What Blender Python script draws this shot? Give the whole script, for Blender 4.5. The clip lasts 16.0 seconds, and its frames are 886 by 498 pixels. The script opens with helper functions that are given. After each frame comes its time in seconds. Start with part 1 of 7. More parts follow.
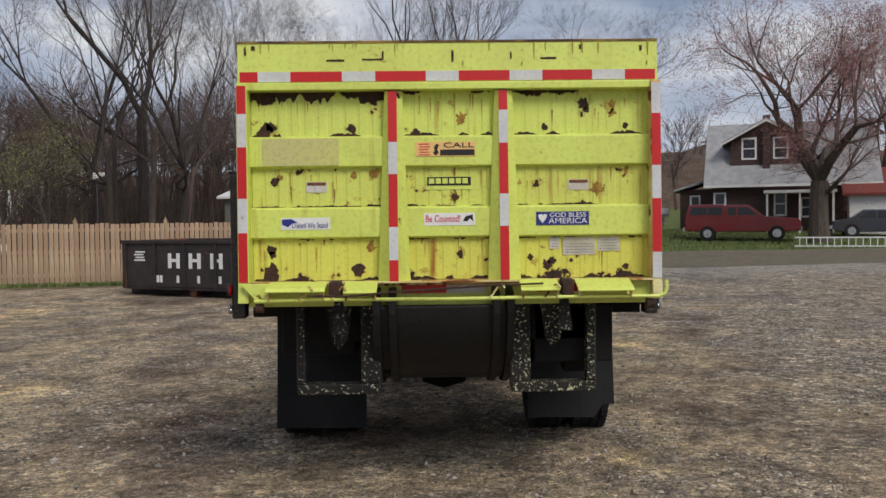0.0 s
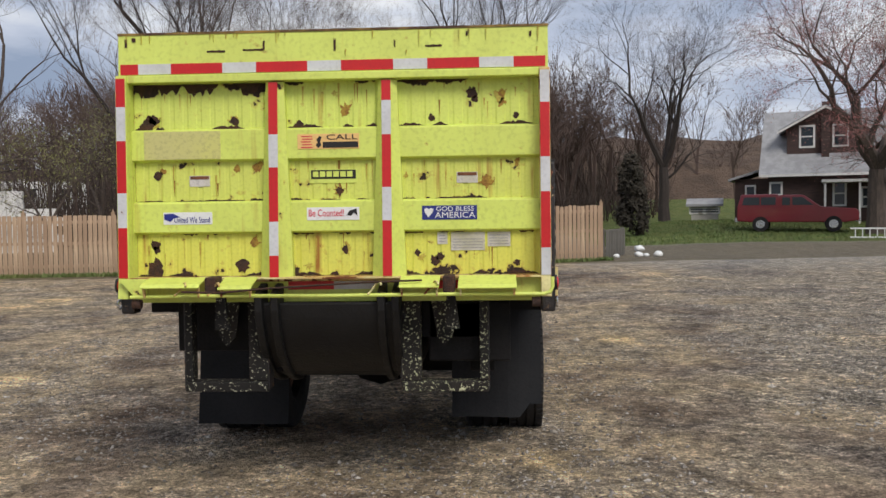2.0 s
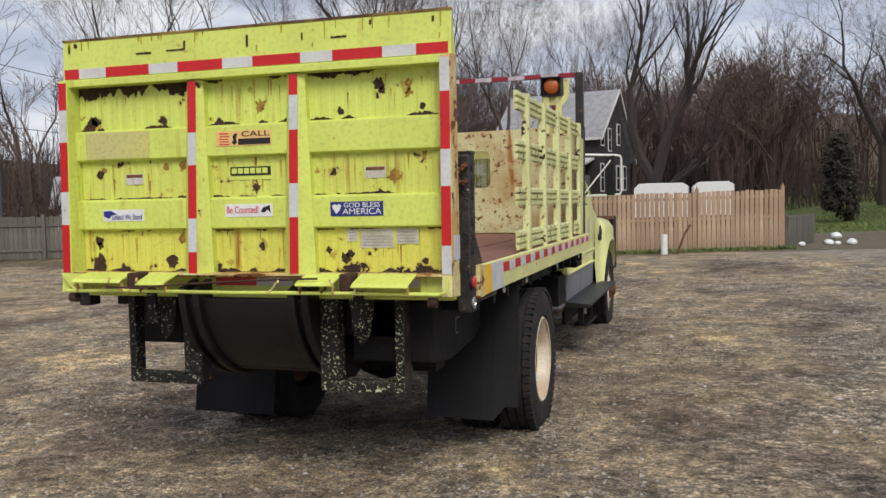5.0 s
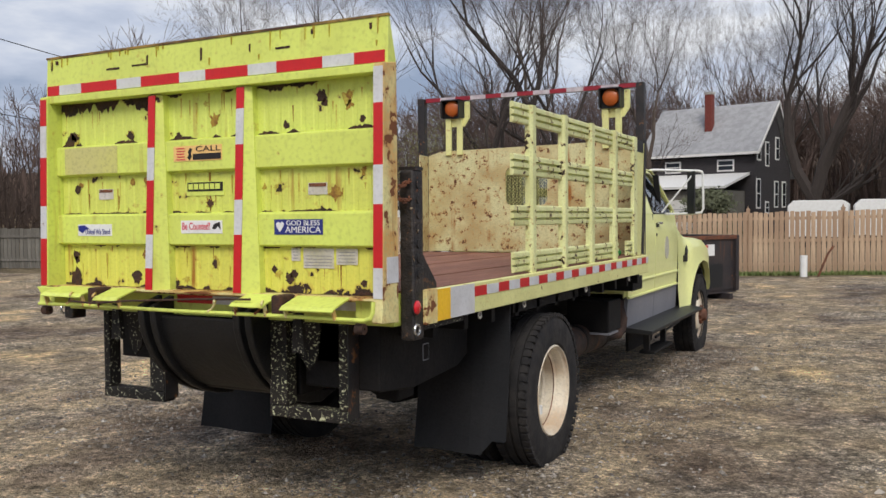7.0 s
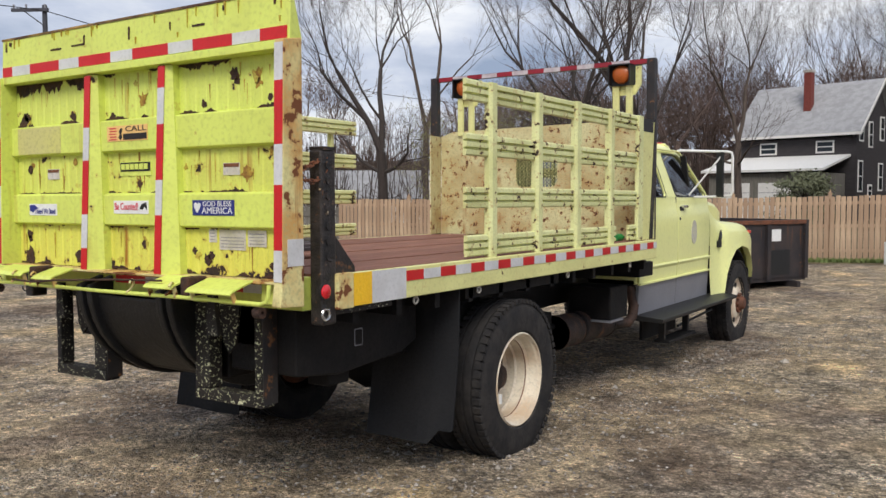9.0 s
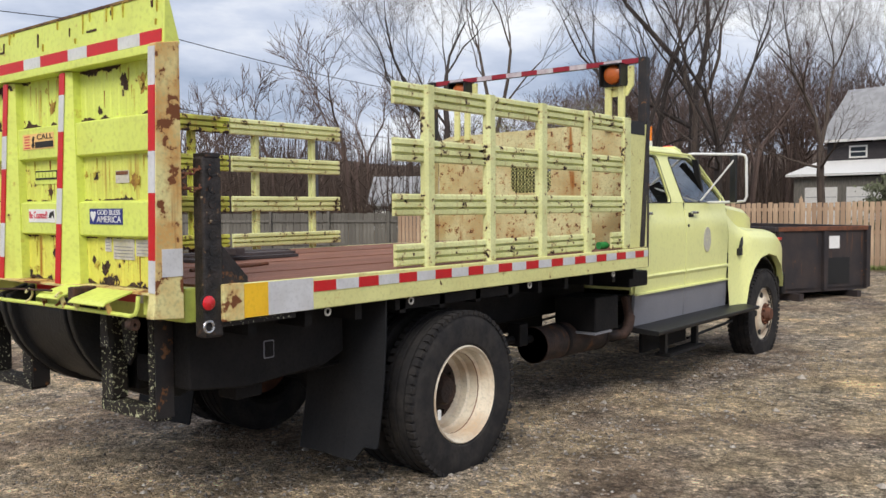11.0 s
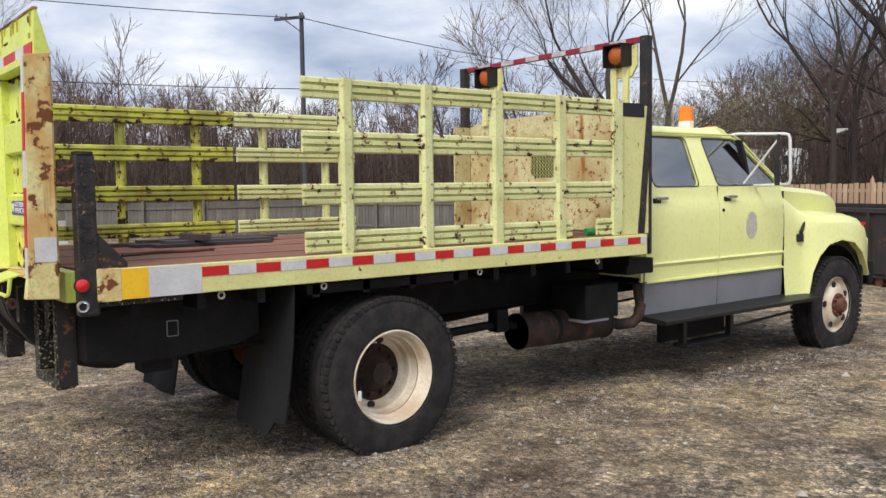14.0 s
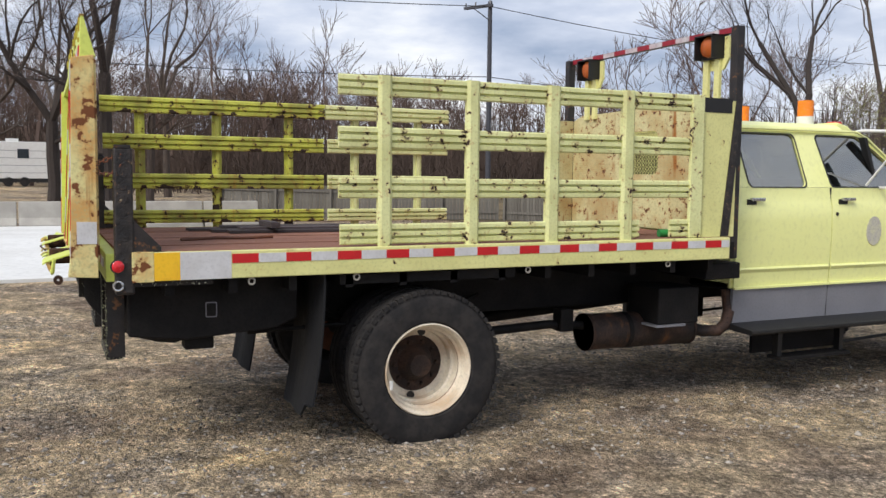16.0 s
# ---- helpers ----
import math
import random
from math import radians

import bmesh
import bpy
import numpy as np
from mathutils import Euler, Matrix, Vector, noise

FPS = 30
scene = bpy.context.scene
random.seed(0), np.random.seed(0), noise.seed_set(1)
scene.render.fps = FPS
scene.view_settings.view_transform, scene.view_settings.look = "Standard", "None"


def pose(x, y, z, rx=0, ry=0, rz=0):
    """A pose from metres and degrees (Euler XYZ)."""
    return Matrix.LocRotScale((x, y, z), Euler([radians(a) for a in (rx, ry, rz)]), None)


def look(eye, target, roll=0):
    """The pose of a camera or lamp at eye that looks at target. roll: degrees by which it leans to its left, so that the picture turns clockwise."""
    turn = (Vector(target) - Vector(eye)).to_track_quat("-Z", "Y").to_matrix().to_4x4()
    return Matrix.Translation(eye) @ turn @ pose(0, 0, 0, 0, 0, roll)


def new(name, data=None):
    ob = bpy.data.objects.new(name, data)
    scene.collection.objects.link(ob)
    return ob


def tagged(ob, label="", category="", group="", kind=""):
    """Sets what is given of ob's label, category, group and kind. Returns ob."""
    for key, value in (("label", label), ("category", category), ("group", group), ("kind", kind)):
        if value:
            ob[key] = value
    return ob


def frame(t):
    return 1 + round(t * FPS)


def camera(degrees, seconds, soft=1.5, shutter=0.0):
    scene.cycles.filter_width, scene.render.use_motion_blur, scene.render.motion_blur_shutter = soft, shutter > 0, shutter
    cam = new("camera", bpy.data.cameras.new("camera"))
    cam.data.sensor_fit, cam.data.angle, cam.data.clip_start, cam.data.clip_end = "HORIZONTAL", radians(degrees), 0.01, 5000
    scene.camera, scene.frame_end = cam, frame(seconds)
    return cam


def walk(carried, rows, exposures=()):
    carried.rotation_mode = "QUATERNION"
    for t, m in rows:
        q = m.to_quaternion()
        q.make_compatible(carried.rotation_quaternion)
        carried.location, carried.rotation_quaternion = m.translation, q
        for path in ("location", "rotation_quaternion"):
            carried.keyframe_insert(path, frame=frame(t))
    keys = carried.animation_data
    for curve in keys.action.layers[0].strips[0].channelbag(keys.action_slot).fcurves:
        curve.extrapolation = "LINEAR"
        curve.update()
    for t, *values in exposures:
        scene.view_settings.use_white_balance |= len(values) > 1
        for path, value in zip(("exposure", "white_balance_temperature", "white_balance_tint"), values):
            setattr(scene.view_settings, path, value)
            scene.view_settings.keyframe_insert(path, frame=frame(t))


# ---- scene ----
cam = camera(53.9, 16.0)
METRES, EYE, TILT, LEAN, TURN = 8.46, 1.575, -2.8, -1.1, -0.9
ROWS = [
    (0.0, 0.0, 0.0, 0.0, 0.03, 1.08, 1.76),
    (0.5, 0.027, 0.007, 0.0002, 0.98, 0.92, 1.4),
    (1.0, 0.0593, 0.0113, -0.0012, 2.19, 0.56, 1.86),
    (1.5, 0.0903, 0.0123, -0.0008, 3.43, 0.42, 1.6),
    (2.0, 0.1162, 0.023, 0.0002, 4.14, 0.56, 1.62),
    (2.5, 0.152, 0.0311, -0.0004, 5.82, 0.08, 2.05),
    (3.0, 0.1864, 0.0373, 0.0007, 9.21, 0.26, 1.81),
    (5.5, 0.3251, 0.098, 0.0039, 19.49, -0.12, 0.37),
    (6.0, 0.3494, 0.1164, 0.0045, 21.16, 0.62, -1.21),
    (6.5, 0.374, 0.143, 0.0065, 25.26, 1.98, -0.86),
    (7.0, 0.4019, 0.1676, 0.0071, 28.27, 0.97, 0.09),
    (7.5, 0.4231, 0.1867, 0.0081, 29.74, 0.96, 0.26),
    (8.0, 0.4363, 0.205, 0.0089, 31.61, 1.45, 0.53),
    (8.5, 0.4625, 0.2217, 0.0086, 33.75, 0.3, -0.26),
    (9.0, 0.4809, 0.2386, 0.0086, 34.47, -0.25, -0.57),
    (11.5, 0.5784, 0.3494, 0.0139, 41.73, -0.4, -0.5),
    (12.0, 0.6071, 0.3742, 0.0155, 43.53, -1.49, 0.09),
    (12.5, 0.6263, 0.397, 0.0148, 46.52, -1.41, 0.79),
    (13.0, 0.647, 0.4194, 0.0179, 48.17, -0.8, 0.26),
    (13.5, 0.6814, 0.4394, 0.0201, 50.4, -1.13, -0.46),
    (14.0, 0.7037, 0.4623, 0.0199, 53.04, -1.37, -0.81),
    (14.5, 0.7228, 0.4859, 0.0235, 56.82, -1.98, -1.11),
    (15.0, 0.7482, 0.5113, 0.0256, 58.92, -3.25, -1.8),
    (15.5, 0.7634, 0.5373, 0.0273, 62.34, -3.2, -2.39),
    (16.0, 0.7695, 0.5676, 0.0306, 66.17, -2.62, -2.68),
]
walk(cam, [(t, pose(0, 0, EYE, TILT, LEAN, TURN) @ pose(METRES * x, METRES * y, METRES * z, 90 + pitch, roll, yaw)) for t, x, y, z, yaw, pitch, roll in ROWS],
     exposures=[(0.0, -0.30), (1.5, -0.12), (3.0, -0.08), (5.5, -0.06), (7.5, 0.0), (9.0, 0.08), (11.5, 0.2), (12.5, 0.26), (16.0, 0.22)])
SKY, SUN = 0.95, 2.6

# ---- world, sun ----
world = bpy.data.worlds.new("overcast_sky")
scene.world = world
world.use_nodes = True
wn, wl = world.node_tree.nodes, world.node_tree.links
wn.clear()
w_out = wn.new("ShaderNodeOutputWorld")
w_bg = wn.new("ShaderNodeBackground")
w_sky = wn.new("ShaderNodeTexSky")
w_sky.sky_type, w_sky.sun_disc = "NISHITA", False
w_sky.sun_elevation, w_sky.sun_rotation = radians(48), radians(200)
w_sky.dust_density = 3.0
w_scale = wn.new("ShaderNodeVectorMath")
w_scale.operation = "SCALE"
w_scale.inputs["Scale"].default_value = 0.10
wl.new(w_sky.outputs[0], w_scale.inputs[0])
w_tc = wn.new("ShaderNodeTexCoord")
w_map = wn.new("ShaderNodeMapping")
w_map.inputs["Scale"].default_value = (2.2, 2.2, 7.0)
wl.new(w_tc.outputs["Generated"], w_map.inputs[0])
w_noise = wn.new("ShaderNodeTexNoise")
w_noise.inputs["Scale"].default_value, w_noise.inputs["Detail"].default_value = 1.6, 7.0
w_noise.inputs["Roughness"].default_value = 0.55
wl.new(w_map.outputs[0], w_noise.inputs[0])
w_ramp = wn.new("ShaderNodeValToRGB")
w_ramp.color_ramp.elements[0].position, w_ramp.color_ramp.elements[0].color = 0.34, (0.34, 0.42, 0.58, 1)
w_ramp.color_ramp.elements[1].position, w_ramp.color_ramp.elements[1].color = 0.64, (1.0, 1.02, 1.06, 1)
w_mid = w_ramp.color_ramp.elements.new(0.5)
w_mid.color = (0.64, 0.70, 0.84, 1)
wl.new(w_noise.outputs[0], w_ramp.inputs[0])
w_mix = wn.new("ShaderNodeMix")
w_mix.data_type = "RGBA"
w_mix.inputs["Factor"].default_value = 0.9
wl.new(w_scale.outputs[0], w_mix.inputs["A"])
wl.new(w_ramp.outputs[0], w_mix.inputs["B"])
wl.new(w_mix.outputs["Result"], w_bg.inputs[0])
w_bg.inputs[1].default_value = SKY
wl.new(w_bg.outputs[0], w_out.inputs[0])

sun = new("sun", bpy.data.lights.new("sun", "SUN"))
sun.data.energy, sun.data.angle, sun.data.color = SUN, radians(25), (1.0, 0.95, 0.88)
sun.matrix_world = look((20, -30, 40), (0, 6, 0))


# ---- materials ----
def srgb(r, g, b):
    return tuple(((c / 255 + 0.055) / 1.055) ** 2.4 if c > 10 else c / 255 / 12.92 for c in (r, g, b)) + (1,)


def mat(name, col, rough=0.6, metal=0.0, col2=None, scale=6.0, vary=0.35, fine=60.0, bump=0.15, chips=None, chip=0.0, chip_scale=9.0,
        streak=None, streaks=0.0, stretch=(1, 1, 1), top=None, low=None, pieces=False, coat=0.0, spec=0.5, dist=0.02, halo_by=0.35, islands=None, dots=0.0):
    """One surface: a base colour that drifts to col2, fine grain, chipped patches and vertical runs."""
    m = bpy.data.materials.new(name)
    m.use_nodes = True
    n, l = m.node_tree.nodes, m.node_tree.links
    b = n["Principled BSDF"]
    b.inputs["Roughness"].default_value, b.inputs["Metallic"].default_value = rough, metal
    b.inputs["Coat Weight"].default_value = coat
    b.inputs["Specular IOR Level"].default_value = spec
    tc = n.new("ShaderNodeTexCoord")
    mp = n.new("ShaderNodeMapping")
    mp.inputs["Scale"].default_value = stretch
    l.new(tc.outputs["Object"], mp.inputs[0])

    def noise_at(s, detail=5.0, src=mp):
        t = n.new("ShaderNodeTexNoise")
        t.inputs["Scale"].default_value, t.inputs["Detail"].default_value = s, detail
        l.new(src.outputs[0], t.inputs["Vector"])
        return t.outputs[0]

    def ramp(v, lo, hi):
        r = n.new("ShaderNodeMapRange")
        r.interpolation_type = "SMOOTHSTEP"
        r.inputs[1].default_value, r.inputs[2].default_value = lo, hi
        l.new(v, r.inputs[0])
        return r.outputs[0]

    def blend(f, a, c, mode="MIX"):
        x = n.new("ShaderNodeMix")
        x.data_type, x.blend_type = "RGBA", mode
        for s, v in ((x.inputs["Factor"], f), (x.inputs["A"], a), (x.inputs["B"], c)):
            if isinstance(v, (float, int, tuple)):
                s.default_value = v
            else:
                l.new(v, s)
        return x.outputs["Result"]

    def calc(op, a, c):
        x = n.new("ShaderNodeMath")
        x.operation = op
        for s, v in zip(x.inputs, (a, c)):
            if isinstance(v, (float, int)):
                s.default_value = v
            else:
                l.new(v, s)
        return x.outputs[0]

    col2 = col2 or tuple(c * 0.7 for c in col[:3]) + (1,)
    c = blend(ramp(noise_at(scale), 0.35, 0.68), col, blend(vary, col, col2))
    grain = noise_at(fine, 3.0)
    dark = tuple(q * 0.6 for q in col[:3]) + (1,)
    c = blend(calc("MULTIPLY", ramp(grain, 0.45, 0.75), vary * 0.8), c, dark)
    if islands:
        geo = n.new("ShaderNodeNewGeometry")
        c = blend(geo.outputs["Random Per Island"], c, islands)
    if pieces:
        info = n.new("ShaderNodeObjectInfo")
        c = blend(calc("MULTIPLY", info.outputs["Random"], 0.75), c, col2)
    rough_in = None
    if dots:
        dm = n.new("ShaderNodeMapping")
        dm.inputs["Scale"].default_value, dm.inputs["Rotation"].default_value = (1, 0, 1), (0, 0, 0)
        l.new(tc.outputs["Object"], dm.inputs[0])
        turn = n.new("ShaderNodeVectorRotate")
        turn.inputs["Axis"].default_value, turn.inputs["Angle"].default_value = (0, 1, 0), math.radians(45)
        l.new(dm.outputs[0], turn.inputs["Vector"])
        vd = n.new("ShaderNodeTexVoronoi")
        vd.inputs["Scale"].default_value, vd.inputs["Randomness"].default_value = dots, 0.0
        l.new(turn.outputs[0], vd.inputs["Vector"])
        hole = calc("MULTIPLY", ramp(vd.outputs["Distance"], 0.62, 0.70), ramp(noise_at(2.0, 4.0), 0.42, 0.56))
        c = blend(calc("MULTIPLY", hole, 0.9), c, srgb(104, 84, 54))
    if streaks:
        sm = n.new("ShaderNodeMapping")
        sm.inputs["Scale"].default_value = (14, 14, 0.9)
        l.new(tc.outputs["Object"], sm.inputs[0])
        s1 = ramp(noise_at(1.0, 4.0, sm), 0.58, 0.72)
        s2 = calc("MULTIPLY", s1, ramp(noise_at(2.6), 0.42, 0.6))
        c = blend(calc("MULTIPLY", s2, streaks), c, streak or srgb(150, 92, 30))
    if chip or top or low:
        v = calc("ADD", calc("MULTIPLY", noise_at(chip_scale, 8.0), 0.72), calc("MULTIPLY", noise_at(chip_scale * 3.7, 4.0), 0.34))
        broken = ramp(noise_at(3.1, 3.0), 0.42, 0.6)
        if top or low:
            g = n.new("ShaderNodeSeparateXYZ")
            l.new(tc.outputs["Generated"], g.inputs[0])
            if top:
                v = calc("ADD", v, calc("MULTIPLY", calc("MULTIPLY", ramp(g.outputs[2], 1 - top[0], 1.0), broken), top[1]))
            if low:
                v = calc("ADD", v, calc("MULTIPLY", calc("MULTIPLY", ramp(g.outputs[2], low[0], 0.0), broken), low[1]))
        lim = 0.78 - chip * 0.3
        halo = ramp(v, lim - 0.06, lim)
        edge = ramp(v, lim, lim + 0.02)
        c = blend(calc("MULTIPLY", halo, halo_by), c, srgb(165, 105, 45))
        c = blend(edge, c, chips or srgb(48, 34, 28))
        rough_in = calc("MAXIMUM", calc("MULTIPLY", edge, 0.9), rough)
    l.new(c, b.inputs["Base Color"])
    if rough_in is None:
        rough_in = calc("ADD", rough - 0.06, calc("MULTIPLY", grain, 0.14))
    l.new(rough_in, b.inputs["Roughness"])
    if bump:
        bp = n.new("ShaderNodeBump")
        bp.inputs["Strength"].default_value, bp.inputs["Distance"].default_value = bump, dist
        l.new(calc("ADD", grain, noise_at(scale * 2)), bp.inputs["Height"])
        l.new(bp.outputs[0], b.inputs["Normal"])
    return m


LIME, LIME2 = srgb(212, 224, 108), srgb(194, 200, 96)
CREAM, CREAM2 = srgb(222, 220, 150), srgb(198, 194, 128)
M_lime = mat("lime_paint", LIME, 0.42, col2=LIME2, scale=3, vary=0.5, fine=40, bump=0.06, chip=0.2, chip_scale=9, streaks=0.35)
M_panel_top = mat("lime_paint_peeled_above", LIME, 0.5, col2=LIME2, scale=3, bump=0.08, chip=0.42, chip_scale=8, streaks=0.8, top=(0.4, 0.33))
M_panel_top2 = mat("lime_paint_peeled_little", LIME, 0.5, col2=LIME2, scale=3, bump=0.08, chip=0.34, chip_scale=10, streaks=0.6, top=(0.16, 0.24))
M_panel_mid = mat("lime_paint_rust_runs", srgb(208, 215, 102), 0.5, col2=srgb(194, 190, 86), scale=3, bump=0.1, chip=0.4, chip_scale=9, streaks=0.8, low=(0.1, 0.2))
M_panel_low = mat("lime_paint_peeled_below", srgb(214, 214, 94), 0.5, col2=srgb(202, 188, 76), scale=3, bump=0.1, chip=0.37, chip_scale=9, streaks=0.95, low=(0.35, 0.2))
M_edge = mat("edge_paint_rusted", srgb(220, 212, 150), 0.6, col2=srgb(196, 142, 72), scale=4, vary=0.85, chip=0.64, chip_scale=9, chips=srgb(112, 66, 36), streaks=0.95)
M_rustedge = mat("rusted_top_edge", srgb(78, 54, 42), 0.85, col2=srgb(170, 140, 70), scale=6, vary=0.9, bump=0.3, chip=0.35, chip_scale=6, chips=srgb(40, 30, 28))
M_stain = mat("rust_stain_on_paint", srgb(176, 150, 58), 0.6, col2=srgb(196, 190, 84), scale=22, vary=0.9, fine=90, bump=0.03)
M_cream = mat("cream_paint", CREAM, 0.5, col2=CREAM2, scale=3, vary=0.5, bump=0.06, chip=0.3, chip_scale=12, streaks=0.25)
M_rack = mat("cream_rack_paint", srgb(220, 222, 162), 0.5, col2=srgb(190, 190, 128), scale=4, vary=0.6, bump=0.06, chip=0.5, chip_scale=12, streaks=0.4)
M_rack_far = mat("lime_rack_paint_dirty", srgb(198, 201, 84), 0.55, col2=srgb(112, 106, 56), scale=4, vary=0.8, bump=0.06, chip=0.52, chip_scale=16, streaks=0.6, low=(0.35, 0.16))
M_head = mat("headboard_paint_rusted", srgb(206, 200, 152), 0.6, col2=srgb(172, 142, 90), scale=3, vary=0.85, bump=0.15, chip=0.5, chip_scale=17, chips=srgb(96, 62, 42), streaks=1.0, halo_by=0.6, dots=24.0)
M_cab = mat("cab_paint", srgb(240, 242, 166), 0.3, col2=srgb(230, 232, 148), scale=1.2, vary=0.25, fine=25, bump=0.02, coat=0.3)
M_grey = mat("grey_lower_paint", srgb(128, 128, 134), 0.5, col2=srgb(108, 108, 114), scale=3, bump=0.04)
M_black = mat("black_chassis", srgb(19, 18, 19), 0.7, col2=srgb(34, 31, 30), scale=5, vary=0.6, bump=0.15, spec=0.25)
M_chipped = mat("black_paint_chipped_white", srgb(26, 24, 23), 0.65, col2=srgb(46, 40, 35), scale=6, vary=0.6, chip=0.5, chip_scale=64, chips=srgb(196, 194, 168), spec=0.3, halo_by=0.0)
M_chipped_more = mat("black_paint_flaked_white", srgb(26, 24, 23), 0.65, col2=srgb(46, 40, 35), scale=6, vary=0.6, chip=0.57, chip_scale=64, chips=srgb(196, 196, 160), spec=0.3, halo_by=0.0)
M_blackpost = mat("black_post_paint", srgb(26, 25, 27), 0.5, col2=srgb(58, 48, 44), scale=8, vary=0.5, chip=0.36, chip_scale=14, chips=srgb(112, 82, 62))
M_postworn = mat("worn_black_post", srgb(26, 24, 25), 0.5, col2=srgb(62, 54, 50), scale=14, vary=0.7, fine=90, bump=0.3, chip=0.32, chip_scale=30, chips=srgb(150, 140, 116), halo_by=0.2)
M_flap = mat("rubber_flap", srgb(26, 27, 30), 0.75, col2=srgb(40, 39, 40), scale=3, vary=0.5, bump=0.1, spec=0.25)
M_tyre = mat("tyre_rubber", srgb(38, 37, 38), 0.85, col2=srgb(64, 60, 57), scale=9, vary=0.5, fine=30, bump=0.2, spec=0.25)
M_rim = mat("white_rim_paint", srgb(226, 216, 196), 0.5, col2=srgb(176, 142, 106), scale=5, vary=0.7, chip=0.16, chip_scale=7, chips=srgb(110, 70, 44))
M_hub = mat("rusted_hub", srgb(42, 32, 28), 0.85, col2=srgb(72, 50, 38), scale=12, vary=0.8, bump=0.4)
M_muffler = mat("dark_scorched_rust", srgb(32, 25, 23), 0.75, col2=srgb(96, 68, 54), scale=3.5, vary=0.8, bump=0.3, streaks=0.3)
M_arm = mat("greasy_black_steel", srgb(10, 10, 12), 0.5, col2=srgb(20, 20, 22), scale=7, vary=0.6, bump=0.2)
M_rust = mat("rusted_steel", srgb(116, 70, 46), 0.8, col2=srgb(70, 46, 36), scale=9, vary=0.8, bump=0.4)
M_darkrust = mat("bare_dark_rust", srgb(54, 38, 32), 0.9, col2=srgb(84, 54, 36), scale=30, vary=0.7, fine=120, bump=0.4)
M_rustspot = mat("orange_rust", srgb(136, 96, 42), 0.85, col2=srgb(176, 146, 58), scale=30, vary=0.9, fine=90, bump=0.2)
M_redtape = mat("red_reflective_tape", srgb(196, 28, 32), 0.4, col2=srgb(170, 24, 30), scale=8, vary=0.3, bump=0.02, chip=0.06, chip_scale=14, chips=srgb(214, 190, 170))
M_whitetape = mat("white_reflective_tape", srgb(206, 206, 208), 0.4, col2=srgb(180, 178, 176), scale=8, vary=0.4, bump=0.02, chip=0.06, chip_scale=14)
M_redworn = mat("sun_worn_red_tape", srgb(150, 26, 44), 0.55, col2=srgb(112, 24, 40), scale=9, vary=0.7, bump=0.03, chip=0.3, chip_scale=12, chips=srgb(70, 40, 44))
M_whiteworn = mat("grimy_white_tape", srgb(196, 190, 194), 0.55, col2=srgb(150, 120, 130), scale=9, vary=0.7, bump=0.03, chip=0.35, chip_scale=12, chips=srgb(120, 40, 52))
M_yellow = mat("yellow_paint_patch", srgb(240, 190, 36), 0.5, col2=srgb(220, 160, 40), scale=8)
M_deck = mat("rusted_deck", srgb(150, 104, 84), 0.8, col2=srgb(112, 72, 58), scale=4, vary=0.8, bump=0.3, stretch=(4, 0.7, 1), pieces=True)
M_amber = mat("amber_lens", srgb(236, 132, 24), 0.25, col2=srgb(214, 104, 18), scale=12, vary=0.3, bump=0.05, coat=0.4)
M_ambergrimy = mat("amber_lens_grimy", srgb(176, 88, 30), 0.35, col2=srgb(120, 60, 28), scale=12, vary=0.5, bump=0.05)
M_redlens = mat("red_lens", srgb(206, 30, 40), 0.25, col2=srgb(170, 20, 30), scale=12, vary=0.2, bump=0.03, coat=0.5)
M_white = mat("white_enamel", srgb(226, 226, 224), 0.4, col2=srgb(200, 198, 192), scale=6, bump=0.03)
M_sticker = mat("white_sticker", srgb(228, 228, 226), 0.5, col2=srgb(206, 206, 206), scale=9, vary=0.4, bump=0.0)
M_faded = mat("faded_sticker", srgb(206, 200, 196), 0.55, col2=srgb(176, 170, 140), scale=7, vary=0.9, bump=0.0, chip=0.2)
M_orange = mat("orange_sticker", srgb(232, 190, 120), 0.55, col2=srgb(222, 176, 112), scale=9, vary=0.3, bump=0.0)
M_blue = mat("blue_ink", srgb(34, 44, 128), 0.5, vary=0.1, bump=0.0)
M_navy = mat("navy_sticker", srgb(36, 46, 120), 0.5, col2=srgb(28, 36, 100), vary=0.2, bump=0.0)
M_redink = mat("red_ink", srgb(206, 40, 70), 0.5, vary=0.1, bump=0.0)
M_blackink = mat("black_ink", srgb(30, 26, 24), 0.5, vary=0.1, bump=0.0)
M_patch = mat("faded_primer_patch", srgb(196, 190, 124), 0.55, col2=srgb(204, 202, 110), scale=4, vary=0.6, bump=0.03)
M_chrome = mat("chrome", srgb(200, 200, 200), 0.25, metal=0.9, vary=0.2, bump=0.02)
M_dark = mat("dark_trim", srgb(24, 24, 25), 0.5, vary=0.2, bump=0.03)
M_seal = mat("faded_grey_decal", srgb(186, 182, 172), 0.6, col2=srgb(206, 204, 168), scale=14, vary=0.8, bump=0.0)
M_seat = mat("grey_vinyl_seat", srgb(96, 92, 88), 0.6, vary=0.3, bump=0.1)
M_fence = mat("new_pine_fence", srgb(194, 167, 138), 0.75, col2=srgb(142, 115, 92), scale=3, vary=0.7, fine=30, bump=0.2, stretch=(6, 6, 0.6), pieces=True)
M_greyfence = mat("weathered_grey_fence", srgb(120, 116, 108), 0.85, col2=srgb(84, 80, 74), scale=3, vary=0.7, fine=30, bump=0.3, stretch=(6, 6, 0.6), pieces=True)
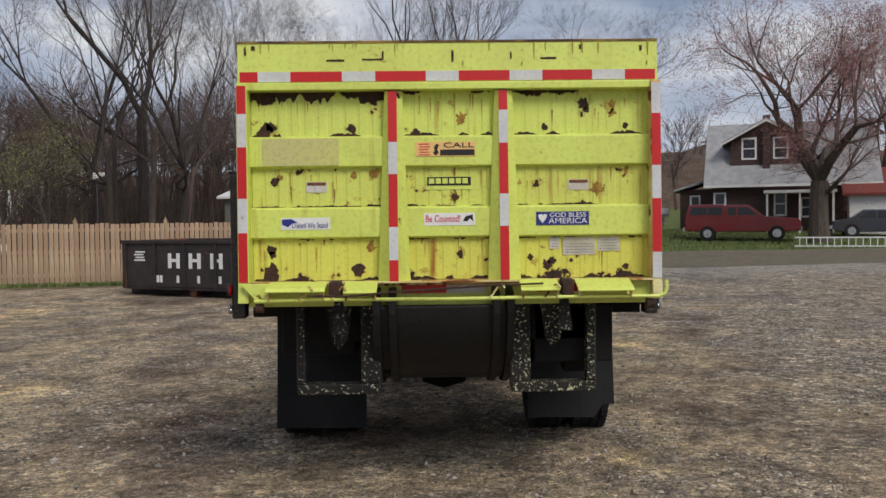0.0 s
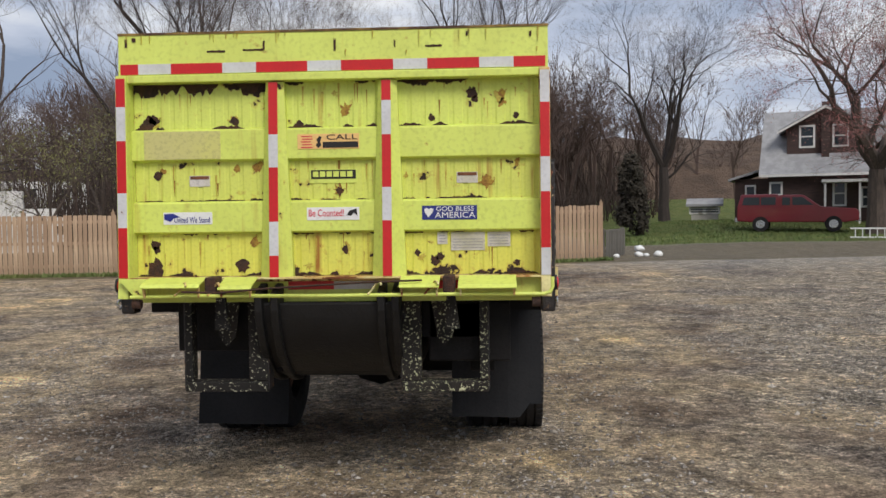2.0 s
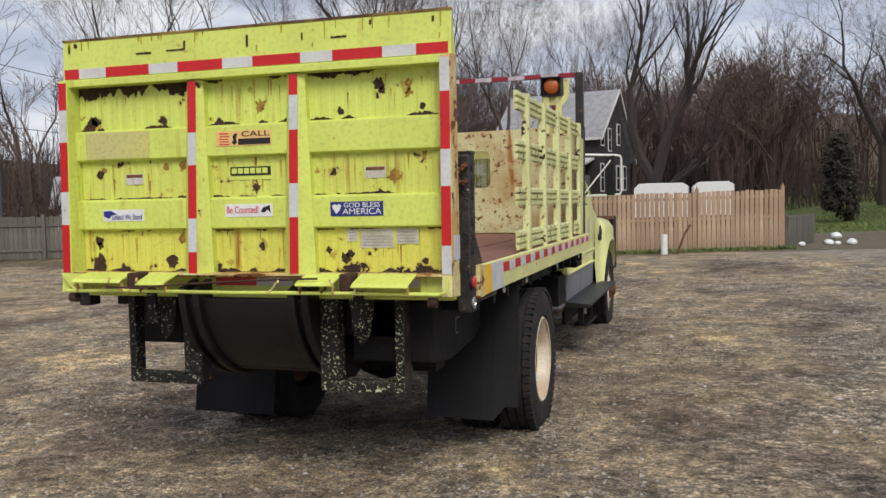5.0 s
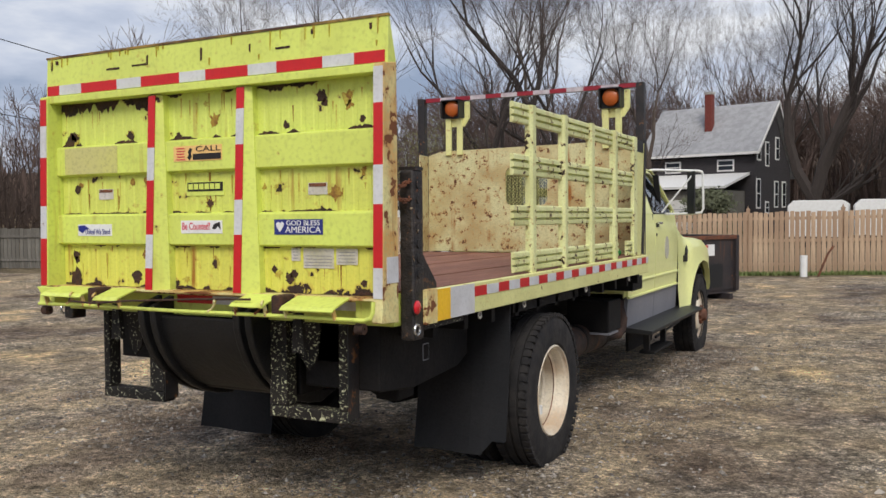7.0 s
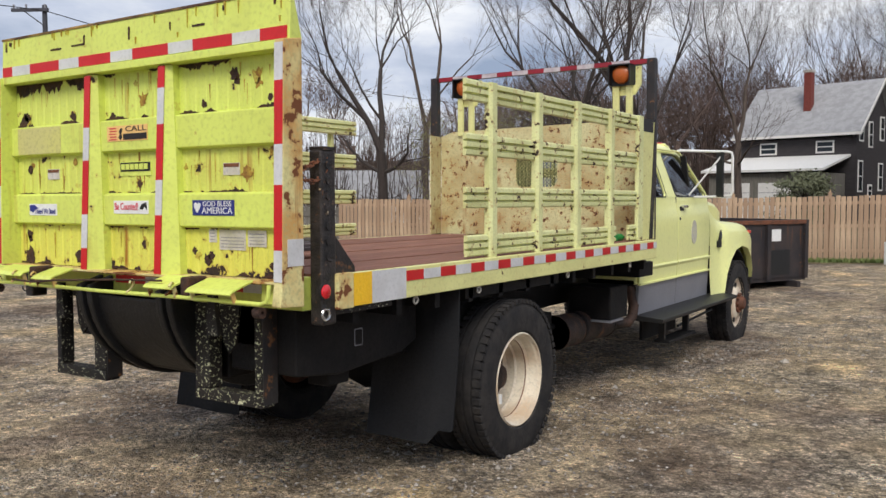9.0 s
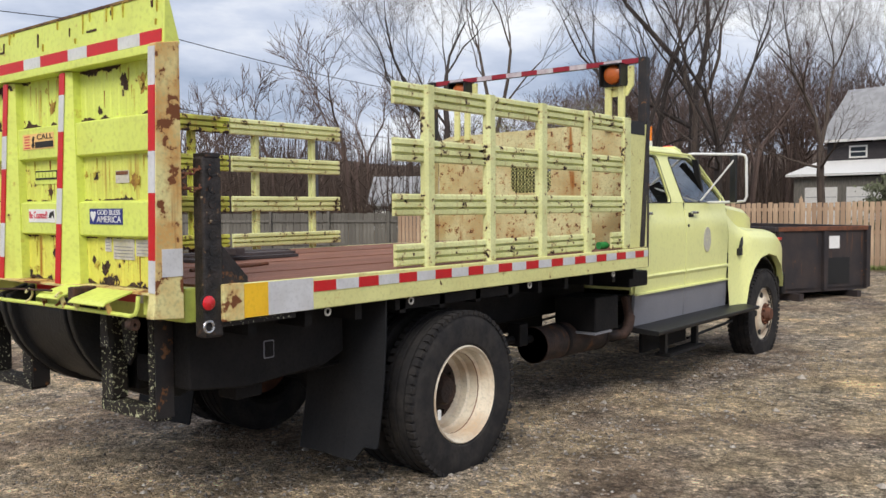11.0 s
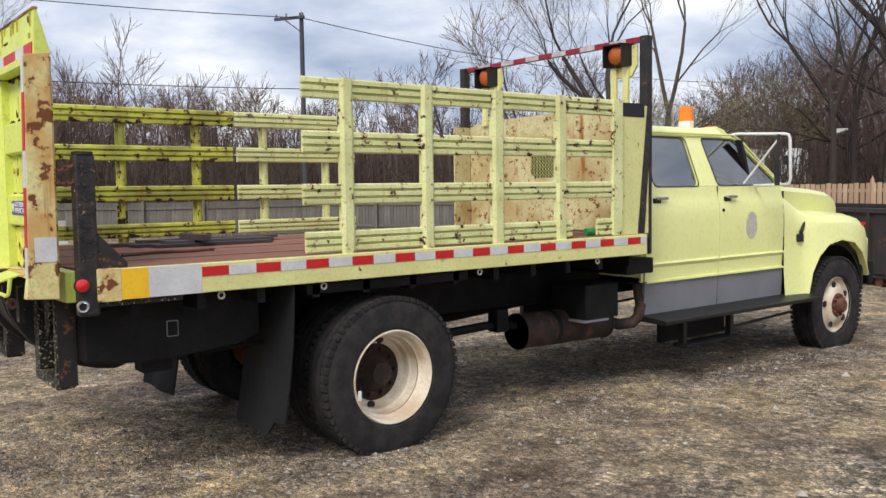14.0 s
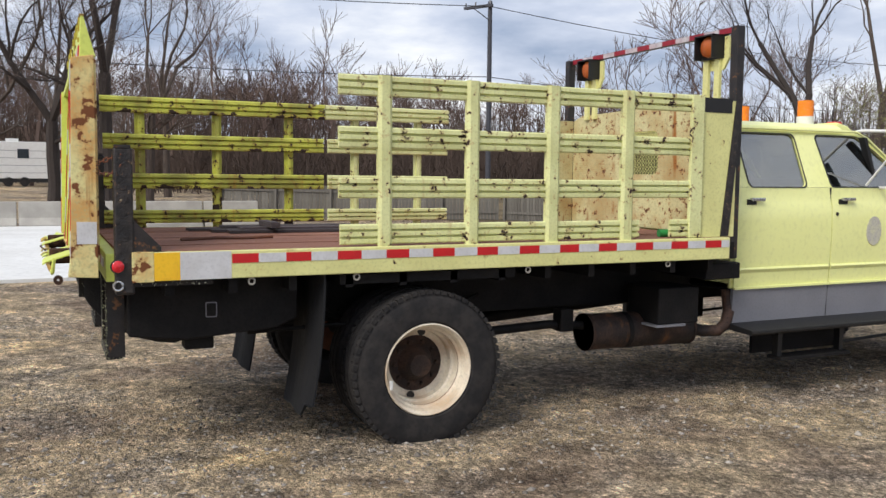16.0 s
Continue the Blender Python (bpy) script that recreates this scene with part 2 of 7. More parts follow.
M_bark = mat("grey_bark", srgb(88, 76, 68), 0.9, col2=srgb(60, 52, 48), scale=4, vary=0.8, fine=14, bump=0.5, stretch=(3, 3, 0.6))
M_bark2 = mat("dark_bark", srgb(60, 52, 48), 0.9, col2=srgb(50, 43, 40), scale=4, vary=0.8, fine=14, bump=0.5, stretch=(3, 3, 0.6))
M_twig = mat("grey_twig", srgb(112, 98, 92), 0.9, col2=srgb(86, 74, 68), scale=2, vary=0.6, bump=0.0)
M_woods = mat("far_twigs", srgb(108, 90, 82), 0.95, col2=srgb(84, 68, 61), scale=0.15, vary=0.8, bump=0.0)
M_scrub = mat("scrub_twigs", srgb(82, 68, 60), 0.95, col2=srgb(58, 48, 42), scale=0.2, vary=0.8, bump=0.0)
M_brush = mat("brown_undergrowth", srgb(98, 80, 66), 0.95, col2=srgb(70, 56, 46), scale=0.5, vary=0.8, fine=4, bump=0.8, dist=0.4)
M_bud = mat("red_buds", srgb(150, 96, 90), 0.8, vary=0.4, bump=0.0)
M_leaf = mat("young_leaves", srgb(134, 132, 78), 0.7, col2=srgb(104, 106, 60), scale=1, vary=0.6, bump=0.0)
M_shrub = mat("dark_evergreen", srgb(54, 48, 38), 0.85, col2=srgb(36, 34, 27), scale=1, vary=0.6, bump=0.0)
M_bush = mat("dull_green_leaves", srgb(104, 108, 82), 0.8, col2=srgb(74, 78, 58), scale=1, vary=0.6, bump=0.0)
M_dump = mat("black_dumpster_paint", srgb(42, 38, 40), 0.6, col2=srgb(64, 52, 48), scale=3, vary=0.6, chip=0.22, chip_scale=4, chips=srgb(96, 62, 46), streaks=0.3)
M_house = mat("dark_brown_shingle", srgb(74, 56, 52), 0.85, col2=srgb(52, 40, 38), scale=2, vary=0.6, bump=0.3, stretch=(1, 1, 5))
M_house2 = mat("dark_siding", srgb(58, 54, 56), 0.85, col2=srgb(42, 40, 42), scale=2, vary=0.6, bump=0.3, stretch=(1, 1, 6))
M_roof = mat("grey_shingle_roof", srgb(156, 156, 158), 0.9, col2=srgb(126, 126, 128), scale=2, vary=0.6, fine=12, bump=0.3)
M_trim = mat("white_trim", srgb(220, 218, 214), 0.6, vary=0.3, bump=0.05)
M_brick = mat("red_brick", srgb(118, 56, 48), 0.9, vary=0.5, bump=0.3)
M_pane = mat("dark_window_pane", srgb(46, 52, 58), 0.12, vary=0.3, bump=0.0)
M_redcar = mat("red_car_paint", srgb(122, 20, 34), 0.3, col2=srgb(100, 16, 28), scale=1, vary=0.3, bump=0.0, coat=0.5)
M_darkcar = mat("dark_car_paint", srgb(50, 56, 66), 0.3, vary=0.3, bump=0.0, coat=0.5)
M_concrete = mat("white_concrete", srgb(214, 214, 212), 0.85, col2=srgb(190, 188, 184), scale=0.6, vary=0.5, fine=8, bump=0.1)
M_barrier = mat("concrete_barrier", srgb(176, 172, 164), 0.9, col2=srgb(140, 136, 130), scale=1.5, vary=0.6, bump=0.2)
M_stone = mat("gravel_stone", srgb(182, 174, 164), 0.95, col2=srgb(160, 150, 136), scale=9, vary=0.7, bump=0.2, islands=srgb(78, 71, 66))
M_grass = mat("grass_blades", srgb(92, 112, 58), 0.8, col2=srgb(120, 124, 70), scale=0.8, vary=0.8, bump=0.0)
M_pole = mat("weathered_pole", srgb(70, 71, 78), 0.85, vary=0.5, bump=0.2)
M_green = mat("green_plastic", srgb(46, 140, 70), 0.4, vary=0.3, bump=0.02)
M_plank = mat("dark_planks", srgb(84, 74, 76), 0.8, col2=srgb(52, 46, 48), scale=5, vary=0.8, bump=0.3, stretch=(4, 0.6, 1), pieces=True)


def glass_material():
    m = bpy.data.materials.new("tinted_window_glass")
    m.use_nodes = True
    n, l = m.node_tree.nodes, m.node_tree.links
    n.remove(n["Principled BSDF"])
    a, g, mx, fr = (n.new("ShaderNode" + k) for k in ("BsdfTransparent", "BsdfGlossy", "MixShader", "LayerWeight"))
    a.inputs[0].default_value = (0.45, 0.50, 0.52, 1)
    g.inputs["Roughness"].default_value = 0.0
    fr.inputs[0].default_value = 0.5
    pw, ml = n.new("ShaderNodeMath"), n.new("ShaderNodeMath")
    pw.operation, ml.operation = "POWER", "MULTIPLY_ADD"
    pw.inputs[1].default_value, ml.inputs[1].default_value, ml.inputs[2].default_value = 3.0, 0.5, 0.26
    l.new(fr.outputs["Facing"], pw.inputs[0])
    l.new(pw.outputs[0], ml.inputs[0])
    l.new(ml.outputs[0], mx.inputs[0])
    l.new(a.outputs[0], mx.inputs[1])
    l.new(g.outputs[0], mx.inputs[2])
    l.new(mx.outputs[0], n["Material Output"].inputs[0])
    return m


M_glass = glass_material()


GAIN = 1.62


def ground_material():
    m = bpy.data.materials.new("gravel_yard")
    m.use_nodes = True
    n, l = m.node_tree.nodes, m.node_tree.links
    b = n["Principled BSDF"]
    b.inputs["Roughness"].default_value = 0.95
    b.inputs["Specular IOR Level"].default_value = 0.2
    tc = n.new("ShaderNodeTexCoord")

    def tex(kind, s, d=6.0, stretch=None):
        t = n.new(kind)
        t.inputs["Scale"].default_value = s
        if kind == "ShaderNodeTexNoise":
            t.inputs["Detail"].default_value = d
            t.inputs["Roughness"].default_value = 0.62
        src = tc.outputs["Object"]
        if stretch:
            mp = n.new("ShaderNodeMapping")
            mp.inputs["Scale"].default_value = stretch
            mp.inputs["Rotation"].default_value = (0, 0, 0.25)
            l.new(src, mp.inputs[0])
            src = mp.outputs[0]
        l.new(src, t.inputs["Vector"])
        return t

    def ramp(v, *stops):
        r = n.new("ShaderNodeValToRGB")
        r.color_ramp.elements[0].position, r.color_ramp.elements[0].color = stops[0]
        r.color_ramp.elements[1].position, r.color_ramp.elements[1].color = stops[-1]
        for p, c in stops[1:-1]:
            r.color_ramp.elements.new(p).color = c
        l.new(v, r.inputs[0])
        return r.outputs[0]

    def mix(f, a, c, mode="MIX"):
        x = n.new("ShaderNodeMix")
        x.data_type, x.blend_type = "RGBA", mode
        for s, v in ((x.inputs["Factor"], f), (x.inputs["A"], a), (x.inputs["B"], c)):
            if isinstance(v, (float, int, tuple)):
                s.default_value = v
            else:
                l.new(v, s)
        return x.outputs["Result"]

    k, w = (0, 0, 0, 1), (1, 1, 1, 1)
    def calc(op, a, v):
        x = n.new("ShaderNodeMath")
        x.operation = op
        for s, q in zip(x.inputs, (a, v)):
            if isinstance(q, (float, int)):
                s.default_value = q
            else:
                l.new(q, s)
        return x.outputs[0]

    def span(v, lo, hi, to_lo, to_hi):
        r = n.new("ShaderNodeMapRange")
        for k_, q in enumerate((lo, hi, to_lo, to_hi)):
            r.inputs[k_ + 1].default_value = q
        l.new(v, r.inputs[0])
        return r.outputs[0]

    def clip01(v):
        return calc("MINIMUM", calc("MAXIMUM", v, 0.0), 1.0)

    pos = n.new("ShaderNodeSeparateXYZ")
    l.new(tc.outputs["Object"], pos.inputs[0])
    # dirt that drifts between damp brown and dry tan
    patch = tex("ShaderNodeTexNoise", 0.38, 7, (1, 0.62, 1)).outputs[0]
    c = ramp(patch, (0.37, srgb(106, 90, 76)), (0.44, srgb(146, 128, 108)), (0.51, srgb(182, 162, 132)), (0.56, srgb(154, 137, 115)), (0.63, srgb(212, 186, 144)))
    # grey crushed stone in patches, most of it to the east
    wide = tex("ShaderNodeTexNoise", 0.30, 7).outputs[0]
    east = clip01(calc("MULTIPLY", calc("ADD", calc("SUBTRACT", pos.outputs[0], 4.5), calc("MULTIPLY", calc("SUBTRACT", wide, 0.42), 16.0)), 0.35))
    gravel = clip01(calc("ADD", calc("MULTIPLY", east, 0.75), span(tex("ShaderNodeTexNoise", 0.8, 9).outputs[0], 0.46, 0.6, 0.0, 0.6)))
    c = mix(calc("MULTIPLY", gravel, 0.55), c, srgb(164, 157, 148))
    # rusty leaf litter in thin drifts
    litter = calc("MULTIPLY", span(tex("ShaderNodeTexNoise", 0.55, 6, (1.3, 0.5, 1)).outputs[0], 0.57, 0.66, 0.0, 1.0), span(tex("ShaderNodeTexNoise", 38.0, 3).outputs[0], 0.52, 0.62, 0.0, 1.0))
    c = mix(calc("MULTIPLY", clip01(litter), 0.6), c, srgb(120, 84, 62))
    mid = tex("ShaderNodeTexNoise", 2.4, 9).outputs[0]
    crust = tex("ShaderNodeTexNoise", 8.5, 10).outputs[0]
    fine = tex("ShaderNodeTexNoise", 90.0, 3).outputs[0]
    tone = calc("MULTIPLY", span(mid, 0.38, 0.62, 0.68, 1.28), span(crust, 0.40, 0.60, 0.74, 1.24))
    tone = calc("MULTIPLY", tone, span(fine, 0.35, 0.65, 0.78, 1.22))
    vor, vor2 = tex("ShaderNodeTexVoronoi", 30.0), tex("ShaderNodeTexVoronoi", 74.0)
    for v, lo, hi in ((vor2, 0.35, 1.68), (vor, 0.38, 1.64), (tex("ShaderNodeTexVoronoi", 13.0), 0.66, 1.34)):
        cell = n.new("ShaderNodeSeparateColor")
        l.new(v.outputs["Color"], cell.inputs[0])
        pebble = calc("MULTIPLY", span(cell.outputs[0], 0.0, 1.0, lo, hi), span(v.outputs["Distance"], 0.25, 0.8, 1.1, 0.6))
        share = calc("ADD", calc("MULTIPLY", gravel, 0.5), 0.5)
        tone = calc("MULTIPLY", tone, calc("ADD", calc("MULTIPLY", calc("SUBTRACT", pebble, 1.0), share), 1.0))
    lit = n.new("ShaderNodeVectorMath")
    lit.operation = "SCALE"
    l.new(c, lit.inputs[0])
    l.new(calc("MULTIPLY", tone, GAIN), lit.inputs["Scale"])
    c = lit.outputs[0]
    pale = calc("MULTIPLY", clip01(calc("MULTIPLY", calc("SUBTRACT", pos.outputs[1], 23.0), 0.12)), clip01(calc("MULTIPLY", calc("SUBTRACT", pos.outputs[0], 2.0), 0.4)))
    c = mix(calc("MULTIPLY", pale, calc("MULTIPLY", mid, 0.9)), c, srgb(196, 194, 189))
    # turf past the gravel to the north-east
    wob = tex("ShaderNodeTexNoise", 0.5, 4).outputs[0]

    edge = calc("ADD", calc("SUBTRACT", pos.outputs[1], 40.5), calc("MULTIPLY", wob, 2.5))
    turf = calc("MULTIPLY", calc("MINIMUM", calc("MAXIMUM", calc("MULTIPLY", edge, 0.8), 0.0), 1.0),
                calc("MINIMUM", calc("MAXIMUM", calc("MULTIPLY", calc("SUBTRACT", pos.outputs[0], 5.0), 0.6), 0.0), 1.0))
    edge2 = calc("SUBTRACT", calc("ADD", calc("MULTIPLY", pos.outputs[0], -0.22), pos.outputs[1]), 27.2)
    strip = calc("MULTIPLY", calc("GREATER_THAN", calc("ADD", edge2, calc("MULTIPLY", wob, 1.2)), 0.6), 0.7)
    green = mix(ramp(tex("ShaderNodeTexNoise", 1.4, 5).outputs[0], (0.35, k), (0.65, w)), srgb(86, 106, 56), srgb(126, 128, 78))
    c = mix(turf, c, green)
    c = mix(calc("MULTIPLY", strip, calc("SUBTRACT", 1.0, turf)), c, mix(mid, srgb(92, 90, 58), srgb(118, 98, 76)))
    l.new(c, b.inputs["Base Color"])
    bp = n.new("ShaderNodeBump")
    bp.inputs["Strength"].default_value, bp.inputs["Distance"].default_value = 1.0, 0.05
    l.new(calc("ADD", calc("ADD", calc("MULTIPLY", vor.outputs["Distance"], -0.9), calc("MULTIPLY", vor2.outputs["Distance"], -0.5)), calc("ADD", fine, calc("ADD", calc("MULTIPLY", mid, 1.2), calc("MULTIPLY", crust, 1.8)))), bp.inputs["Height"])
    l.new(bp.outputs[0], b.inputs["Normal"])
    return m


M_ground = ground_material()


# ---- mesh helpers ----
def mesh_of(bm, name):
    me = bpy.data.meshes.new(name)
    bm.normal_update()
    bm.to_mesh(me)
    bm.free()
    return me


def part(name, bm, material, parent, label="", bevel=0.0, smooth=False):
    """A bmesh in world places, as one mesh under a thing or a part."""
    me = bm if isinstance(bm, bpy.types.Mesh) else mesh_of(bm, name)
    me.materials.clear()
    me.materials.append(material)
    ob = new(name, me)
    if smooth:
        me.shade_smooth() if not bevel else None
        me.set_sharp_from_angle(angle=radians(35))
    if parent is not None:
        ob.parent = parent
        ob.matrix_parent_inverse = parent_world(parent).inverted()
    if bevel:
        md = ob.modifiers.new("edges", "BEVEL")
        md.width, md.segments, md.limit_method, md.angle_limit = bevel, 2, "ANGLE", radians(40)
    if label:
        tagged(ob, label)
    return ob


def parent_world(ob):
    m = ob.matrix_basis.copy()
    while ob.parent is not None:
        m = ob.parent.matrix_basis @ ob.matrix_parent_inverse @ m
        ob = ob.parent
    return m


def thing(name, place, label, category, group="", kind=""):
    e = new(name)
    e.empty_display_size = 0.2
    e.matrix_basis = Matrix.Translation(place)
    return tagged(e, label, category, group, kind)


def box(x0, x1, y0, y1, z0, z1, bm=None, turn=None):
    bm = bm or bmesh.new()
    vs = [bm.verts.new((x, y, z)) for x in (x0, x1) for y in (y0, y1) for z in (z0, z1)]
    for f in ((0, 1, 3, 2), (4, 6, 7, 5), (0, 4, 5, 1), (2, 3, 7, 6), (0, 2, 6, 4), (1, 5, 7, 3)):
        bm.faces.new([vs[i] for i in f])
    if turn is not None:
        bmesh.ops.transform(bm, matrix=turn, verts=vs)
    return bm


def prism(pts, axis, a, b, bm=None):
    """A polygon (in the two other axes, in order) drawn out along an axis from a to b."""
    bm = bm or bmesh.new()
    put = {"x": lambda p, q: (q, p[0], p[1]), "y": lambda p, q: (p[0], q, p[1]), "z": lambda p, q: (p[0], p[1], q)}[axis]
    lo, hi = [bm.verts.new(put(p, a)) for p in pts], [bm.verts.new(put(p, b)) for p in pts]
    bm.faces.new(lo)
    bm.faces.new(hi[::-1])
    for i in range(len(pts)):
        j = (i + 1) % len(pts)
        bm.faces.new((lo[i], hi[i], hi[j], lo[j]))
    bmesh.ops.recalc_face_normals(bm, faces=bm.faces[:])
    return bm


def tube(pts, r, bm=None, n=8, r1=None):
    bm = bm or bmesh.new()
    pts = [Vector(p) for p in pts]
    rings = []
    for i, p in enumerate(pts):
        d = (pts[min(i + 1, len(pts) - 1)] - pts[max(i - 1, 0)]).normalized()
        u = d.orthogonal().normalized() if i == 0 else (u - d * u.dot(d)).normalized()
        v = d.cross(u)
        rr = r if r1 is None else r + (r1 - r) * i / (len(pts) - 1)
        rings.append([bm.verts.new(p + rr * (math.cos(6.28319 * k / n) * u + math.sin(6.28319 * k / n) * v)) for k in range(n)])
    for a, b in zip(rings, rings[1:]):
        for k in range(n):
            bm.faces.new((a[k], a[(k + 1) % n], b[(k + 1) % n], b[k]))
    bm.faces.new(rings[0][::-1])
    bm.faces.new(rings[-1])
    return bm


def lathe(profile, centre, n=40, bm=None, closed=False):
    """Rings (along x, radius) turned about the x axis through centre."""
    bm = bm or bmesh.new()
    rings = [[bm.verts.new((centre[0] + a, centre[1] + r * math.cos(6.28319 * k / n), centre[2] + r * math.sin(6.28319 * k / n))) for k in range(n)] for a, r in profile]
    pairs = list(zip(rings, rings[1:])) + ([(rings[-1], rings[0])] if closed else [])
    for p, q in pairs:
        for k in range(n):
            bm.faces.new((p[k], p[(k + 1) % n], q[(k + 1) % n], q[k]))
    bmesh.ops.recalc_face_normals(bm, faces=bm.faces[:])
    return bm


def rounded(y0, y1, z0, z1, r, shift=0.0, n=5):
    """A rectangle with round corners; its top is moved by shift."""
    out = []
    for cy, cz, a0 in ((y1 - r, z0 + r, -90), (y1 - r, z1 - r, 0), (y0 + r, z1 - r, 90), (y0 + r, z0 + r, 180)):
        for k in range(n + 1):
            a = radians(a0 + 90 * k / n)
            y, z = cy + r * math.cos(a), cz + r * math.sin(a)
            out.append((y + shift * (z - z0) / (z1 - z0), z))
    return out


def writing(text, size, place, turn, material, parent, width=None):
    """Words in the built-in font, as a thin mesh standing at place."""
    cu = bpy.data.curves.new("lettering", "FONT")
    cu.body, cu.size, cu.extrude = text, size, 0.0008
    cu.align_x, cu.align_y = "CENTER", "CENTER"
    tmp = new("lettering_source", cu)
    bpy.context.view_layer.update()
    me = bpy.data.meshes.new_from_object(tmp.evaluated_get(bpy.context.evaluated_depsgraph_get()))
    bpy.data.objects.remove(tmp)
    xs = [v.co.x for v in me.vertices]
    fit_w = width / (max(xs) - min(xs)) if width else 1.0
    me.transform(Matrix.Translation(place) @ turn @ Matrix.Diagonal((fit_w, 1, 1, 1)))
    return part("lettering", me, material, parent)


def gh(x, y):
    """The height of the ground."""
    h = 0.01 + 0.015 * min(max(x, -4.5), 5) - 0.0115 * min(max(y, -4), 16)
    def step(v, a, b):
        v = min(max((v - a) / (b - a), 0), 1)
        return v * v * (3 - 2 * v)
    h += step(x, 4, 14) * (0.30 * step(y, 30, 48) + 0.62 * step(y, 47, 58))
    h += 0.07 * step(y, 18, 26)
    h += step(-x, 30, 58) * 0.85
    far = math.hypot(x, y - 6)
    h += step(far, 60, 105) * 2.2 * (1 - step(x, 4, 16) * (1 - step(y, 64, 90)))
    h += 0.012 * noise.noise((x * 0.6, y * 0.6, 0)) + 0.03 * noise.noise((x * 0.15, y * 0.15, 3))
    return h


# ---- ground ----
def build_ground():
    def axis(near, lo, hi, d0, growth, end):
        v = list(np.arange(lo, hi + 1e-6, d0))
        s = d0
        while v[-1] < end:
            s *= growth
            v.append(v[-1] + s)
        s, neg = d0, [lo]
        while neg[-1] > -end:
            s *= growth
            neg.append(neg[-1] - s)
        return neg[:0:-1] + v
    xs, ys = axis(0, -16, 12, 0.25, 1.12, 2500), axis(0, -4, 34, 0.25, 1.12, 2500)
    verts = [(x, y, gh(x, y)) for x in xs for y in ys]
    ny = len(ys)
    faces = [(i * ny + j, (i + 1) * ny + j, (i + 1) * ny + j + 1, i * ny + j + 1) for i in range(len(xs) - 1) for j in range(ny - 1)]
    me = bpy.data.meshes.new("ground")
    me.from_pydata(verts, [], faces)
    me.shade_smooth()
    return tagged(part("ground", me, M_ground, None), "brown gravel and dirt yard with scattered stones", "ground", kind="structure")


build_ground()

# ---- stake-bed truck ----
CX = 0.11
truck = thing("stake_truck", (CX, 8.5, -0.05), "lime-yellow crew-cab stake truck with rusted lift tailgate parked on gravel", "truck")

# lift platform folded up at the rear
YP, YR, YF = 4.965, 4.93, 4.87
tailgate = part("tailgate", box(-1.05, 1.29, 4.972, 5.0, 1.22, 2.36), M_edge, truck, "rusted lime-yellow lift platform folded upright", 0.004)
part("top_plate", prism([(4.915, 2.365), (4.925, 2.59), (4.94, 2.59), (5.0, 2.37)], "x", -1.06, 1.30), M_lime, tailgate, bevel=0.004)
part("top_edge", box(-1.062, 1.302, 4.92, 4.944, 2.588, 2.600), M_rustedge, tailgate)
part("ledge", prism([(4.885, 2.322), (4.885, 2.362), (4.972, 2.364), (4.972, 2.322)], "x", -1.0, 1.25), M_lime, tailgate, bevel=0.004)
for x0, x1 in ((-1.06, -1.0), (1.25, 1.305)):
    part("side_frame", prism([(4.87, 2.36), (4.845, 1.25), (4.83, 1.14), (4.99, 1.13), (4.99, 2.38)], "x", x0, x1), M_edge if x0 > 0 else M_lime, tailgate, bevel=0.004)
BAYS = ((-1.0, -0.235), (-0.15, 0.385), (0.475, 1.25))
ROWS_Z = ((2.07, 2.322, M_panel_top), (1.67, 1.90, M_panel_mid), (1.255, 1.50, M_panel_low))
for b0, b1 in BAYS:
    for z0, z1, m in ROWS_Z:
        k = max(3, round((b1 - b0) / 0.075))
        pts = [(b0, 4.974)]
        for i in range(k):
            u, s = b0 + (b1 - b0) * i / k, (b1 - b0) / k
            pts += [(u + 0.08 * s, YP), (u + 0.62 * s, YP), (u + 0.7 * s, YP + 0.004), (u + 0.95 * s, YP + 0.004)]
        pts += [(b1, YP), (b1, 4.974)]
        part("panel", prism(pts, "z", z0, z1), M_panel_top2 if m is M_panel_top and b0 > -0.5 else m, tailgate)
    for z0, z1 in ((1.90, 2.07), (1.50, 1.67)):
        part("rib", prism([(YP + 0.006, z0 - 0.012), (YR, z0), (YR, z1 - 0.008), (YP + 0.006, z1 + 0.004)], "x", b0 - 0.03, b1 + 0.03), M_lime, tailgate, bevel=0.004)
for x0, x1, w0, w1 in ((-0.24, -0.14, -0.285, -0.105), (0.38, 0.48, 0.335, 0.52)):
    bm = bmesh.new()
    top = [(x0, YR - 0.004), (x0 + 0.02, 4.905), (x1 - 0.035, 4.905), (x1, YR - 0.004)]
    bot = [(w0, YR - 0.01), (x0 + 0.02, 4.852), (x1 - 0.035, 4.852), (w1, YR - 0.01)]
    rings = [[bm.verts.new((x, y, z)) for x, y in r] for r, z in ((top, 2.318), (bot, 1.25))]
    back = [[bm.verts.new((x, 4.968, z)) for x in (a, b)] for a, b, z in ((x0, x1, 2.318), (w0, w1, 1.25))]
    for i in range(3):
        bm.faces.new((rings[0][i], rings[0][i + 1], rings[1][i + 1], rings[1][i]))
    bm.faces.new((back[0][0], rings[0][0], rings[1][0], back[1][0]))
    bm.faces.new((rings[0][3], back[0][1], back[1][1], rings[1][3]))
    bm.faces.new((back[0][0], back[0][1], rings[0][3], rings[0][2], rings[0][1], rings[0][0]))
    bmesh.ops.recalc_face_normals(bm, faces=bm.faces[:])
    part("gusset", bm, M_lime, tailgate)


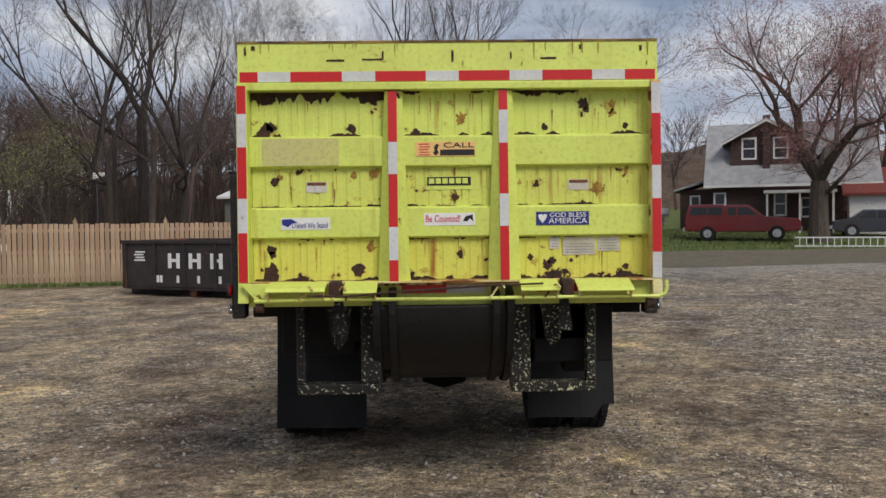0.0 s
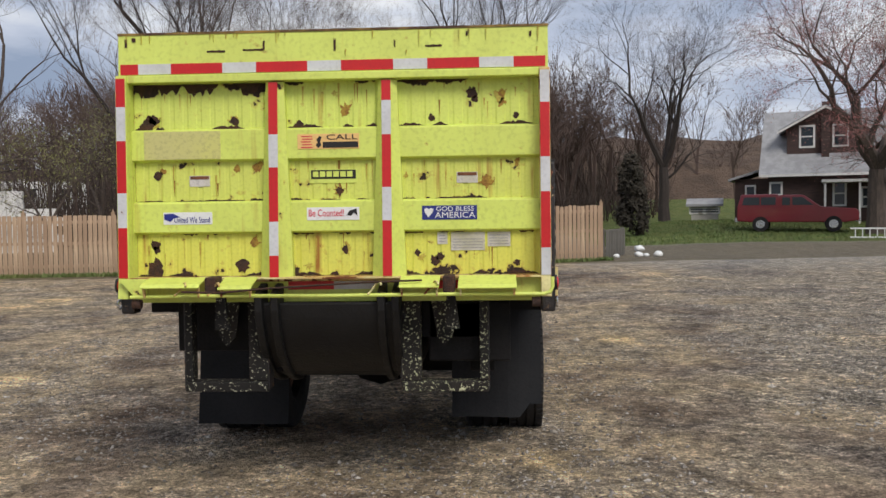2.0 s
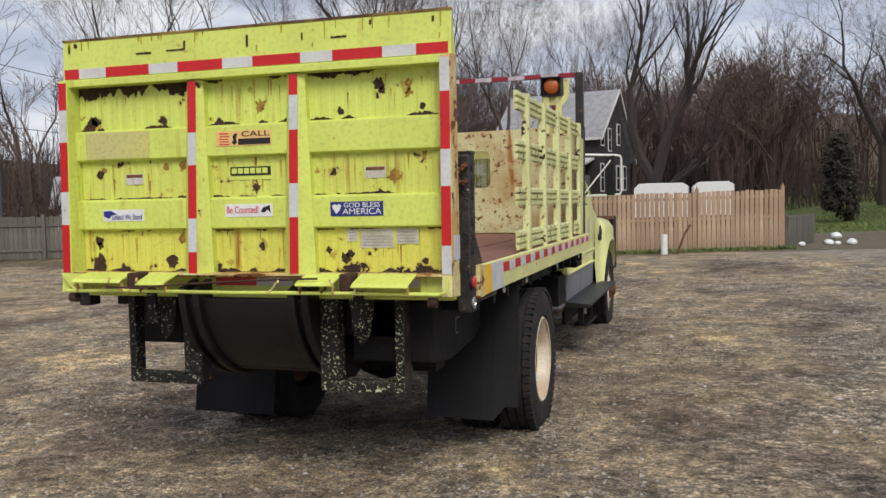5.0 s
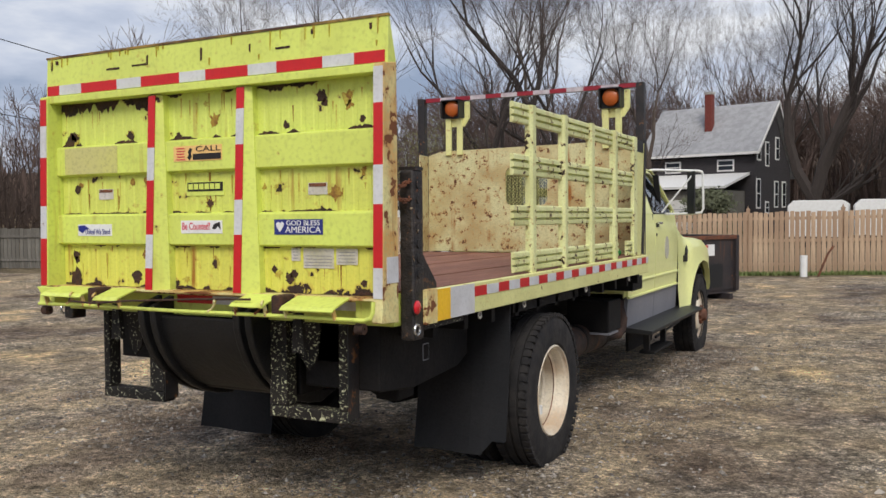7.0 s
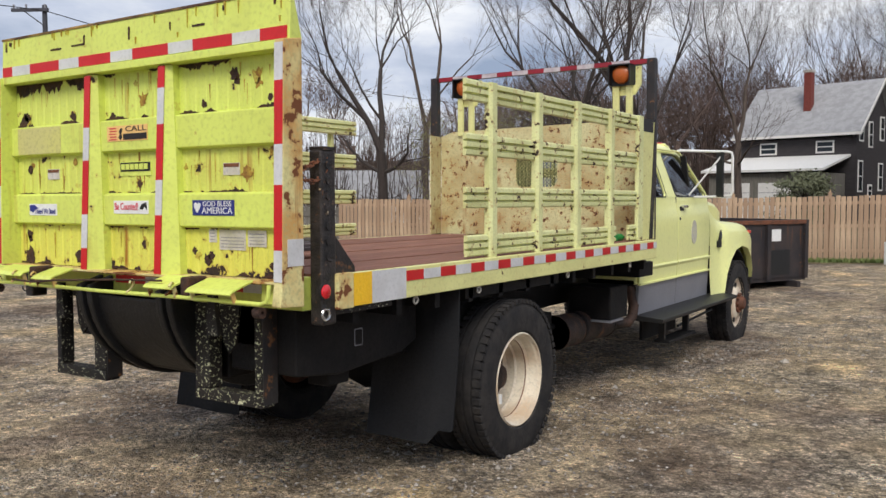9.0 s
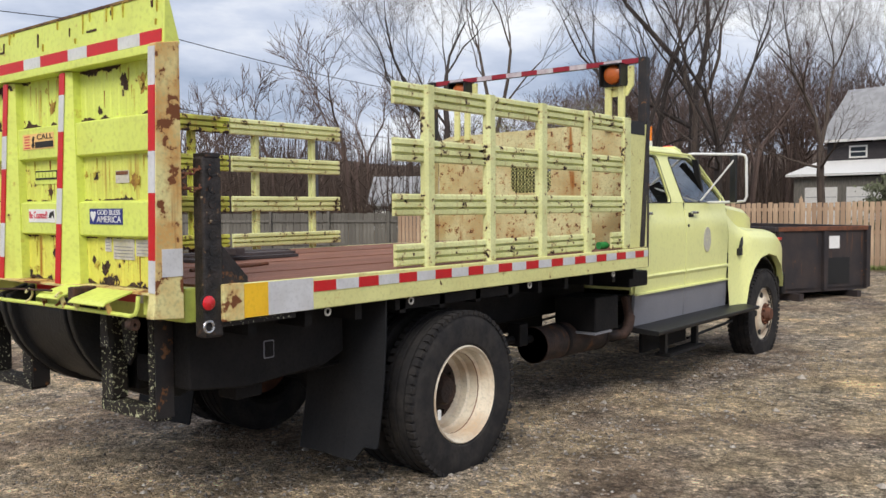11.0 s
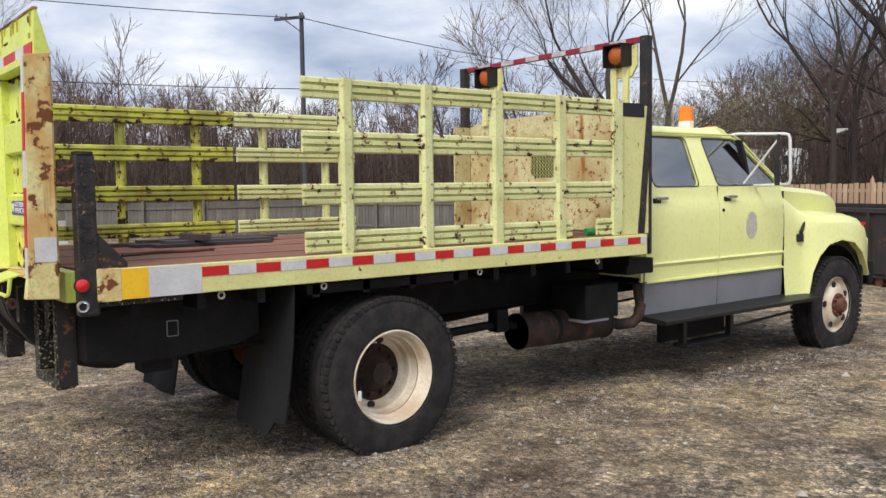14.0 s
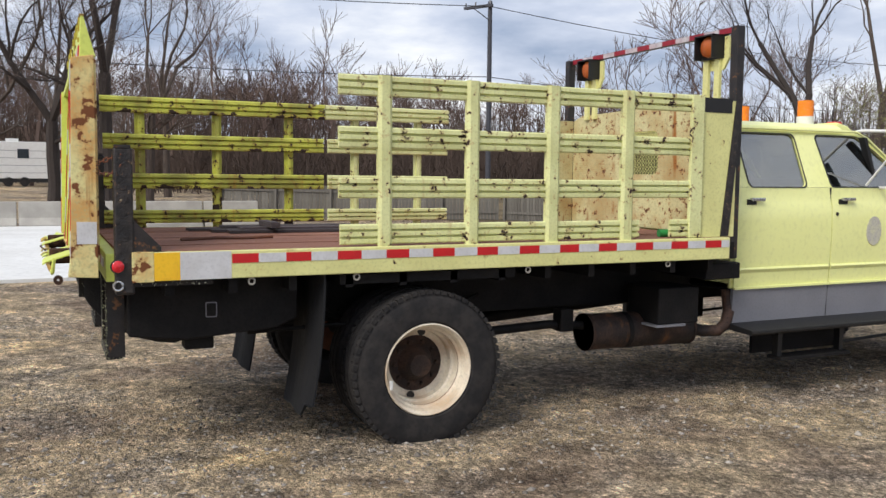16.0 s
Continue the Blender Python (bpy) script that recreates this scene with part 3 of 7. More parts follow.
def slab_between(a, b, w, t):
    """A thin strip whose middle line runs from a to b, w wide across x, t proud towards the rear."""
    bm = bmesh.new()
    vs = [bm.verts.new((p[0] + sx * w / 2, p[1] - sy * t, p[2])) for p in (a, b) for sx in (-1, 1) for sy in (0, 1)]
    for f in ((0, 1, 3, 2), (4, 6, 7, 5), (0, 2, 6, 4), (1, 5, 7, 3), (0, 4, 5, 1), (2, 3, 7, 6)):
        bm.faces.new([vs[i] for i in f])
    bmesh.ops.recalc_face_normals(bm, faces=bm.faces[:])
    return bm


# reflective tape across the top and down the frame
edges = [-1.045, -0.945, -0.762, -0.475, -0.288, -0.005, 0.18, 0.465, 0.65, 0.93, 1.115, 1.285]
for i, (a, b) in enumerate(zip(edges, edges[1:])):
    part("tape_piece", box(a, b, 4.9155 - 0.004, 4.92, 2.372, 2.428), M_redtape if i % 2 == 0 else M_whitetape, tailgate)
for x, y0, y1, zs, first in ((-1.03, 4.868, 4.846, [2.345, 2.19, 2.005, 1.72, 1.53, 1.255], 0), (1.277, 4.868, 4.846, [2.345, 2.175, 1.885, 1.70, 1.40, 1.255], 1),
                             (-0.195, 4.903, 4.851, [2.315, 2.03, 1.85, 1.555, 1.37, 1.252], 0), (0.425, 4.903, 4.851, [2.315, 2.205, 2.02, 1.735, 1.555, 1.255], 0)):
    yy = lambda z: y0 + (y1 - y0) * (2.318 - z) / 1.068
    for i, (a, b) in enumerate(zip(zs, zs[1:])):
        part("tape_piece", slab_between((x, yy(a), a), (x, yy(b), b), 0.05, 0.004), M_redtape if (i + first) % 2 == 0 else M_whitetape, tailgate)

UP = Matrix.Rotation(radians(90), 4, "X")


def sticker(x0, x1, z0, z1, y, material, label=""):
    return part("sticker", box(x0, x1, y - 0.003, y, z0, z1), material, tailgate, label)


s = sticker(-0.83, -0.555, 1.545, 1.612, YR, M_sticker, "white sticker with blue lettering")
writing("United We Stand", 0.045, (-0.668, YR - 0.0045, 1.568), UP, M_blue, s, 0.2)
part("emblem", prism([(-0.825, 1.575), (-0.825, 1.603), (-0.775, 1.606), (-0.735, 1.585), (-0.77, 1.58), (-0.79, 1.56)], "y", YR - 0.005, YR - 0.003), M_blue, s)
s = sticker(-0.025, 0.265, 1.56, 1.63, YR, M_sticker, "white sticker with red lettering")
writing("Be Counted!", 0.055, (0.083, YR - 0.0045, 1.597), UP, M_redink, s, 0.195)
part("emblem", prism([(0.195, 1.585), (0.21, 1.61), (0.25, 1.622), (0.255, 1.58), (0.235, 1.6), (0.22, 1.582)], "y", YR - 0.005, YR - 0.003), M_blackink, s)
s = sticker(0.61, 0.91, 1.555, 1.632, YR, M_navy, "navy sticker with white lettering and a heart")
writing("GOD BLESS", 0.036, (0.79, YR - 0.0045, 1.612), UP, M_sticker, s, 0.205)
writing("AMERICA", 0.045, (0.79, YR - 0.0045, 1.578), UP, M_sticker, s, 0.22)
part("heart", prism([(0.645, 1.567), (0.668, 1.595), (0.672, 1.612), (0.66, 1.62), (0.648, 1.612), (0.636, 1.62), (0.622, 1.612), (0.625, 1.595)], "y", YR - 0.005, YR - 0.003), M_sticker, s)
s = sticker(-0.07, 0.27, 1.95, 2.032, YR, M_orange, "orange sticker with black lettering")
writing("CALL", 0.04, (0.175, YR - 0.0045, 2.012), UP, M_blackink, s, 0.17)
part("text_bar", box(0.07, 0.265, YR - 0.005, YR - 0.003, 1.956, 1.988), M_blackink, s)
part("emblem", prism([(0.045, 1.955), (0.062, 1.97), (0.055, 1.99), (0.065, 2.015), (0.05, 2.02), (0.035, 2.0), (0.042, 1.985), (0.03, 1.97)], "y", YR - 0.005, YR - 0.003), M_blackink, s)
for k in range(5):
    part("text_bar", box(-0.05 + 0.006 * (k % 2), 0.015 - 0.005 * (k % 3), YR - 0.005, YR - 0.003, 1.957 + 0.015 * k, 1.962 + 0.015 * k), M_redink, s)
s = sticker(-0.012, 0.252, 1.764, 1.84, YP, M_lime, "maker's plate in black and lime")
part("plate_band", box(-0.004, 0.244, YP - 0.006, YP - 0.003, 1.788, 1.836), M_blackink, s)
for k in range(6):
    part("text_bar", box(0.006 + 0.038 * k, 0.036 + 0.038 * k, YP - 0.009, YP - 0.006, 1.798, 1.828), M_lime, s)
for x in (-0.69, 0.8):
    s = sticker(x, x + 0.115, 1.755, 1.815, YP, M_faded, "weathered caution sticker")
    part("text_bar", box(x + 0.005, x + 0.11, YP - 0.005, YP - 0.003, 1.795, 1.812), M_rust, s)
for a, b, z in ((0.69, 0.745, 1.42), (0.765, 0.95, 1.385), (0.965, 1.09, 1.405)):
    s = sticker(a, b, z, 1.485, YP, M_faded, "faded white instruction sticker")
    for k in range(4):
        part("text_bar", box(a + 0.01, b - 0.012, YP - 0.0045, YP - 0.003, z + 0.012 + 0.016 * k, z + 0.015 + 0.016 * k), M_grey, s)
part("primer_patch", box(-0.93, -0.50, YR - 0.003, YR, 1.905, 2.058), M_patch, tailgate, "faded patch where a sign was")

rs = random.Random(21)
for bay, (b0, b1) in enumerate(BAYS):
    for row, (z0, z1, m) in enumerate(ROWS_Z):
        # seam along the lower edge, and a ragged peeled band under the ledge
        for upper in (False, True):
            if upper and row == 1:
                continue
            big = 0.075 if upper and row == 0 and bay == 0 else 0.022 if row != 1 else 0.008
            x = b0 + 0.01
            while x < b1 - 0.05:
                w = rs.uniform(0.05, 0.22)
                e = min(x + w, b1 - 0.012)
                n = max(4, int((e - x) / 0.012))
                prof = [(x + (e - x) * i / n, big * (0.35 + 0.65 * rs.random()) * min(1, 3.2 * min(i, n - i) / n + 0.1)) for i in range(n + 1)]
                edge = z1 - 0.002 if upper else z0 + 0.002
                sgn = -1 if upper else 1
                if rs.random() < (0.95 if big > 0.05 else 0.72):
                    part("rust_seam", prism([(q, edge + sgn * h) for q, h in prof] + [(e, edge), (x, edge)], "y", YP - 0.0025, YP + 0.002), M_darkrust, tailgate)
                x = e + (0.0 if big > 0.05 else rs.uniform(0.01, 0.12))
for bx, bz, br, rusty in ((-0.915, 2.105, 0.045, 0), (-0.885, 2.125, 0.03, 0), (-0.43, 2.115, 0.026, 0), (-0.065, 2.085, 0.024, 0), (0.19, 2.148, 0.02, 1), (0.665, 2.113, 0.02, 0), (0.89, 2.245, 0.034, 0), (0.905, 2.21, 0.02, 0),
                          (1.125, 2.118, 0.018, 0), (-0.868, 1.82, 0.026, 0), (-0.84, 1.84, 0.018, 1), (0.155, 1.722, 0.022, 0), (0.965, 1.77, 0.032, 1), (-0.895, 1.432, 0.03, 0), (-0.885, 1.405, 0.022, 0), (-0.89, 1.30, 0.05, 0),
                          (-0.40, 1.31, 0.04, 0), (-0.33, 1.44, 0.025, 1), (0.18, 1.395, 0.022, 0), (0.675, 1.33, 0.03, 0), (0.705, 1.35, 0.022, 0), (0.58, 1.375, 0.018, 0), (1.13, 1.315, 0.02, 0), (1.05, 2.24, 0.02, 1), (-0.3, 1.86, 0.03, 1), (-0.42, 1.85, 0.02, 1)):
    n = 15
    pts = [(bx + br * rs.uniform(0.55, 1.25) * math.cos(6.283 * i / n), bz + br * rs.uniform(0.6, 1.35) * math.sin(6.283 * i / n)) for i in range(n)]
    part("rust_spot", prism(pts, "y", YP - 0.002, YP + 0.002), M_rustspot if rusty else M_darkrust, tailgate)

for x0, w, z, h in ((-0.56, 0.10, 2.487, 0.009), (-0.36, 0.11, 2.492, 0.008), (0.64, 0.09, 2.492, 0.009), (-1.02, 0.012, 2.53, 0.035), (-0.25, 0.01, 2.50, 0.04), (0.14, 0.012, 2.49, 0.05), (0.47, 0.008, 2.50, 0.03), (0.86, 0.01, 2.55, 0.02), (1.2, 0.012, 2.54, 0.025), (-0.98, 0.02, 2.555, 0.018)):
    n = 6
    pts = [(x0 + w * i / n, z + h * rs.uniform(0.75, 1.2)) for i in range(n + 1)] + [(x0 + w * i / n, z - 0.3 * h * rs.random()) for i in range(n, -1, -1)]
    part("rust_spot", prism(pts, "y", 4.917, 4.923), M_darkrust, tailgate)

# rust runs below the top edge and starred blisters on the panels
for k in range(22):
    x0 = rs.uniform(-1.03, 1.27)
    h, w = rs.uniform(0.02, 0.10) * rs.uniform(0.4, 1.0), rs.uniform(0.002, 0.008)
    z1 = 2.586 if rs.random() < 0.7 else rs.uniform(2.47, 2.53)
    lean = 4.925 - 0.0102 * (2.59 - z1) / 0.225
    part("rust_run", prism([(x0, z1), (x0 + w, z1), (x0 + 0.7 * w, z1 - 0.6 * h), (x0 + 0.45 * w, z1 - h), (x0 + 0.2 * w, z1 - 0.55 * h)], "y", lean - 0.0105, lean + 0.004), M_stain, tailgate)
for bx, bz, br, m_ in ((-0.43, 2.115, 0.05, M_stain), (0.19, 2.165, 0.05, M_rustspot), (0.965, 1.765, 0.06, M_rustspot), (0.155, 1.722, 0.045, M_rustspot), (-0.33, 1.44, 0.05, M_rustspot), (0.19, 1.40, 0.045, M_stain), (1.04, 2.23, 0.06, M_stain), (1.05, 2.19, 0.03, M_rustspot),
                       (0.13, 2.255, 0.03, M_stain), (0.52, 1.80, 0.025, M_stain), (0.60, 1.80, 0.022, M_stain), (1.13, 1.87, 0.03, M_rustspot), (-0.88, 2.115, 0.06, M_stain), (-0.03, 1.31, 0.03, M_stain), (0.60, 1.345, 0.03, M_stain)):
    n = 19
    pts = []
    for i in range(n):
        rr = br * rs.choice((0.35, 0.45, 0.55, 0.6, 0.95)) * rs.uniform(0.8, 1.1)
        pts.append((bx + rr * math.cos(6.283 * i / n), bz + rr * math.sin(6.283 * i / n)))
    part("rust_star", prism(pts, "y", YP - 0.0015, YP + 0.002), m_, tailgate)
for k in range(60):
    bay = BAYS[k % 3]
    z0, z1, _ = ROWS_Z[(k // 3) % 3]
    x0, w = rs.uniform(bay[0] + 0.03, bay[1] - 0.05), rs.uniform(0.004, 0.014)
    zt = z1 - 0.01 - rs.random() ** 2 * 0.12
    h = min(rs.uniform(0.03, 0.16), zt - z0 - 0.02)
    part("rust_run", prism([(x0, zt), (x0 + w, zt), (x0 + 0.75 * w, zt - 0.6 * h), (x0 + 0.5 * w, zt - h), (x0 + 0.2 * w, zt - 0.5 * h)], "y", YP - 0.0012, YP + 0.002), M_stain if k % 4 else M_rustspot, tailgate)

# flared foot of the platform: shelf plates, hinges and rods
part("foot_bar", prism([(-1.04, 1.25), (-0.885, 1.25), (-0.885, 1.15), (-0.95, 1.15)], "y", 4.80, 4.826), M_lime, tailgate, bevel=0.003)
part("foot_bar", prism([(1.115, 1.25), (1.29, 1.25), (1.29, 1.16), (1.26, 1.14), (1.115, 1.14)], "y", 4.90, 4.926), M_lime, tailgate, bevel=0.003)
part("foot_lip", box(-1.04, 1.29, 4.845, 4.96, 1.243, 1.252), M_edge, tailgate)
part("side_tape", box(1.305, 1.308, 4.88, 4.985, 1.325, 1.45), M_whitetape, tailgate)
for x0, x1, tip in ((-0.885, -0.565, 0.006), (-0.465, -0.285, -0.004), (0.50, 0.71, 0.0), (0.81, 1.115, -0.006)):
    bm = prism([(4.85, 1.256), (4.72, 1.222 + tip), (4.70, 1.206 + tip), (4.702, 1.201 + tip), (4.722, 1.215 + tip), (4.85, 1.248)], "x", x0, x1)
    part("step_plate", bm, M_lime, tailgate)
    for x in (x0 + 0.012, x1 - 0.012):
        part("step_bracket", prism([(4.715, 1.215 + tip), (4.735, 1.22 + tip), (4.755, 1.16), (4.735, 1.155)], "x", x - 0.005, x + 0.005), M_edge, tailgate)
part("latch_rod", tube([(-0.955, 4.75, 1.158), (-0.6, 4.745, 1.163), (0.1, 4.742, 1.160), (0.8, 4.746, 1.164), (1.26, 4.75, 1.162), (1.292, 4.752, 1.172), (1.304, 4.755, 1.20), (1.304, 4.76, 1.25)], 0.010), M_lime, tailgate, smooth=True)
part("pull_rod", tube([(-0.66, 4.71, 1.188), (-0.45, 4.69, 1.184), (-0.2, 4.69, 1.205), (0.3, 4.70, 1.232), (0.62, 4.72, 1.24)], 0.0055), M_darkrust, tailgate, smooth=True)
for x0, h in ((-0.68, 0.012), (-0.50, 0.016), (0.36, 0.014), (0.66, 0.015)):
    part("bent_strap", tube([(x0 + 0.05 * math.sin(a * 0.5), 4.72 + 0.03 * math.cos(a), 1.20 + 0.035 * math.sin(a)) for a in np.linspace(-1.2, 2.6, 9)], 0.006, n=6), M_edge, tailgate, smooth=True)
for x in (-0.515, 0.76):
    part("hinge_block", box(x - 0.032, x + 0.032, 4.74, 4.86, 1.17, 1.262), M_darkrust, tailgate, bevel=0.01)
    part("hinge_arm", prism([(x - 0.02, 1.16), (x + 0.025, 1.16), (x + 0.05, 0.96), (x - 0.03, 0.96)], "y", 4.9, 4.93), M_chipped, tailgate)
for x in (-0.93, 1.22):
    part("roller", lathe([(-0.022, 0.008), (-0.022, 0.026), (0.022, 0.026), (0.022, 0.008)], (x, 4.78, 1.118), 16, closed=True), M_darkrust, tailgate, smooth=True)

# bed: deck boards, rails and cross members
bed = part("bed_frame", box(-1.10, 1.32, 5.10, 9.66, 1.10, 1.235), M_black, truck, "dark steel bed frame")
part("rear_channel", box(-1.04, 1.255, 5.03, 5.10, 1.10, 1.262), M_lime, bed, bevel=0.005)
for i, (a, b) in enumerate(((-0.16, 0.1), (0.1, 0.33), (0.62, 0.86), (0.86, 1.1))):
    part("tape_piece", box(a, b, 5.026, 5.03, 1.17, 1.225), M_redtape if i % 2 == 0 else M_whitetape, bed)
for x0, x1 in ((1.32, 1.36), (-1.14, -1.10)):
    part("side_rail", box(x0, x1, 5.17, 9.58, 1.105, 1.272), M_cream, bed, "cream side rail with red and white tape", 0.006)
part("rail_end", box(1.322, 1.363, 5.165, 5.285, 1.10, 1.275), M_edge, bed, bevel=0.004)
part("yellow_patch", box(1.36, 1.3625, 5.285, 5.43, 1.107, 1.27), M_yellow, bed)
part("white_patch", box(1.36, 1.3625, 5.43, 5.725, 1.107, 1.27), M_whitetape, bed)
reds = [5.73 + 0.3275 * k for k in range(12)]
for k, y in enumerate(reds):
    part("tape_piece", box(1.36, 1.363, y, y + 0.158, 1.197, 1.252), M_redtape, bed)
    part("tape_piece", box(1.36, 1.363, y + 0.158, min(y + 0.3275, 9.57), 1.197, 1.252), M_whitetape, bed)
for k in range(11):
    x = -1.095 + k * 0.2195
    part("deck_board", box(x, x + 0.214, 5.10, 9.62, 1.236, 1.272 + 0.002 * (k % 3)), M_deck, bed)
for k in range(12):
    y = 5.35 + 0.37 * k
    part("cross_member", box(-1.08, 1.30, y, y + 0.05, 1.01, 1.10), M_black, bed)
for y in (5.85, 6.52, 7.78, 9.0):
    bm = tube([(1.335, y + 0.019 * math.cos(a), 1.08 + 0.019 * math.sin(a)) for a in np.linspace(0, 6.2, 13)], 0.006, n=6)
    part("tie_ring", bm, M_barrier, bed, smooth=True)
part("rust_angle", box(1.25, 1.345, 5.17, 5.62, 1.075, 1.10), M_chipped, bed)

# black rear posts with marker lamps
for sx, x0, x1 in ((1, 1.262, 1.342), (-1, -1.15, -1.07)):
    post = part("rear_post", box(x0, x1, 5.075, 5.18, 1.03, 1.87), M_postworn, truck, "black rear post with worn flaking paint", 0.012)
    part("post_cap", box(x0 - 0.004, x1 + 0.004, 5.085, 5.17, 1.868, 1.885), M_blackpost, post)
    part("post_foot", prism([(5.178, 1.275), (5.33, 1.275), (5.33, 1.30), (5.18, 1.46)], "x", x0 + 0.01, x1 - 0.01), M_blackpost, post)
    for kz in range(7):
        zz = 1.36 + 0.073 * kz
        part("weld_lug", tube([(x1 - 0.002 if sx > 0 else x0 + 0.002, 5.125, zz), (x1 + 0.006 if sx > 0 else x0 - 0.006, 5.125, zz)], 0.022, n=10), M_postworn, post)
    xl = x1 if sx > 0 else x0 - 0.02
    part("marker_lamp", lathe([(0.0, 0.034), (0.012, 0.034), (0.018, 0.026), (0.021, 0.0)], (xl, 5.09, 1.195), 20), M_redlens, post, "red marker lamp", smooth=True)
    part("lamp_base", lathe([(-0.002, 0.042), (0.008, 0.042), (0.009, 0.03)], (xl, 5.09, 1.195), 20), M_blackpost, post)
    part("eye_ring", tube([(xl + 0.008, 5.09 + 0.026 * math.cos(a), 1.085 + 0.026 * math.sin(a)) for a in np.linspace(0, 6.2, 13)], 0.007, n=6), M_chrome, post, smooth=True)
for dz in (0.0, 0.035):
    pts = [Vector((1.30, 4.985, 1.775 - dz)).lerp(Vector((1.335, 5.14, 1.84 - dz)), u) - Vector((0, 0, 0.06 * math.sin(3.14 * u) * (dz * 25))) for u in np.linspace(0, 1, 8)]
    bm = bmesh.new()
    for i, (p, q) in enumerate(zip(pts, pts[1:])):
        m_, w_ = (p + q) / 2, Vector((0.011, 0, 0)) if i % 2 else Vector((0, 0, 0.011))
        tube([p - w_, p + w_, q + w_, q - w_, p - w_], 0.0046, bm, 6)
    part("chain", bm, M_rust, truck)

# stake racks
SLAT = [(0.0, 0.0), (0.018, 0.0), (0.026, 0.008), (0.028, 0.033), (0.004, 0.039), (0.004, 0.047), (0.028, 0.053), (0.028, 0.079), (0.004, 0.085), (0.004, 0.093), (0.028, 0.099), (0.026, 0.124), (0.018, 0.132), (0.0, 0.132)]


def slat(x, y0, y1, z0, z1, out):
    k = (z1 - z0) / 0.132
    return prism([(x + out * a, z0 + b * k) for a, b in SLAT], "y", y0, y1)


rack = part("stake_rack", box(1.292, 1.328, 9.20, 9.315, 1.275, 2.36), M_rack, truck, "cream steel stake rack with chipped paint", 0.006)
for y0, y1 in ((6.67, 6.765), (7.30, 7.395), (7.925, 8.03), (8.565, 8.67)):
    part("stake", prism([(1.285, y0), (1.318, y0), (1.334, y0 + 0.02), (1.334, y1 - 0.02), (1.318, y1), (1.285, y1)], "z", 1.272, 2.362), M_rack, rack)
for z0, z1 in ((2.23, 2.36), (1.90, 2.035), (1.58, 1.71)):
    part("slat", slat(1.288, 6.41, 9.21, z0, z1, 1), M_rack, rack)
part("slat", slat(1.288, 6.42, 8.74, 1.285, 1.415, 1), M_rack, rack)
part("slat", slat(1.288, 9.03, 9.21, 1.285, 1.415, 1), M_rack, rack)
part("end_plate", box(1.296, 1.306, 9.31, 9.66, 1.275, 2.33), M_cream, rack, "plain cream plate stained at its top")
part("stain_plate", box(1.306, 1.310, 9.32, 9.60, 2.235, 2.345), M_dark, rack)
part("brace_strap", prism([(9.52, 1.28), (9.60, 1.28), (9.70, 2.36), (9.64, 2.36)], "x", 1.309, 1.315), M_postworn, rack)
for y0, y1, stakes, m, lab in ((5.15, 7.04, (5.42, 6.05, 6.68), M_rack_far, "dirty lime stake rack on the far side"), (7.05, 8.27, (7.30, 7.93), M_rack, "cream stake rack on the far side")):
    r2 = part("stake_rack", slat(-1.075, y0, y1, 2.225, 2.355, 1), m, truck, lab)
    for z0, z1 in ((1.925, 2.05), (1.60, 1.725), (1.31, 1.42)):
        part("slat", slat(-1.075, y0 + 0.02, y1 - 0.01, z0, z1, 1), m, r2)
    for y in stakes:
        part("stake", prism([(-1.11, y), (-1.10, y), (-1.10, y + 0.025), (-1.08, y + 0.025), (-1.08, y + 0.055), (-1.10, y + 0.055), (-1.10, y + 0.08), (-1.11, y + 0.08)], "z", 1.272, 2.35), m, r2)

# headboard with perforated steel, lamps and top bar
YH = 9.69
bm = bmesh.new()
outer = [(-1.05, 1.28), (1.24, 1.28), (1.24, 2.36), (0.9, 2.37), (-0.9, 2.345), (-1.05, 2.30)]
hole = rounded(-0.15, 0.31, 1.76, 2.15, 0.07)
loops = []
for loop in (outer, hole):
    vs = [bm.verts.new((x, YH, z)) for x, z in loop]
    loops += [bm.edges.new((vs[i], vs[(i + 1) % len(vs)])) for i in range(len(vs))]
bmesh.ops.triangle_fill(bm, edges=loops, use_beauty=True)
geo = bmesh.ops.extrude_face_region(bm, geom=bm.faces[:])
bmesh.ops.translate(bm, vec=(0, 0.012, 0), verts=[v for v in geo["geom"] if isinstance(v, bmesh.types.BMVert)])
bmesh.ops.recalc_face_normals(bm, faces=bm.faces[:])
head = part("headboard", bm, M_head, truck, "cream perforated steel headboard with rust")
part("headboard_wing", prism([(-1.07, YH - 0.002), (-1.055, YH - 0.002), (-1.02, YH - 0.24), (-1.035, YH - 0.24)], "z", 1.28, 2.30), M_head, head)
bm = bmesh.new()
for k in range(12):
    for j in range(2):
        x0 = -0.16 + 0.04 * k
        tube([(x0 + (0.03 if (i + j) % 2 else 0.0), YH + 0.006, 1.755 + 0.036 * i) for i in range(12)], 0.0025, bm, 4)
part("window_mesh", bm, M_cream, head, "expanded metal mesh")
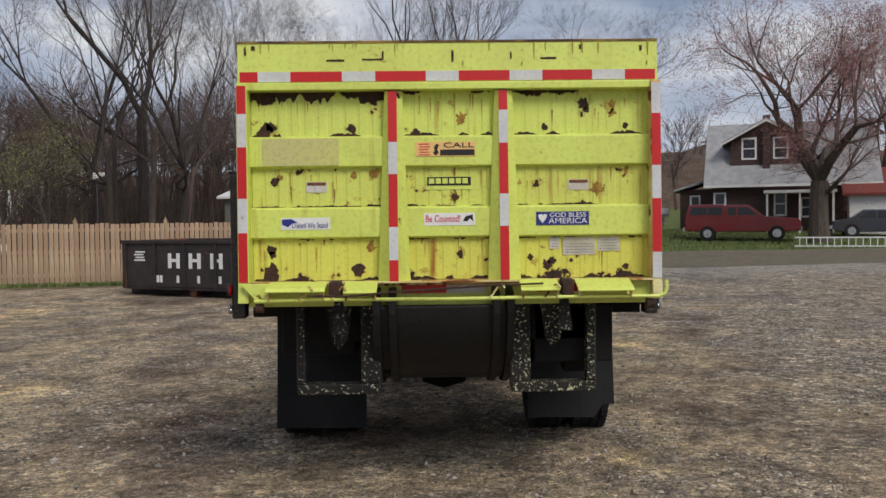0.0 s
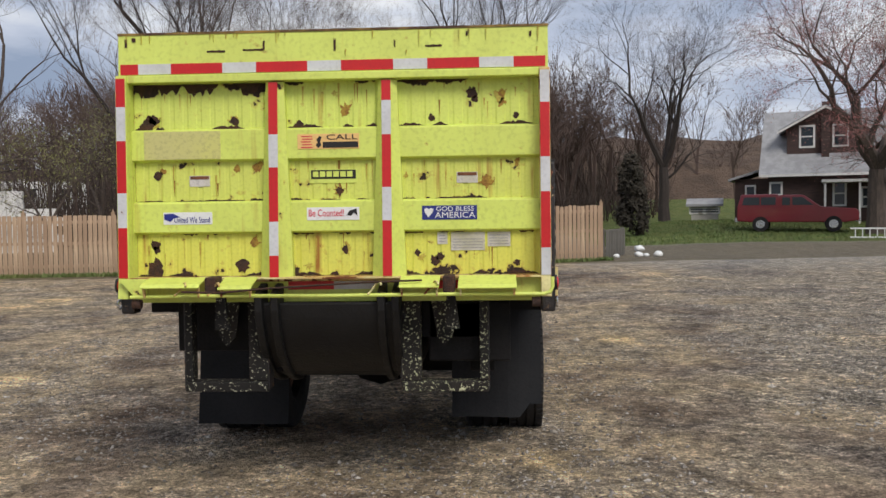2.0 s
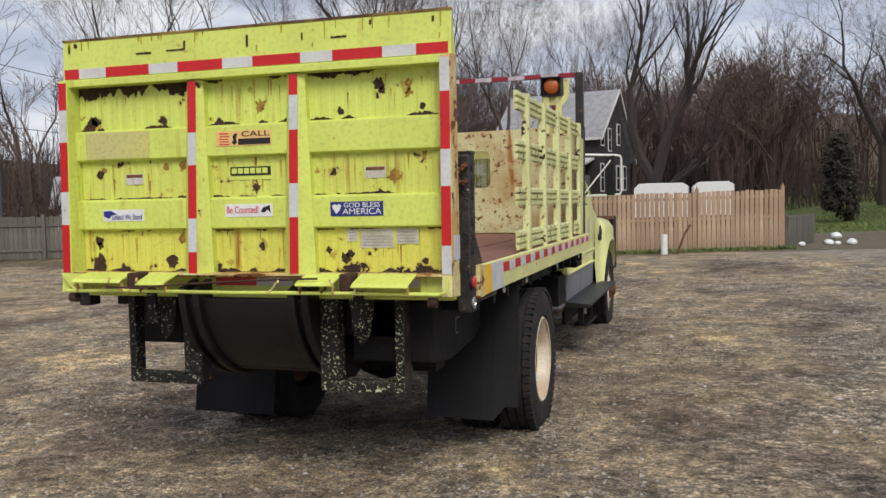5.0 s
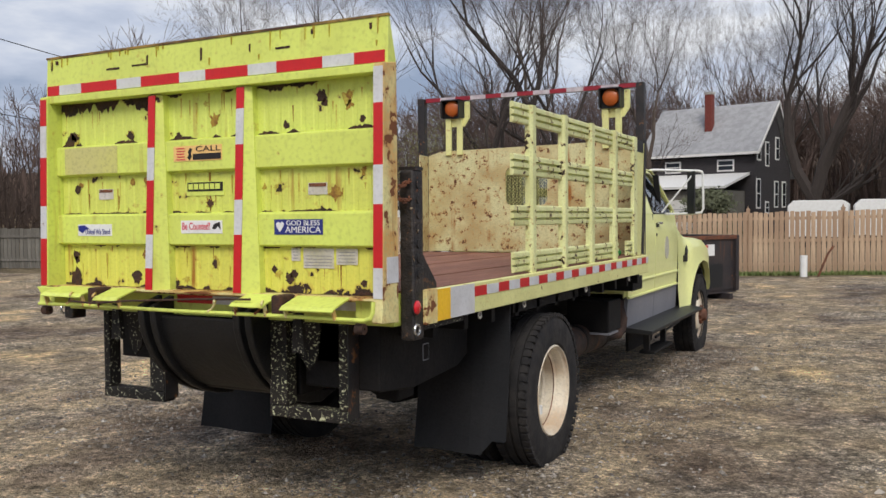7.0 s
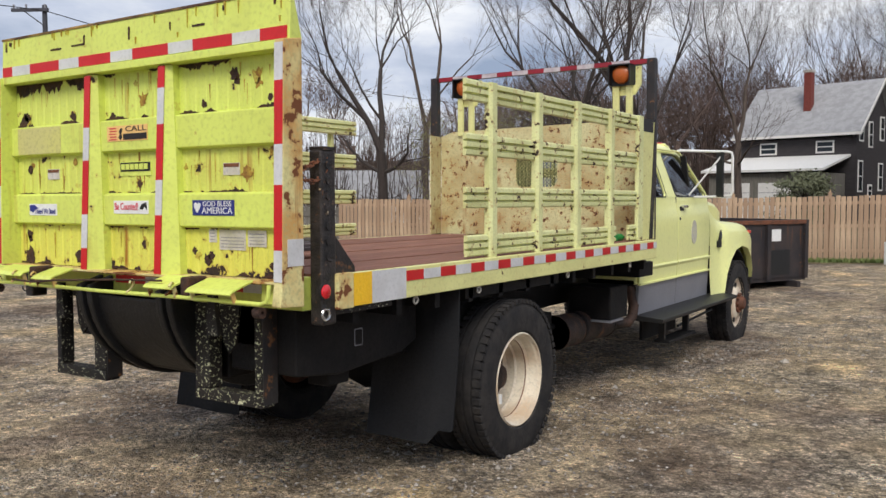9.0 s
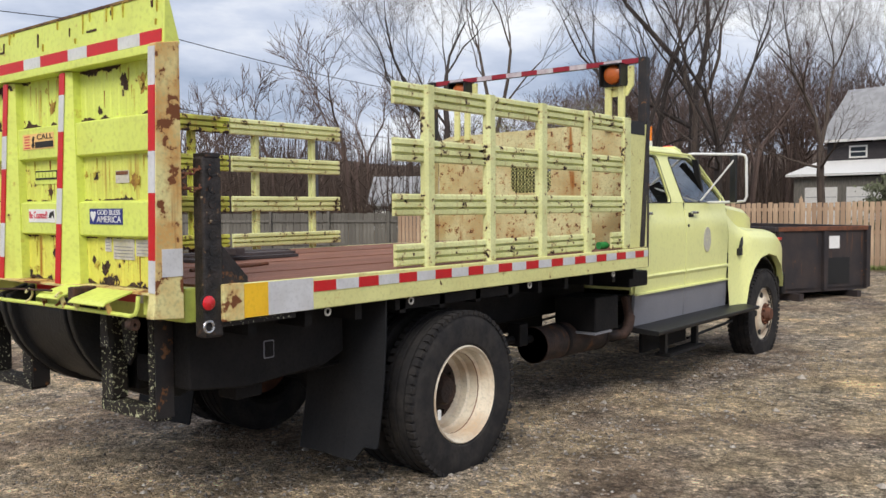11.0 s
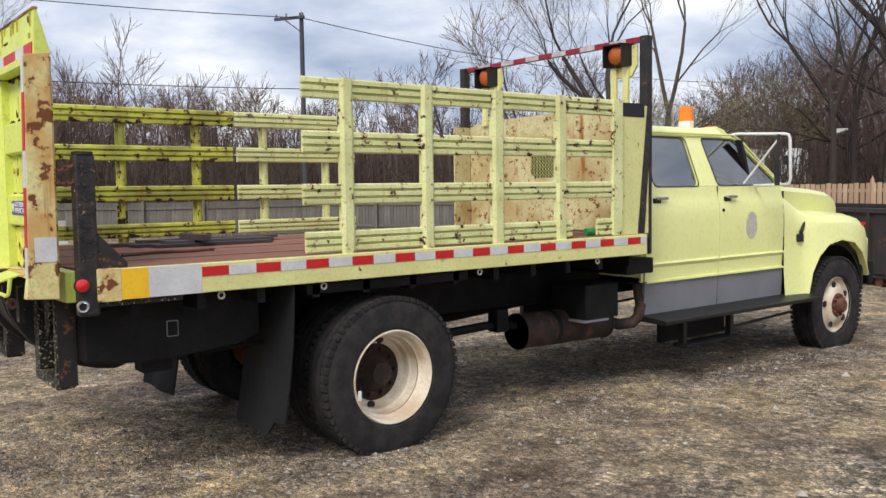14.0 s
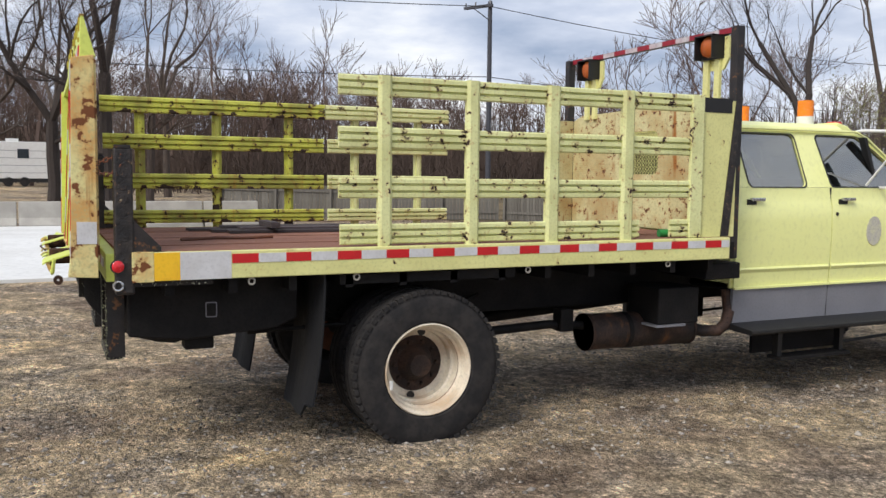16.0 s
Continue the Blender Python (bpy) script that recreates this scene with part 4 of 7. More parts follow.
# rows of small raised diamonds of the pressed sheet
bm = bmesh.new()
for i in range(46):
    for j in range(24):
        x, z = -1.02 + 0.049 * i, 1.30 + 0.042 * j + (0.021 if i % 2 else 0)
        if -0.19 < x < 0.35 and 1.72 < z < 2.19 or z > 2.28:
            continue
        vs = [bm.verts.new((x + a, YH - 0.0015 - d, z + c)) for a, c, d in ((-0.017, 0, 0), (0, -0.010, 0.003), (0.017, 0, 0), (0, 0.010, 0.003))]
        bm.faces.new(vs)
pressed = part("pressed_pattern", bm, M_head, head)
tagged(pressed, kind="stuff")
for x0, x1 in ((-1.15, -1.07), (1.225, 1.305)):
    part("head_post", box(x0, x1, YH - 0.055, YH + 0.02, 1.10, 2.915), M_blackpost, head, bevel=0.008)
part("top_bar", box(-1.07, 1.225, YH - 0.012, YH + 0.03, 2.872, 2.918), M_blackpost, head)
cuts = np.linspace(-1.07, 1.225, 14)
for i, (a, b) in enumerate(zip(cuts, cuts[1:])):
    part("tape_piece", box(a, b, YH - 0.016, YH - 0.012, 2.874, 2.916), M_redworn if i % 2 == 0 else M_whiteworn, head)
for x in (-0.73, 0.985):
    hood_l = part("warning_lamp", lathe([(0, 0.001), (0.0, 0.05), (0.02, 0.08), (0.05, 0.085)], (0, 0, 0), 24), M_ambergrimy, head, "round amber warning lamp", smooth=True)
    hood_l.data.transform(Matrix.Translation((x, YH - 0.095, 2.785)) @ Matrix.Rotation(radians(90), 4, "Z"))
    bm = box(x - 0.105, x + 0.105, YH - 0.045, YH + 0.05, 2.685, 2.875)
    box(x - 0.105, x - 0.095, YH - 0.12, YH - 0.045, 2.685, 2.875, bm)
    box(x + 0.095, x + 0.105, YH - 0.12, YH - 0.045, 2.685, 2.875, bm)
    box(x - 0.105, x + 0.105, YH - 0.12, YH - 0.045, 2.865, 2.875, bm)
    part("lamp_housing", bm, M_dark, head)
    for dx in (-0.095, 0.035):
        part("lamp_bracket", box(x + dx, x + dx + 0.06, YH - 0.03, YH, 2.30, 2.69), M_cream, head, bevel=0.003)
    part("lamp_bracket_plate", prism([(x - 0.11, 2.60), (x + 0.11, 2.60), (x + 0.17, 2.69), (x + 0.17, 2.86), (x + 0.115, 2.86), (x + 0.115, 2.69), (x - 0.11, 2.69)], "y", YH + 0.0, YH + 0.02), M_cream, head)

# chassis and lift gear below
chassis = part("chassis_rail", box(0.46, 0.56, 5.2, 13.7, 0.67, 1.01), M_black, truck, "black ladder chassis", 0.008)
part("chassis_rail", box(-0.34, -0.24, 5.2, 13.7, 0.67, 1.01), M_black, truck, bevel=0.008)
for y in (5.6, 8.2, 9.5, 11.2, 12.6):
    part("chassis_cross", box(-0.26, 0.48, y, y + 0.12, 0.76, 0.95), M_black, chassis)
lift = part("lift_gear", box(-0.24, 0.46, 5.36, 5.75, 0.70, 1.10), M_black, truck, "black hydraulic lift gear", 0.04)
part("lift_cylinder", tube([(-0.24, 5.33, 0.72), (0.46, 5.33, 0.72)], 0.085, n=20), M_arm, lift, smooth=True)
part("lift_bolt", lathe([(0, 0.0), (0.0, 0.012), (0.01, 0.012)], (0, 0, 0), 12), M_barrier, lift).data.transform(Matrix.Translation((0.10, 5.355, 0.985)) @ Matrix.Rotation(radians(-90), 4, "Z"))
for x in (-0.30, -0.21, 0.38, 0.46):
    arc = [(4.88 + 0.75 * (1 - math.cos(a)) * 0.9, 1.16 - 0.59 * math.sin(a)) for a in np.linspace(0.0, 1.5, 10)]
    inner = [(y + 0.16, z + 0.05) for y, z in arc[::-1]]
    part("lift_arm", prism(arc + inner, "x", x - 0.022, x + 0.022), M_arm, lift, bevel=0.008)
shell = [(4.93 + 0.75 * (1 - math.cos(a)) * 0.9, 1.12 - 0.53 * math.sin(a)) for a in np.linspace(0.05, 1.5, 12)]
part("lift_shell", prism(shell + [(y + 0.012, z + 0.012) for y, z in shell[::-1]], "x", -0.30, 0.455), M_arm, lift, smooth=True)
part("cross_tube", tube([(-0.30, 5.08, 1.02), (0.50, 5.08, 1.02)], 0.04, n=16), M_arm, lift, smooth=True)
for x in (-0.255, 0.415):
    part("hydraulic_ram", tube([(x, 5.0, 1.05), (x, 5.30, 0.72)], 0.035, n=14), M_arm, lift, smooth=True)
for x0, x1, wide in ((-0.77, -0.29, 0), (0.475, 0.965, 1)):
    mc = M_chipped_more if wide else M_chipped
    st = part("step_frame", box(x0, x1, 5.04, 5.135, 0.585, 0.645), mc, truck, "black step frame with chipped white paint", 0.006)
    wl, wr = (0.045, 0.11) if not wide else (0.11, 0.05)
    part("step_upright", box(x0 + 0.002, x0 + wl, 5.043, 5.132, 0.648, 1.098), mc, st, bevel=0.006)
    part("step_upright", box(x1 - wr, x1 - 0.002, 5.043, 5.132, 0.648, 1.098), mc, st, bevel=0.006)
    for xs in (x0 + 0.001, x1 - 0.001):
        out = -1 if xs < (x0 + x1) / 2 else 1
        part("side_strap", box(min(xs, xs + out * 0.006), max(xs, xs + out * 0.006), 5.05, 5.15, 0.60, 1.098), M_blackpost, st)
    part("hinge_plate", prism([(x0 + 0.17, 1.10), (x0 + 0.32, 1.10), (x0 + 0.29, 0.90), (x0 + 0.24, 0.84), (x0 + 0.20, 0.90)], "y", 5.06, 5.075), mc, st)
    part("step_back", box(x0 + (0.02 if wide else 0.2), x1 - (0.12 if not wide else 0.02), 5.16, 5.19, 0.88, 1.12), M_black, st)
part("side_tank", prism([(5.16, 0.74), (5.5, 0.70), (6.05, 0.74), (6.2, 0.80), (6.2, 1.08), (5.16, 1.08)], "x", 0.62, 1.09), M_black, truck, "black side box", 0.01)
part("tank_plate", prism(rounded(5.615, 5.685, 0.835, 0.93, 0.008, n=2), "x", 1.089, 1.093), M_grey, truck)
part("tank_plate", prism(rounded(5.621, 5.679, 0.841, 0.924, 0.006, n=2), "x", 1.0925, 1.095), M_black, truck)
part("side_tank", box(-0.9, -0.45, 5.3, 6.0, 0.78, 1.08), M_black, truck, bevel=0.01)
part("brake_rod", tube([(0.95, 5.9, 0.70), (0.95, 6.8, 0.72)], 0.015), M_black, truck)
part("drop_bracket", box(0.85, 1.0, 5.5, 5.68, 0.62, 0.74), M_black, truck, bevel=0.01)

# mud flaps
for x0, x1, z0, torn in ((0.70, 1.325, 0.17, 1), (-1.10, -0.46, 0.12, 0)):
    bm = bmesh.new()
    nx, nz = 8, 10
    grid = [[bm.verts.new((x0 + (x1 - x0) * i / nx, 6.30 - 0.10 * (1 - j / nz) ** 2 + 0.012 * math.sin(i * 0.9), z0 + (0.09 * (i > 6) if torn and j == 0 else 0) + (1.10 - z0) * j / nz)) for j in range(nz + 1)] for i in range(nx + 1)]
    for i in range(nx):
        for j in range(nz):
            bm.faces.new((grid[i][j], grid[i + 1][j], grid[i + 1][j + 1], grid[i][j + 1]))
    geo = bmesh.ops.extrude_face_region(bm, geom=bm.faces[:])
    bmesh.ops.translate(bm, vec=(0, 0.012, 0), verts=[v for v in geo["geom"] if isinstance(v, bmesh.types.BMVert)])
    bmesh.ops.recalc_face_normals(bm, faces=bm.faces[:])
    part("mud_flap", bm, M_flap, truck, "black rubber mud flap" + (" with a torn corner" if torn else ""))


# wheels
def tyre_profile(w, R, ri):
    h = w / 2
    pro = [(-h * 0.72, ri), (-h * 0.95, ri + 0.03), (-h, (R + ri) / 2 + 0.01), (-h * 0.93, R - 0.05), (-h * 0.84, R - 0.018), (-h * 0.78, R - 0.006)]
    for g in (-0.5, 0.0, 0.5):
        pro += [(h * (g - 0.07), R), (h * (g - 0.06), R - 0.014), (h * (g + 0.06), R - 0.014), (h * (g + 0.07), R)]
    pro += [(-a, r) for a, r in reversed(pro[:6])]
    return pro


def add_wheel(x_out, y, z, side, dual, front):
    R, ri, w = 0.53, 0.298, 0.265
    name_parent = part("wheel", lathe(tyre_profile(w, R, ri), (x_out - side * w / 2, y, z), 56, closed=True), M_tyre, truck, "black truck tyre on a white steel rim", smooth=True)
    # tread blocks along the shoulders
    bm = bmesh.new()
    for k in range(60):
        a = 6.28319 * k / 60
        for e in (-1, 1):
            c = Matrix.Translation((x_out - side * w / 2 + e * 0.098, y, z)) @ Matrix.Rotation(a, 4, "X")
            box(-0.026, 0.026, -0.018, 0.018, R - 0.022, R + 0.004, bm, c)
    tagged(part("tread", bm, M_tyre, name_parent), kind="stuff")
    s_ = side
    if dual:
        pro = [(0.0, 0.30), (0.004, 0.306), (-0.006, 0.314), (-0.018, 0.304), (-0.026, 0.288), (-0.085, 0.278), (-0.095, 0.262), (-0.105, 0.264), (-0.165, 0.256), (-0.175, 0.240), (-0.185, 0.243), (-0.228, 0.236), (-0.243, 0.19)]
        part("rim", lathe([(s_ * a, r) for a, r in pro], (x_out - s_ * 0.012, y, z), 48), M_rim, name_parent, "white painted rim stained with rust", smooth=True)
        part("wheel_disc", lathe([(s_ * a, r) for a, r in ((-0.24, 0.195), (-0.243, 0.13), (-0.22, 0.11), (-0.17, 0.09), (-0.14, 0.075), (-0.135, 0.0))], (x_out - s_ * 0.012, y, z), 40), M_hub, name_parent, "rusted dark hub", smooth=True)
        for k in range(10):
            a = 6.28319 * k / 10
            c = Vector((x_out - s_ * 0.253, y + 0.155 * math.cos(a), z + 0.155 * math.sin(a)))
            part("wheel_nut", tube([c, c + Vector((s_ * 0.03, 0, 0))], 0.014, n=6), M_hub, name_parent)
        for k in range(2):
            a = 3.14159 * k - 1.75
            c = Vector((x_out - s_ * 0.245, y + 0.222 * math.cos(a), z + 0.222 * math.sin(a)))
            part("hand_hole", tube([c, c + Vector((s_ * 0.012, 0, 0))], 0.028, n=12), M_dark, name_parent)
        c = Vector((x_out - s_ * 0.006, y - 0.285 * 0.96, z - 0.285 * 0.28))
        part("balance_weight", box(c.x - 0.008, c.x + 0.008, c.y - 0.008, c.y + 0.008, c.z - 0.03, c.z + 0.03), M_white, name_parent)
        part("rust_ring", lathe([(s_ * a, r) for a, r in ((-0.096, 0.2622), (-0.104, 0.2622), (-0.104, 0.2655), (-0.096, 0.2655))], (x_out - s_ * 0.012, y, z), 40, closed=True), M_rust, name_parent)
        part("inner_tyre", lathe(tyre_profile(w, R, ri), (x_out - s_ * (w * 1.5 + 0.06), y, z), 40, closed=True), M_tyre, name_parent, smooth=True)
        part("drum", lathe([(s_ * a, r) for a, r in ((-0.26, 0.25), (-0.5, 0.25), (-0.52, 0.0))], (x_out, y, z), 32), M_rust, name_parent)
    else:
        pro = [(0.0, 0.30), (-0.012, 0.312), (-0.025, 0.29), (-0.04, 0.27), (-0.045, 0.25), (-0.01, 0.20), (0.01, 0.17), (0.012, 0.13)]
        part("rim", lathe([(s_ * a, r) for a, r in pro], (x_out - s_ * 0.02, y, z), 48), M_rim, name_parent, "white painted rim with rusted middle", smooth=True)
        part("wheel_disc", lathe([(s_ * a, r) for a, r in ((-0.01, 0.135), (0.015, 0.125), (0.02, 0.09), (0.075, 0.075), (0.09, 0.06), (0.092, 0.0))], (x_out - s_ * 0.02, y, z), 40), M_rust, name_parent, "rusted hub", smooth=True)
        for k in range(10):
            a = 6.28319 * k / 10
            c = Vector((x_out - s_ * 0.012, y + 0.108 * math.cos(a), z + 0.108 * math.sin(a)))
            part("wheel_nut", tube([c, c + Vector((s_ * 0.035, 0, 0))], 0.016, n=6), M_rust, name_parent)
        for k in range(5):
            a = 6.28319 * k / 5 + 0.5
            c = Vector((x_out - s_ * 0.04, y + 0.226 * math.cos(a), z + 0.226 * math.sin(a)))
            part("hand_hole", tube([c, c + Vector((s_ * 0.012, 0, 0))], 0.034, n=12), M_dark, name_parent)


add_wheel(1.362, 7.025, 0.438, 1, True, False)
add_wheel(2 * CX - 1.362, 7.025, 0.438, -1, True, False)
add_wheel(1.19, 13.03, 0.345, 1, False, True)
add_wheel(2 * CX - 1.19, 13.03, 0.345, -1, False, True)
part("rear_axle", tube([(-0.9, 7.025, 0.438), (0.0, 7.025, 0.438), (0.22, 7.025, 0.438), (1.1, 7.025, 0.438)], 0.09, n=14), M_black, truck, smooth=True)
part("axle_housing", lathe([(-0.2, 0.02), (-0.17, 0.16), (0, 0.21), (0.17, 0.16), (0.2, 0.02)], (CX, 7.0, 0.455), 20), M_black, truck, smooth=True)
part("front_axle", tube([(-0.8, 13.03, 0.365), (1.0, 13.03, 0.365)], 0.06), M_black, truck)
part("drive_shaft", tube([(CX, 7.1, 0.48), (CX, 10.8, 0.72)], 0.05, n=12), M_black, truck, smooth=True)
for x in (0.62, -0.42):
    for k in range(4):
        part("leaf_spring", tube([(x, 7.01 + (0.75 - 0.12 * k) * u, 0.60 + 0.02 * (3 - k) + 0.16 * u * u) for u in np.linspace(-1, 1, 9)], 0.016, n=6), M_black, truck)
part("wheel_house", box(0.62, 1.30, 6.42, 7.7, 1.03, 1.09), M_black, truck)

# exhaust, battery box and tank under the bed
muff = part("muffler", tube([(0.82, 8.60, 0.50), (0.82, 8.62, 0.50), (0.82, 9.60, 0.485), (0.82, 9.62, 0.485)], 0.145, n=28), M_muffler, truck, "dark rusted muffler", smooth=True)
for y in (8.60, 9.60):
    part("muffler_seam", tube([(0.82, y, 0.50 - 0.015 * (y - 8.6)), (0.82, y + 0.025, 0.50 - 0.015 * (y - 8.6))], 0.151, n=28), M_hub, muff, smooth=True)
part("muffler_strap", tube([(0.82, 8.95, 0.496), (0.82, 8.99, 0.496)], 0.149, n=28), M_black, muff)
part("exhaust_pipe", tube([(0.85, 9.6, 0.485), (0.93, 9.72, 0.455), (1.0, 9.82, 0.465), (1.02, 9.88, 0.52), (1.02, 9.91, 0.62), (0.98, 9.92, 0.80)], 0.05, n=14), M_muffler, muff, smooth=True)
part("pipe_clamp", tube([(0.86, 9.62, 0.482), (0.885, 9.655, 0.472)], 0.060, n=14), M_hub, muff)
part("tail_pipe", tube([(0.80, 8.62, 0.55), (0.78, 8.3, 0.575), (0.78, 7.9, 0.56), (0.78, 7.55, 0.55)], 0.035, n=12), M_black, muff, smooth=True)
part("pipe_hanger", box(0.74, 0.86, 8.36, 8.48, 0.52, 0.70), M_black, muff, bevel=0.008)
part("battery_box", box(0.72, 1.12, 9.10, 9.50, 0.57, 0.86), M_black, truck, "dark battery box", 0.012)
part("battery_tray", box(0.74, 1.135, 9.07, 9.36, 0.553, 0.57), M_grey, truck)
part("cab_mount", box(0.3, 1.25, 9.45, 9.8, 0.93, 1.06), M_black, truck, bevel=0.01)
part("air_tank", tube([(-0.6, 7.9, 0.75), (-0.6, 8.9, 0.75)], 0.15, n=20), M_black, truck, smooth=True)

# ---- cab ----
YB, YD, YC = 9.88, 10.98, 12.08


def side_x(z):
    """Half width of the cab at a height."""
    pts = ((0.50, 0.95), (0.80, 0.965), (1.0, 0.975), (1.25, 0.985), (1.50, 0.975), (1.53, 0.962), (1.66, 0.945), (2.12, 0.80), (2.18, 0.77))
    for (a, u), (b, v) in zip(pts, pts[1:]):
        if z <= b:
            return u + (v - u) * (max(z, a) - a) / (b - a)
    return pts[-1][1]


def cab_sheet(y0, y1, zs, sx, lean0=0.0, lean1=0.0):
    """A strip of the cab's side between y0 and y1; lean moves its ends forward as it rises above the belt."""
    bm = bmesh.new()
    rows = []
    for z in zs:
        row = []
        for k in range(5):
            y = y0 + (y1 - y0) * k / 4
            row.append(bm.verts.new((CX + sx * side_x(z), y, z)))
        rows.append(row)
    for a, b in zip(rows, rows[1:]):
        for k in range(4):
            bm.faces.new((a[k], a[k + 1], b[k + 1], b[k]))
    geo = bmesh.ops.extrude_face_region(bm, geom=bm.faces[:])
    bmesh.ops.translate(bm, vec=(-sx * 0.03, 0, 0), verts=[v for v in geo["geom"] if isinstance(v, bmesh.types.BMVert)])
    bmesh.ops.recalc_face_normals(bm, faces=bm.faces[:])
    return bm


def upper_sheet(outer, holes, sx, depth=0.03):
    """The flat, leaning upper side of the cab with window openings through it."""
    bm = bmesh.new()
    es = []
    for loop in (outer, *holes):
        vs = [bm.verts.new((CX + sx * side_x(z), y, z)) for y, z in loop]
        es += [bm.edges.new((vs[i], vs[(i + 1) % len(vs)])) for i in range(len(vs))]
    bmesh.ops.triangle_fill(bm, edges=es, use_beauty=True)
    geo = bmesh.ops.extrude_face_region(bm, geom=bm.faces[:])
    bmesh.ops.translate(bm, vec=(-sx * depth, 0, 0), verts=[v for v in geo["geom"] if isinstance(v, bmesh.types.BMVert)])
    bmesh.ops.recalc_face_normals(bm, faces=bm.faces[:])
    return bm


def ring_sheet(loop, grow, sx, off, depth):
    """A flat ring round a window: the rubber seal."""
    cy, cz = sum(p[0] for p in loop) / len(loop), sum(p[1] for p in loop) / len(loop)
    bm = bmesh.new()
    rows = []
    for g, o in ((1.0, off), (1.0 + grow, off), (1.0 + grow, off - depth)):
        rows.append([bm.verts.new((CX + sx * (side_x(cz + (z - cz) * g) + o), cy + (y - cy) * g, cz + (z - cz) * g)) for y, z in loop])
    n = len(loop)
    for a, b in zip(rows, rows[1:]):
        for k in range(n):
            bm.faces.new((a[k], a[(k + 1) % n], b[(k + 1) % n], b[k]))
    bmesh.ops.recalc_face_normals(bm, faces=bm.faces[:])
    return bm


cab = part("cab_roof", prism([(CX - 0.80, 2.13), (CX - 0.78, 2.185), (CX - 0.70, 2.225), (CX - 0.4, 2.25), (CX + 0.4, 2.25), (CX + 0.70, 2.225), (CX + 0.78, 2.185), (CX + 0.80, 2.13)], "y", YB, 11.28), M_cab, truck, "smooth lime-yellow crew cab", 0.01)
part("roof_front", prism([(11.28, 2.25), (11.42, 2.22), (11.50, 2.165), (11.46, 2.14), (11.28, 2.13)], "x", CX - 0.72, CX + 0.72), M_cab, cab, bevel=0.01)
part("back_wall", box(CX - 0.94, CX + 0.94, YB, YB + 0.03, 0.82, 1.62), M_cab, cab)
bm = bmesh.new()
for q in (((-0.93, 1.62), (-0.70, 1.62), (-0.60, 2.15), (-0.79, 2.15)), ((0.70, 1.62), (0.93, 1.62), (0.79, 2.15), (0.60, 2.15))):
    prism([(CX + a, b) for a, b in q], "y", YB, YB + 0.03, bm)
prism([(CX - 0.6, 2.08), (CX + 0.6, 2.08), (CX + 0.6, 2.15), (CX - 0.6, 2.15)], "y", YB, YB + 0.03, bm)
part("back_pillars", bm, M_cab, cab)
part("rear_window", prism([(CX - 0.70, 1.62), (CX + 0.70, 1.62), (CX + 0.61, 2.08), (CX - 0.61, 2.08)], "y", YB + 0.012, YB + 0.018), M_glass, cab)
part("floor", box(CX - 0.92, CX + 0.92, YB, YC + 0.1, 0.80, 0.86), M_dark, cab)
part("firewall", box(CX - 0.92, CX + 0.92, YC + 0.02, YC + 0.10, 0.82, 1.60), M_dark, cab)
part("dashboard", box(CX - 0.9, CX + 0.9, YC - 0.30, YC + 0.02, 1.35, 1.60), M_dark, cab, bevel=0.03)
for y in (10.25, 11.05):
    part("bench_seat", box(CX - 0.85, CX + 0.85, y, y + 0.5, 1.0, 1.22), M_seat, cab, bevel=0.03)
    part("seat_back", box(CX - 0.85, CX + 0.85, y - 0.10, y + 0.04, 1.15, 1.74), M_seat, cab, bevel=0.04)
part("steering_wheel", tube([(CX - 0.45 + 0.2 * math.cos(a), 11.72 + 0.1 * math.sin(a), 1.58 + 0.17 * math.sin(a)) for a in np.linspace(0, 6.2, 20)], 0.015), M_dark, cab, smooth=True)

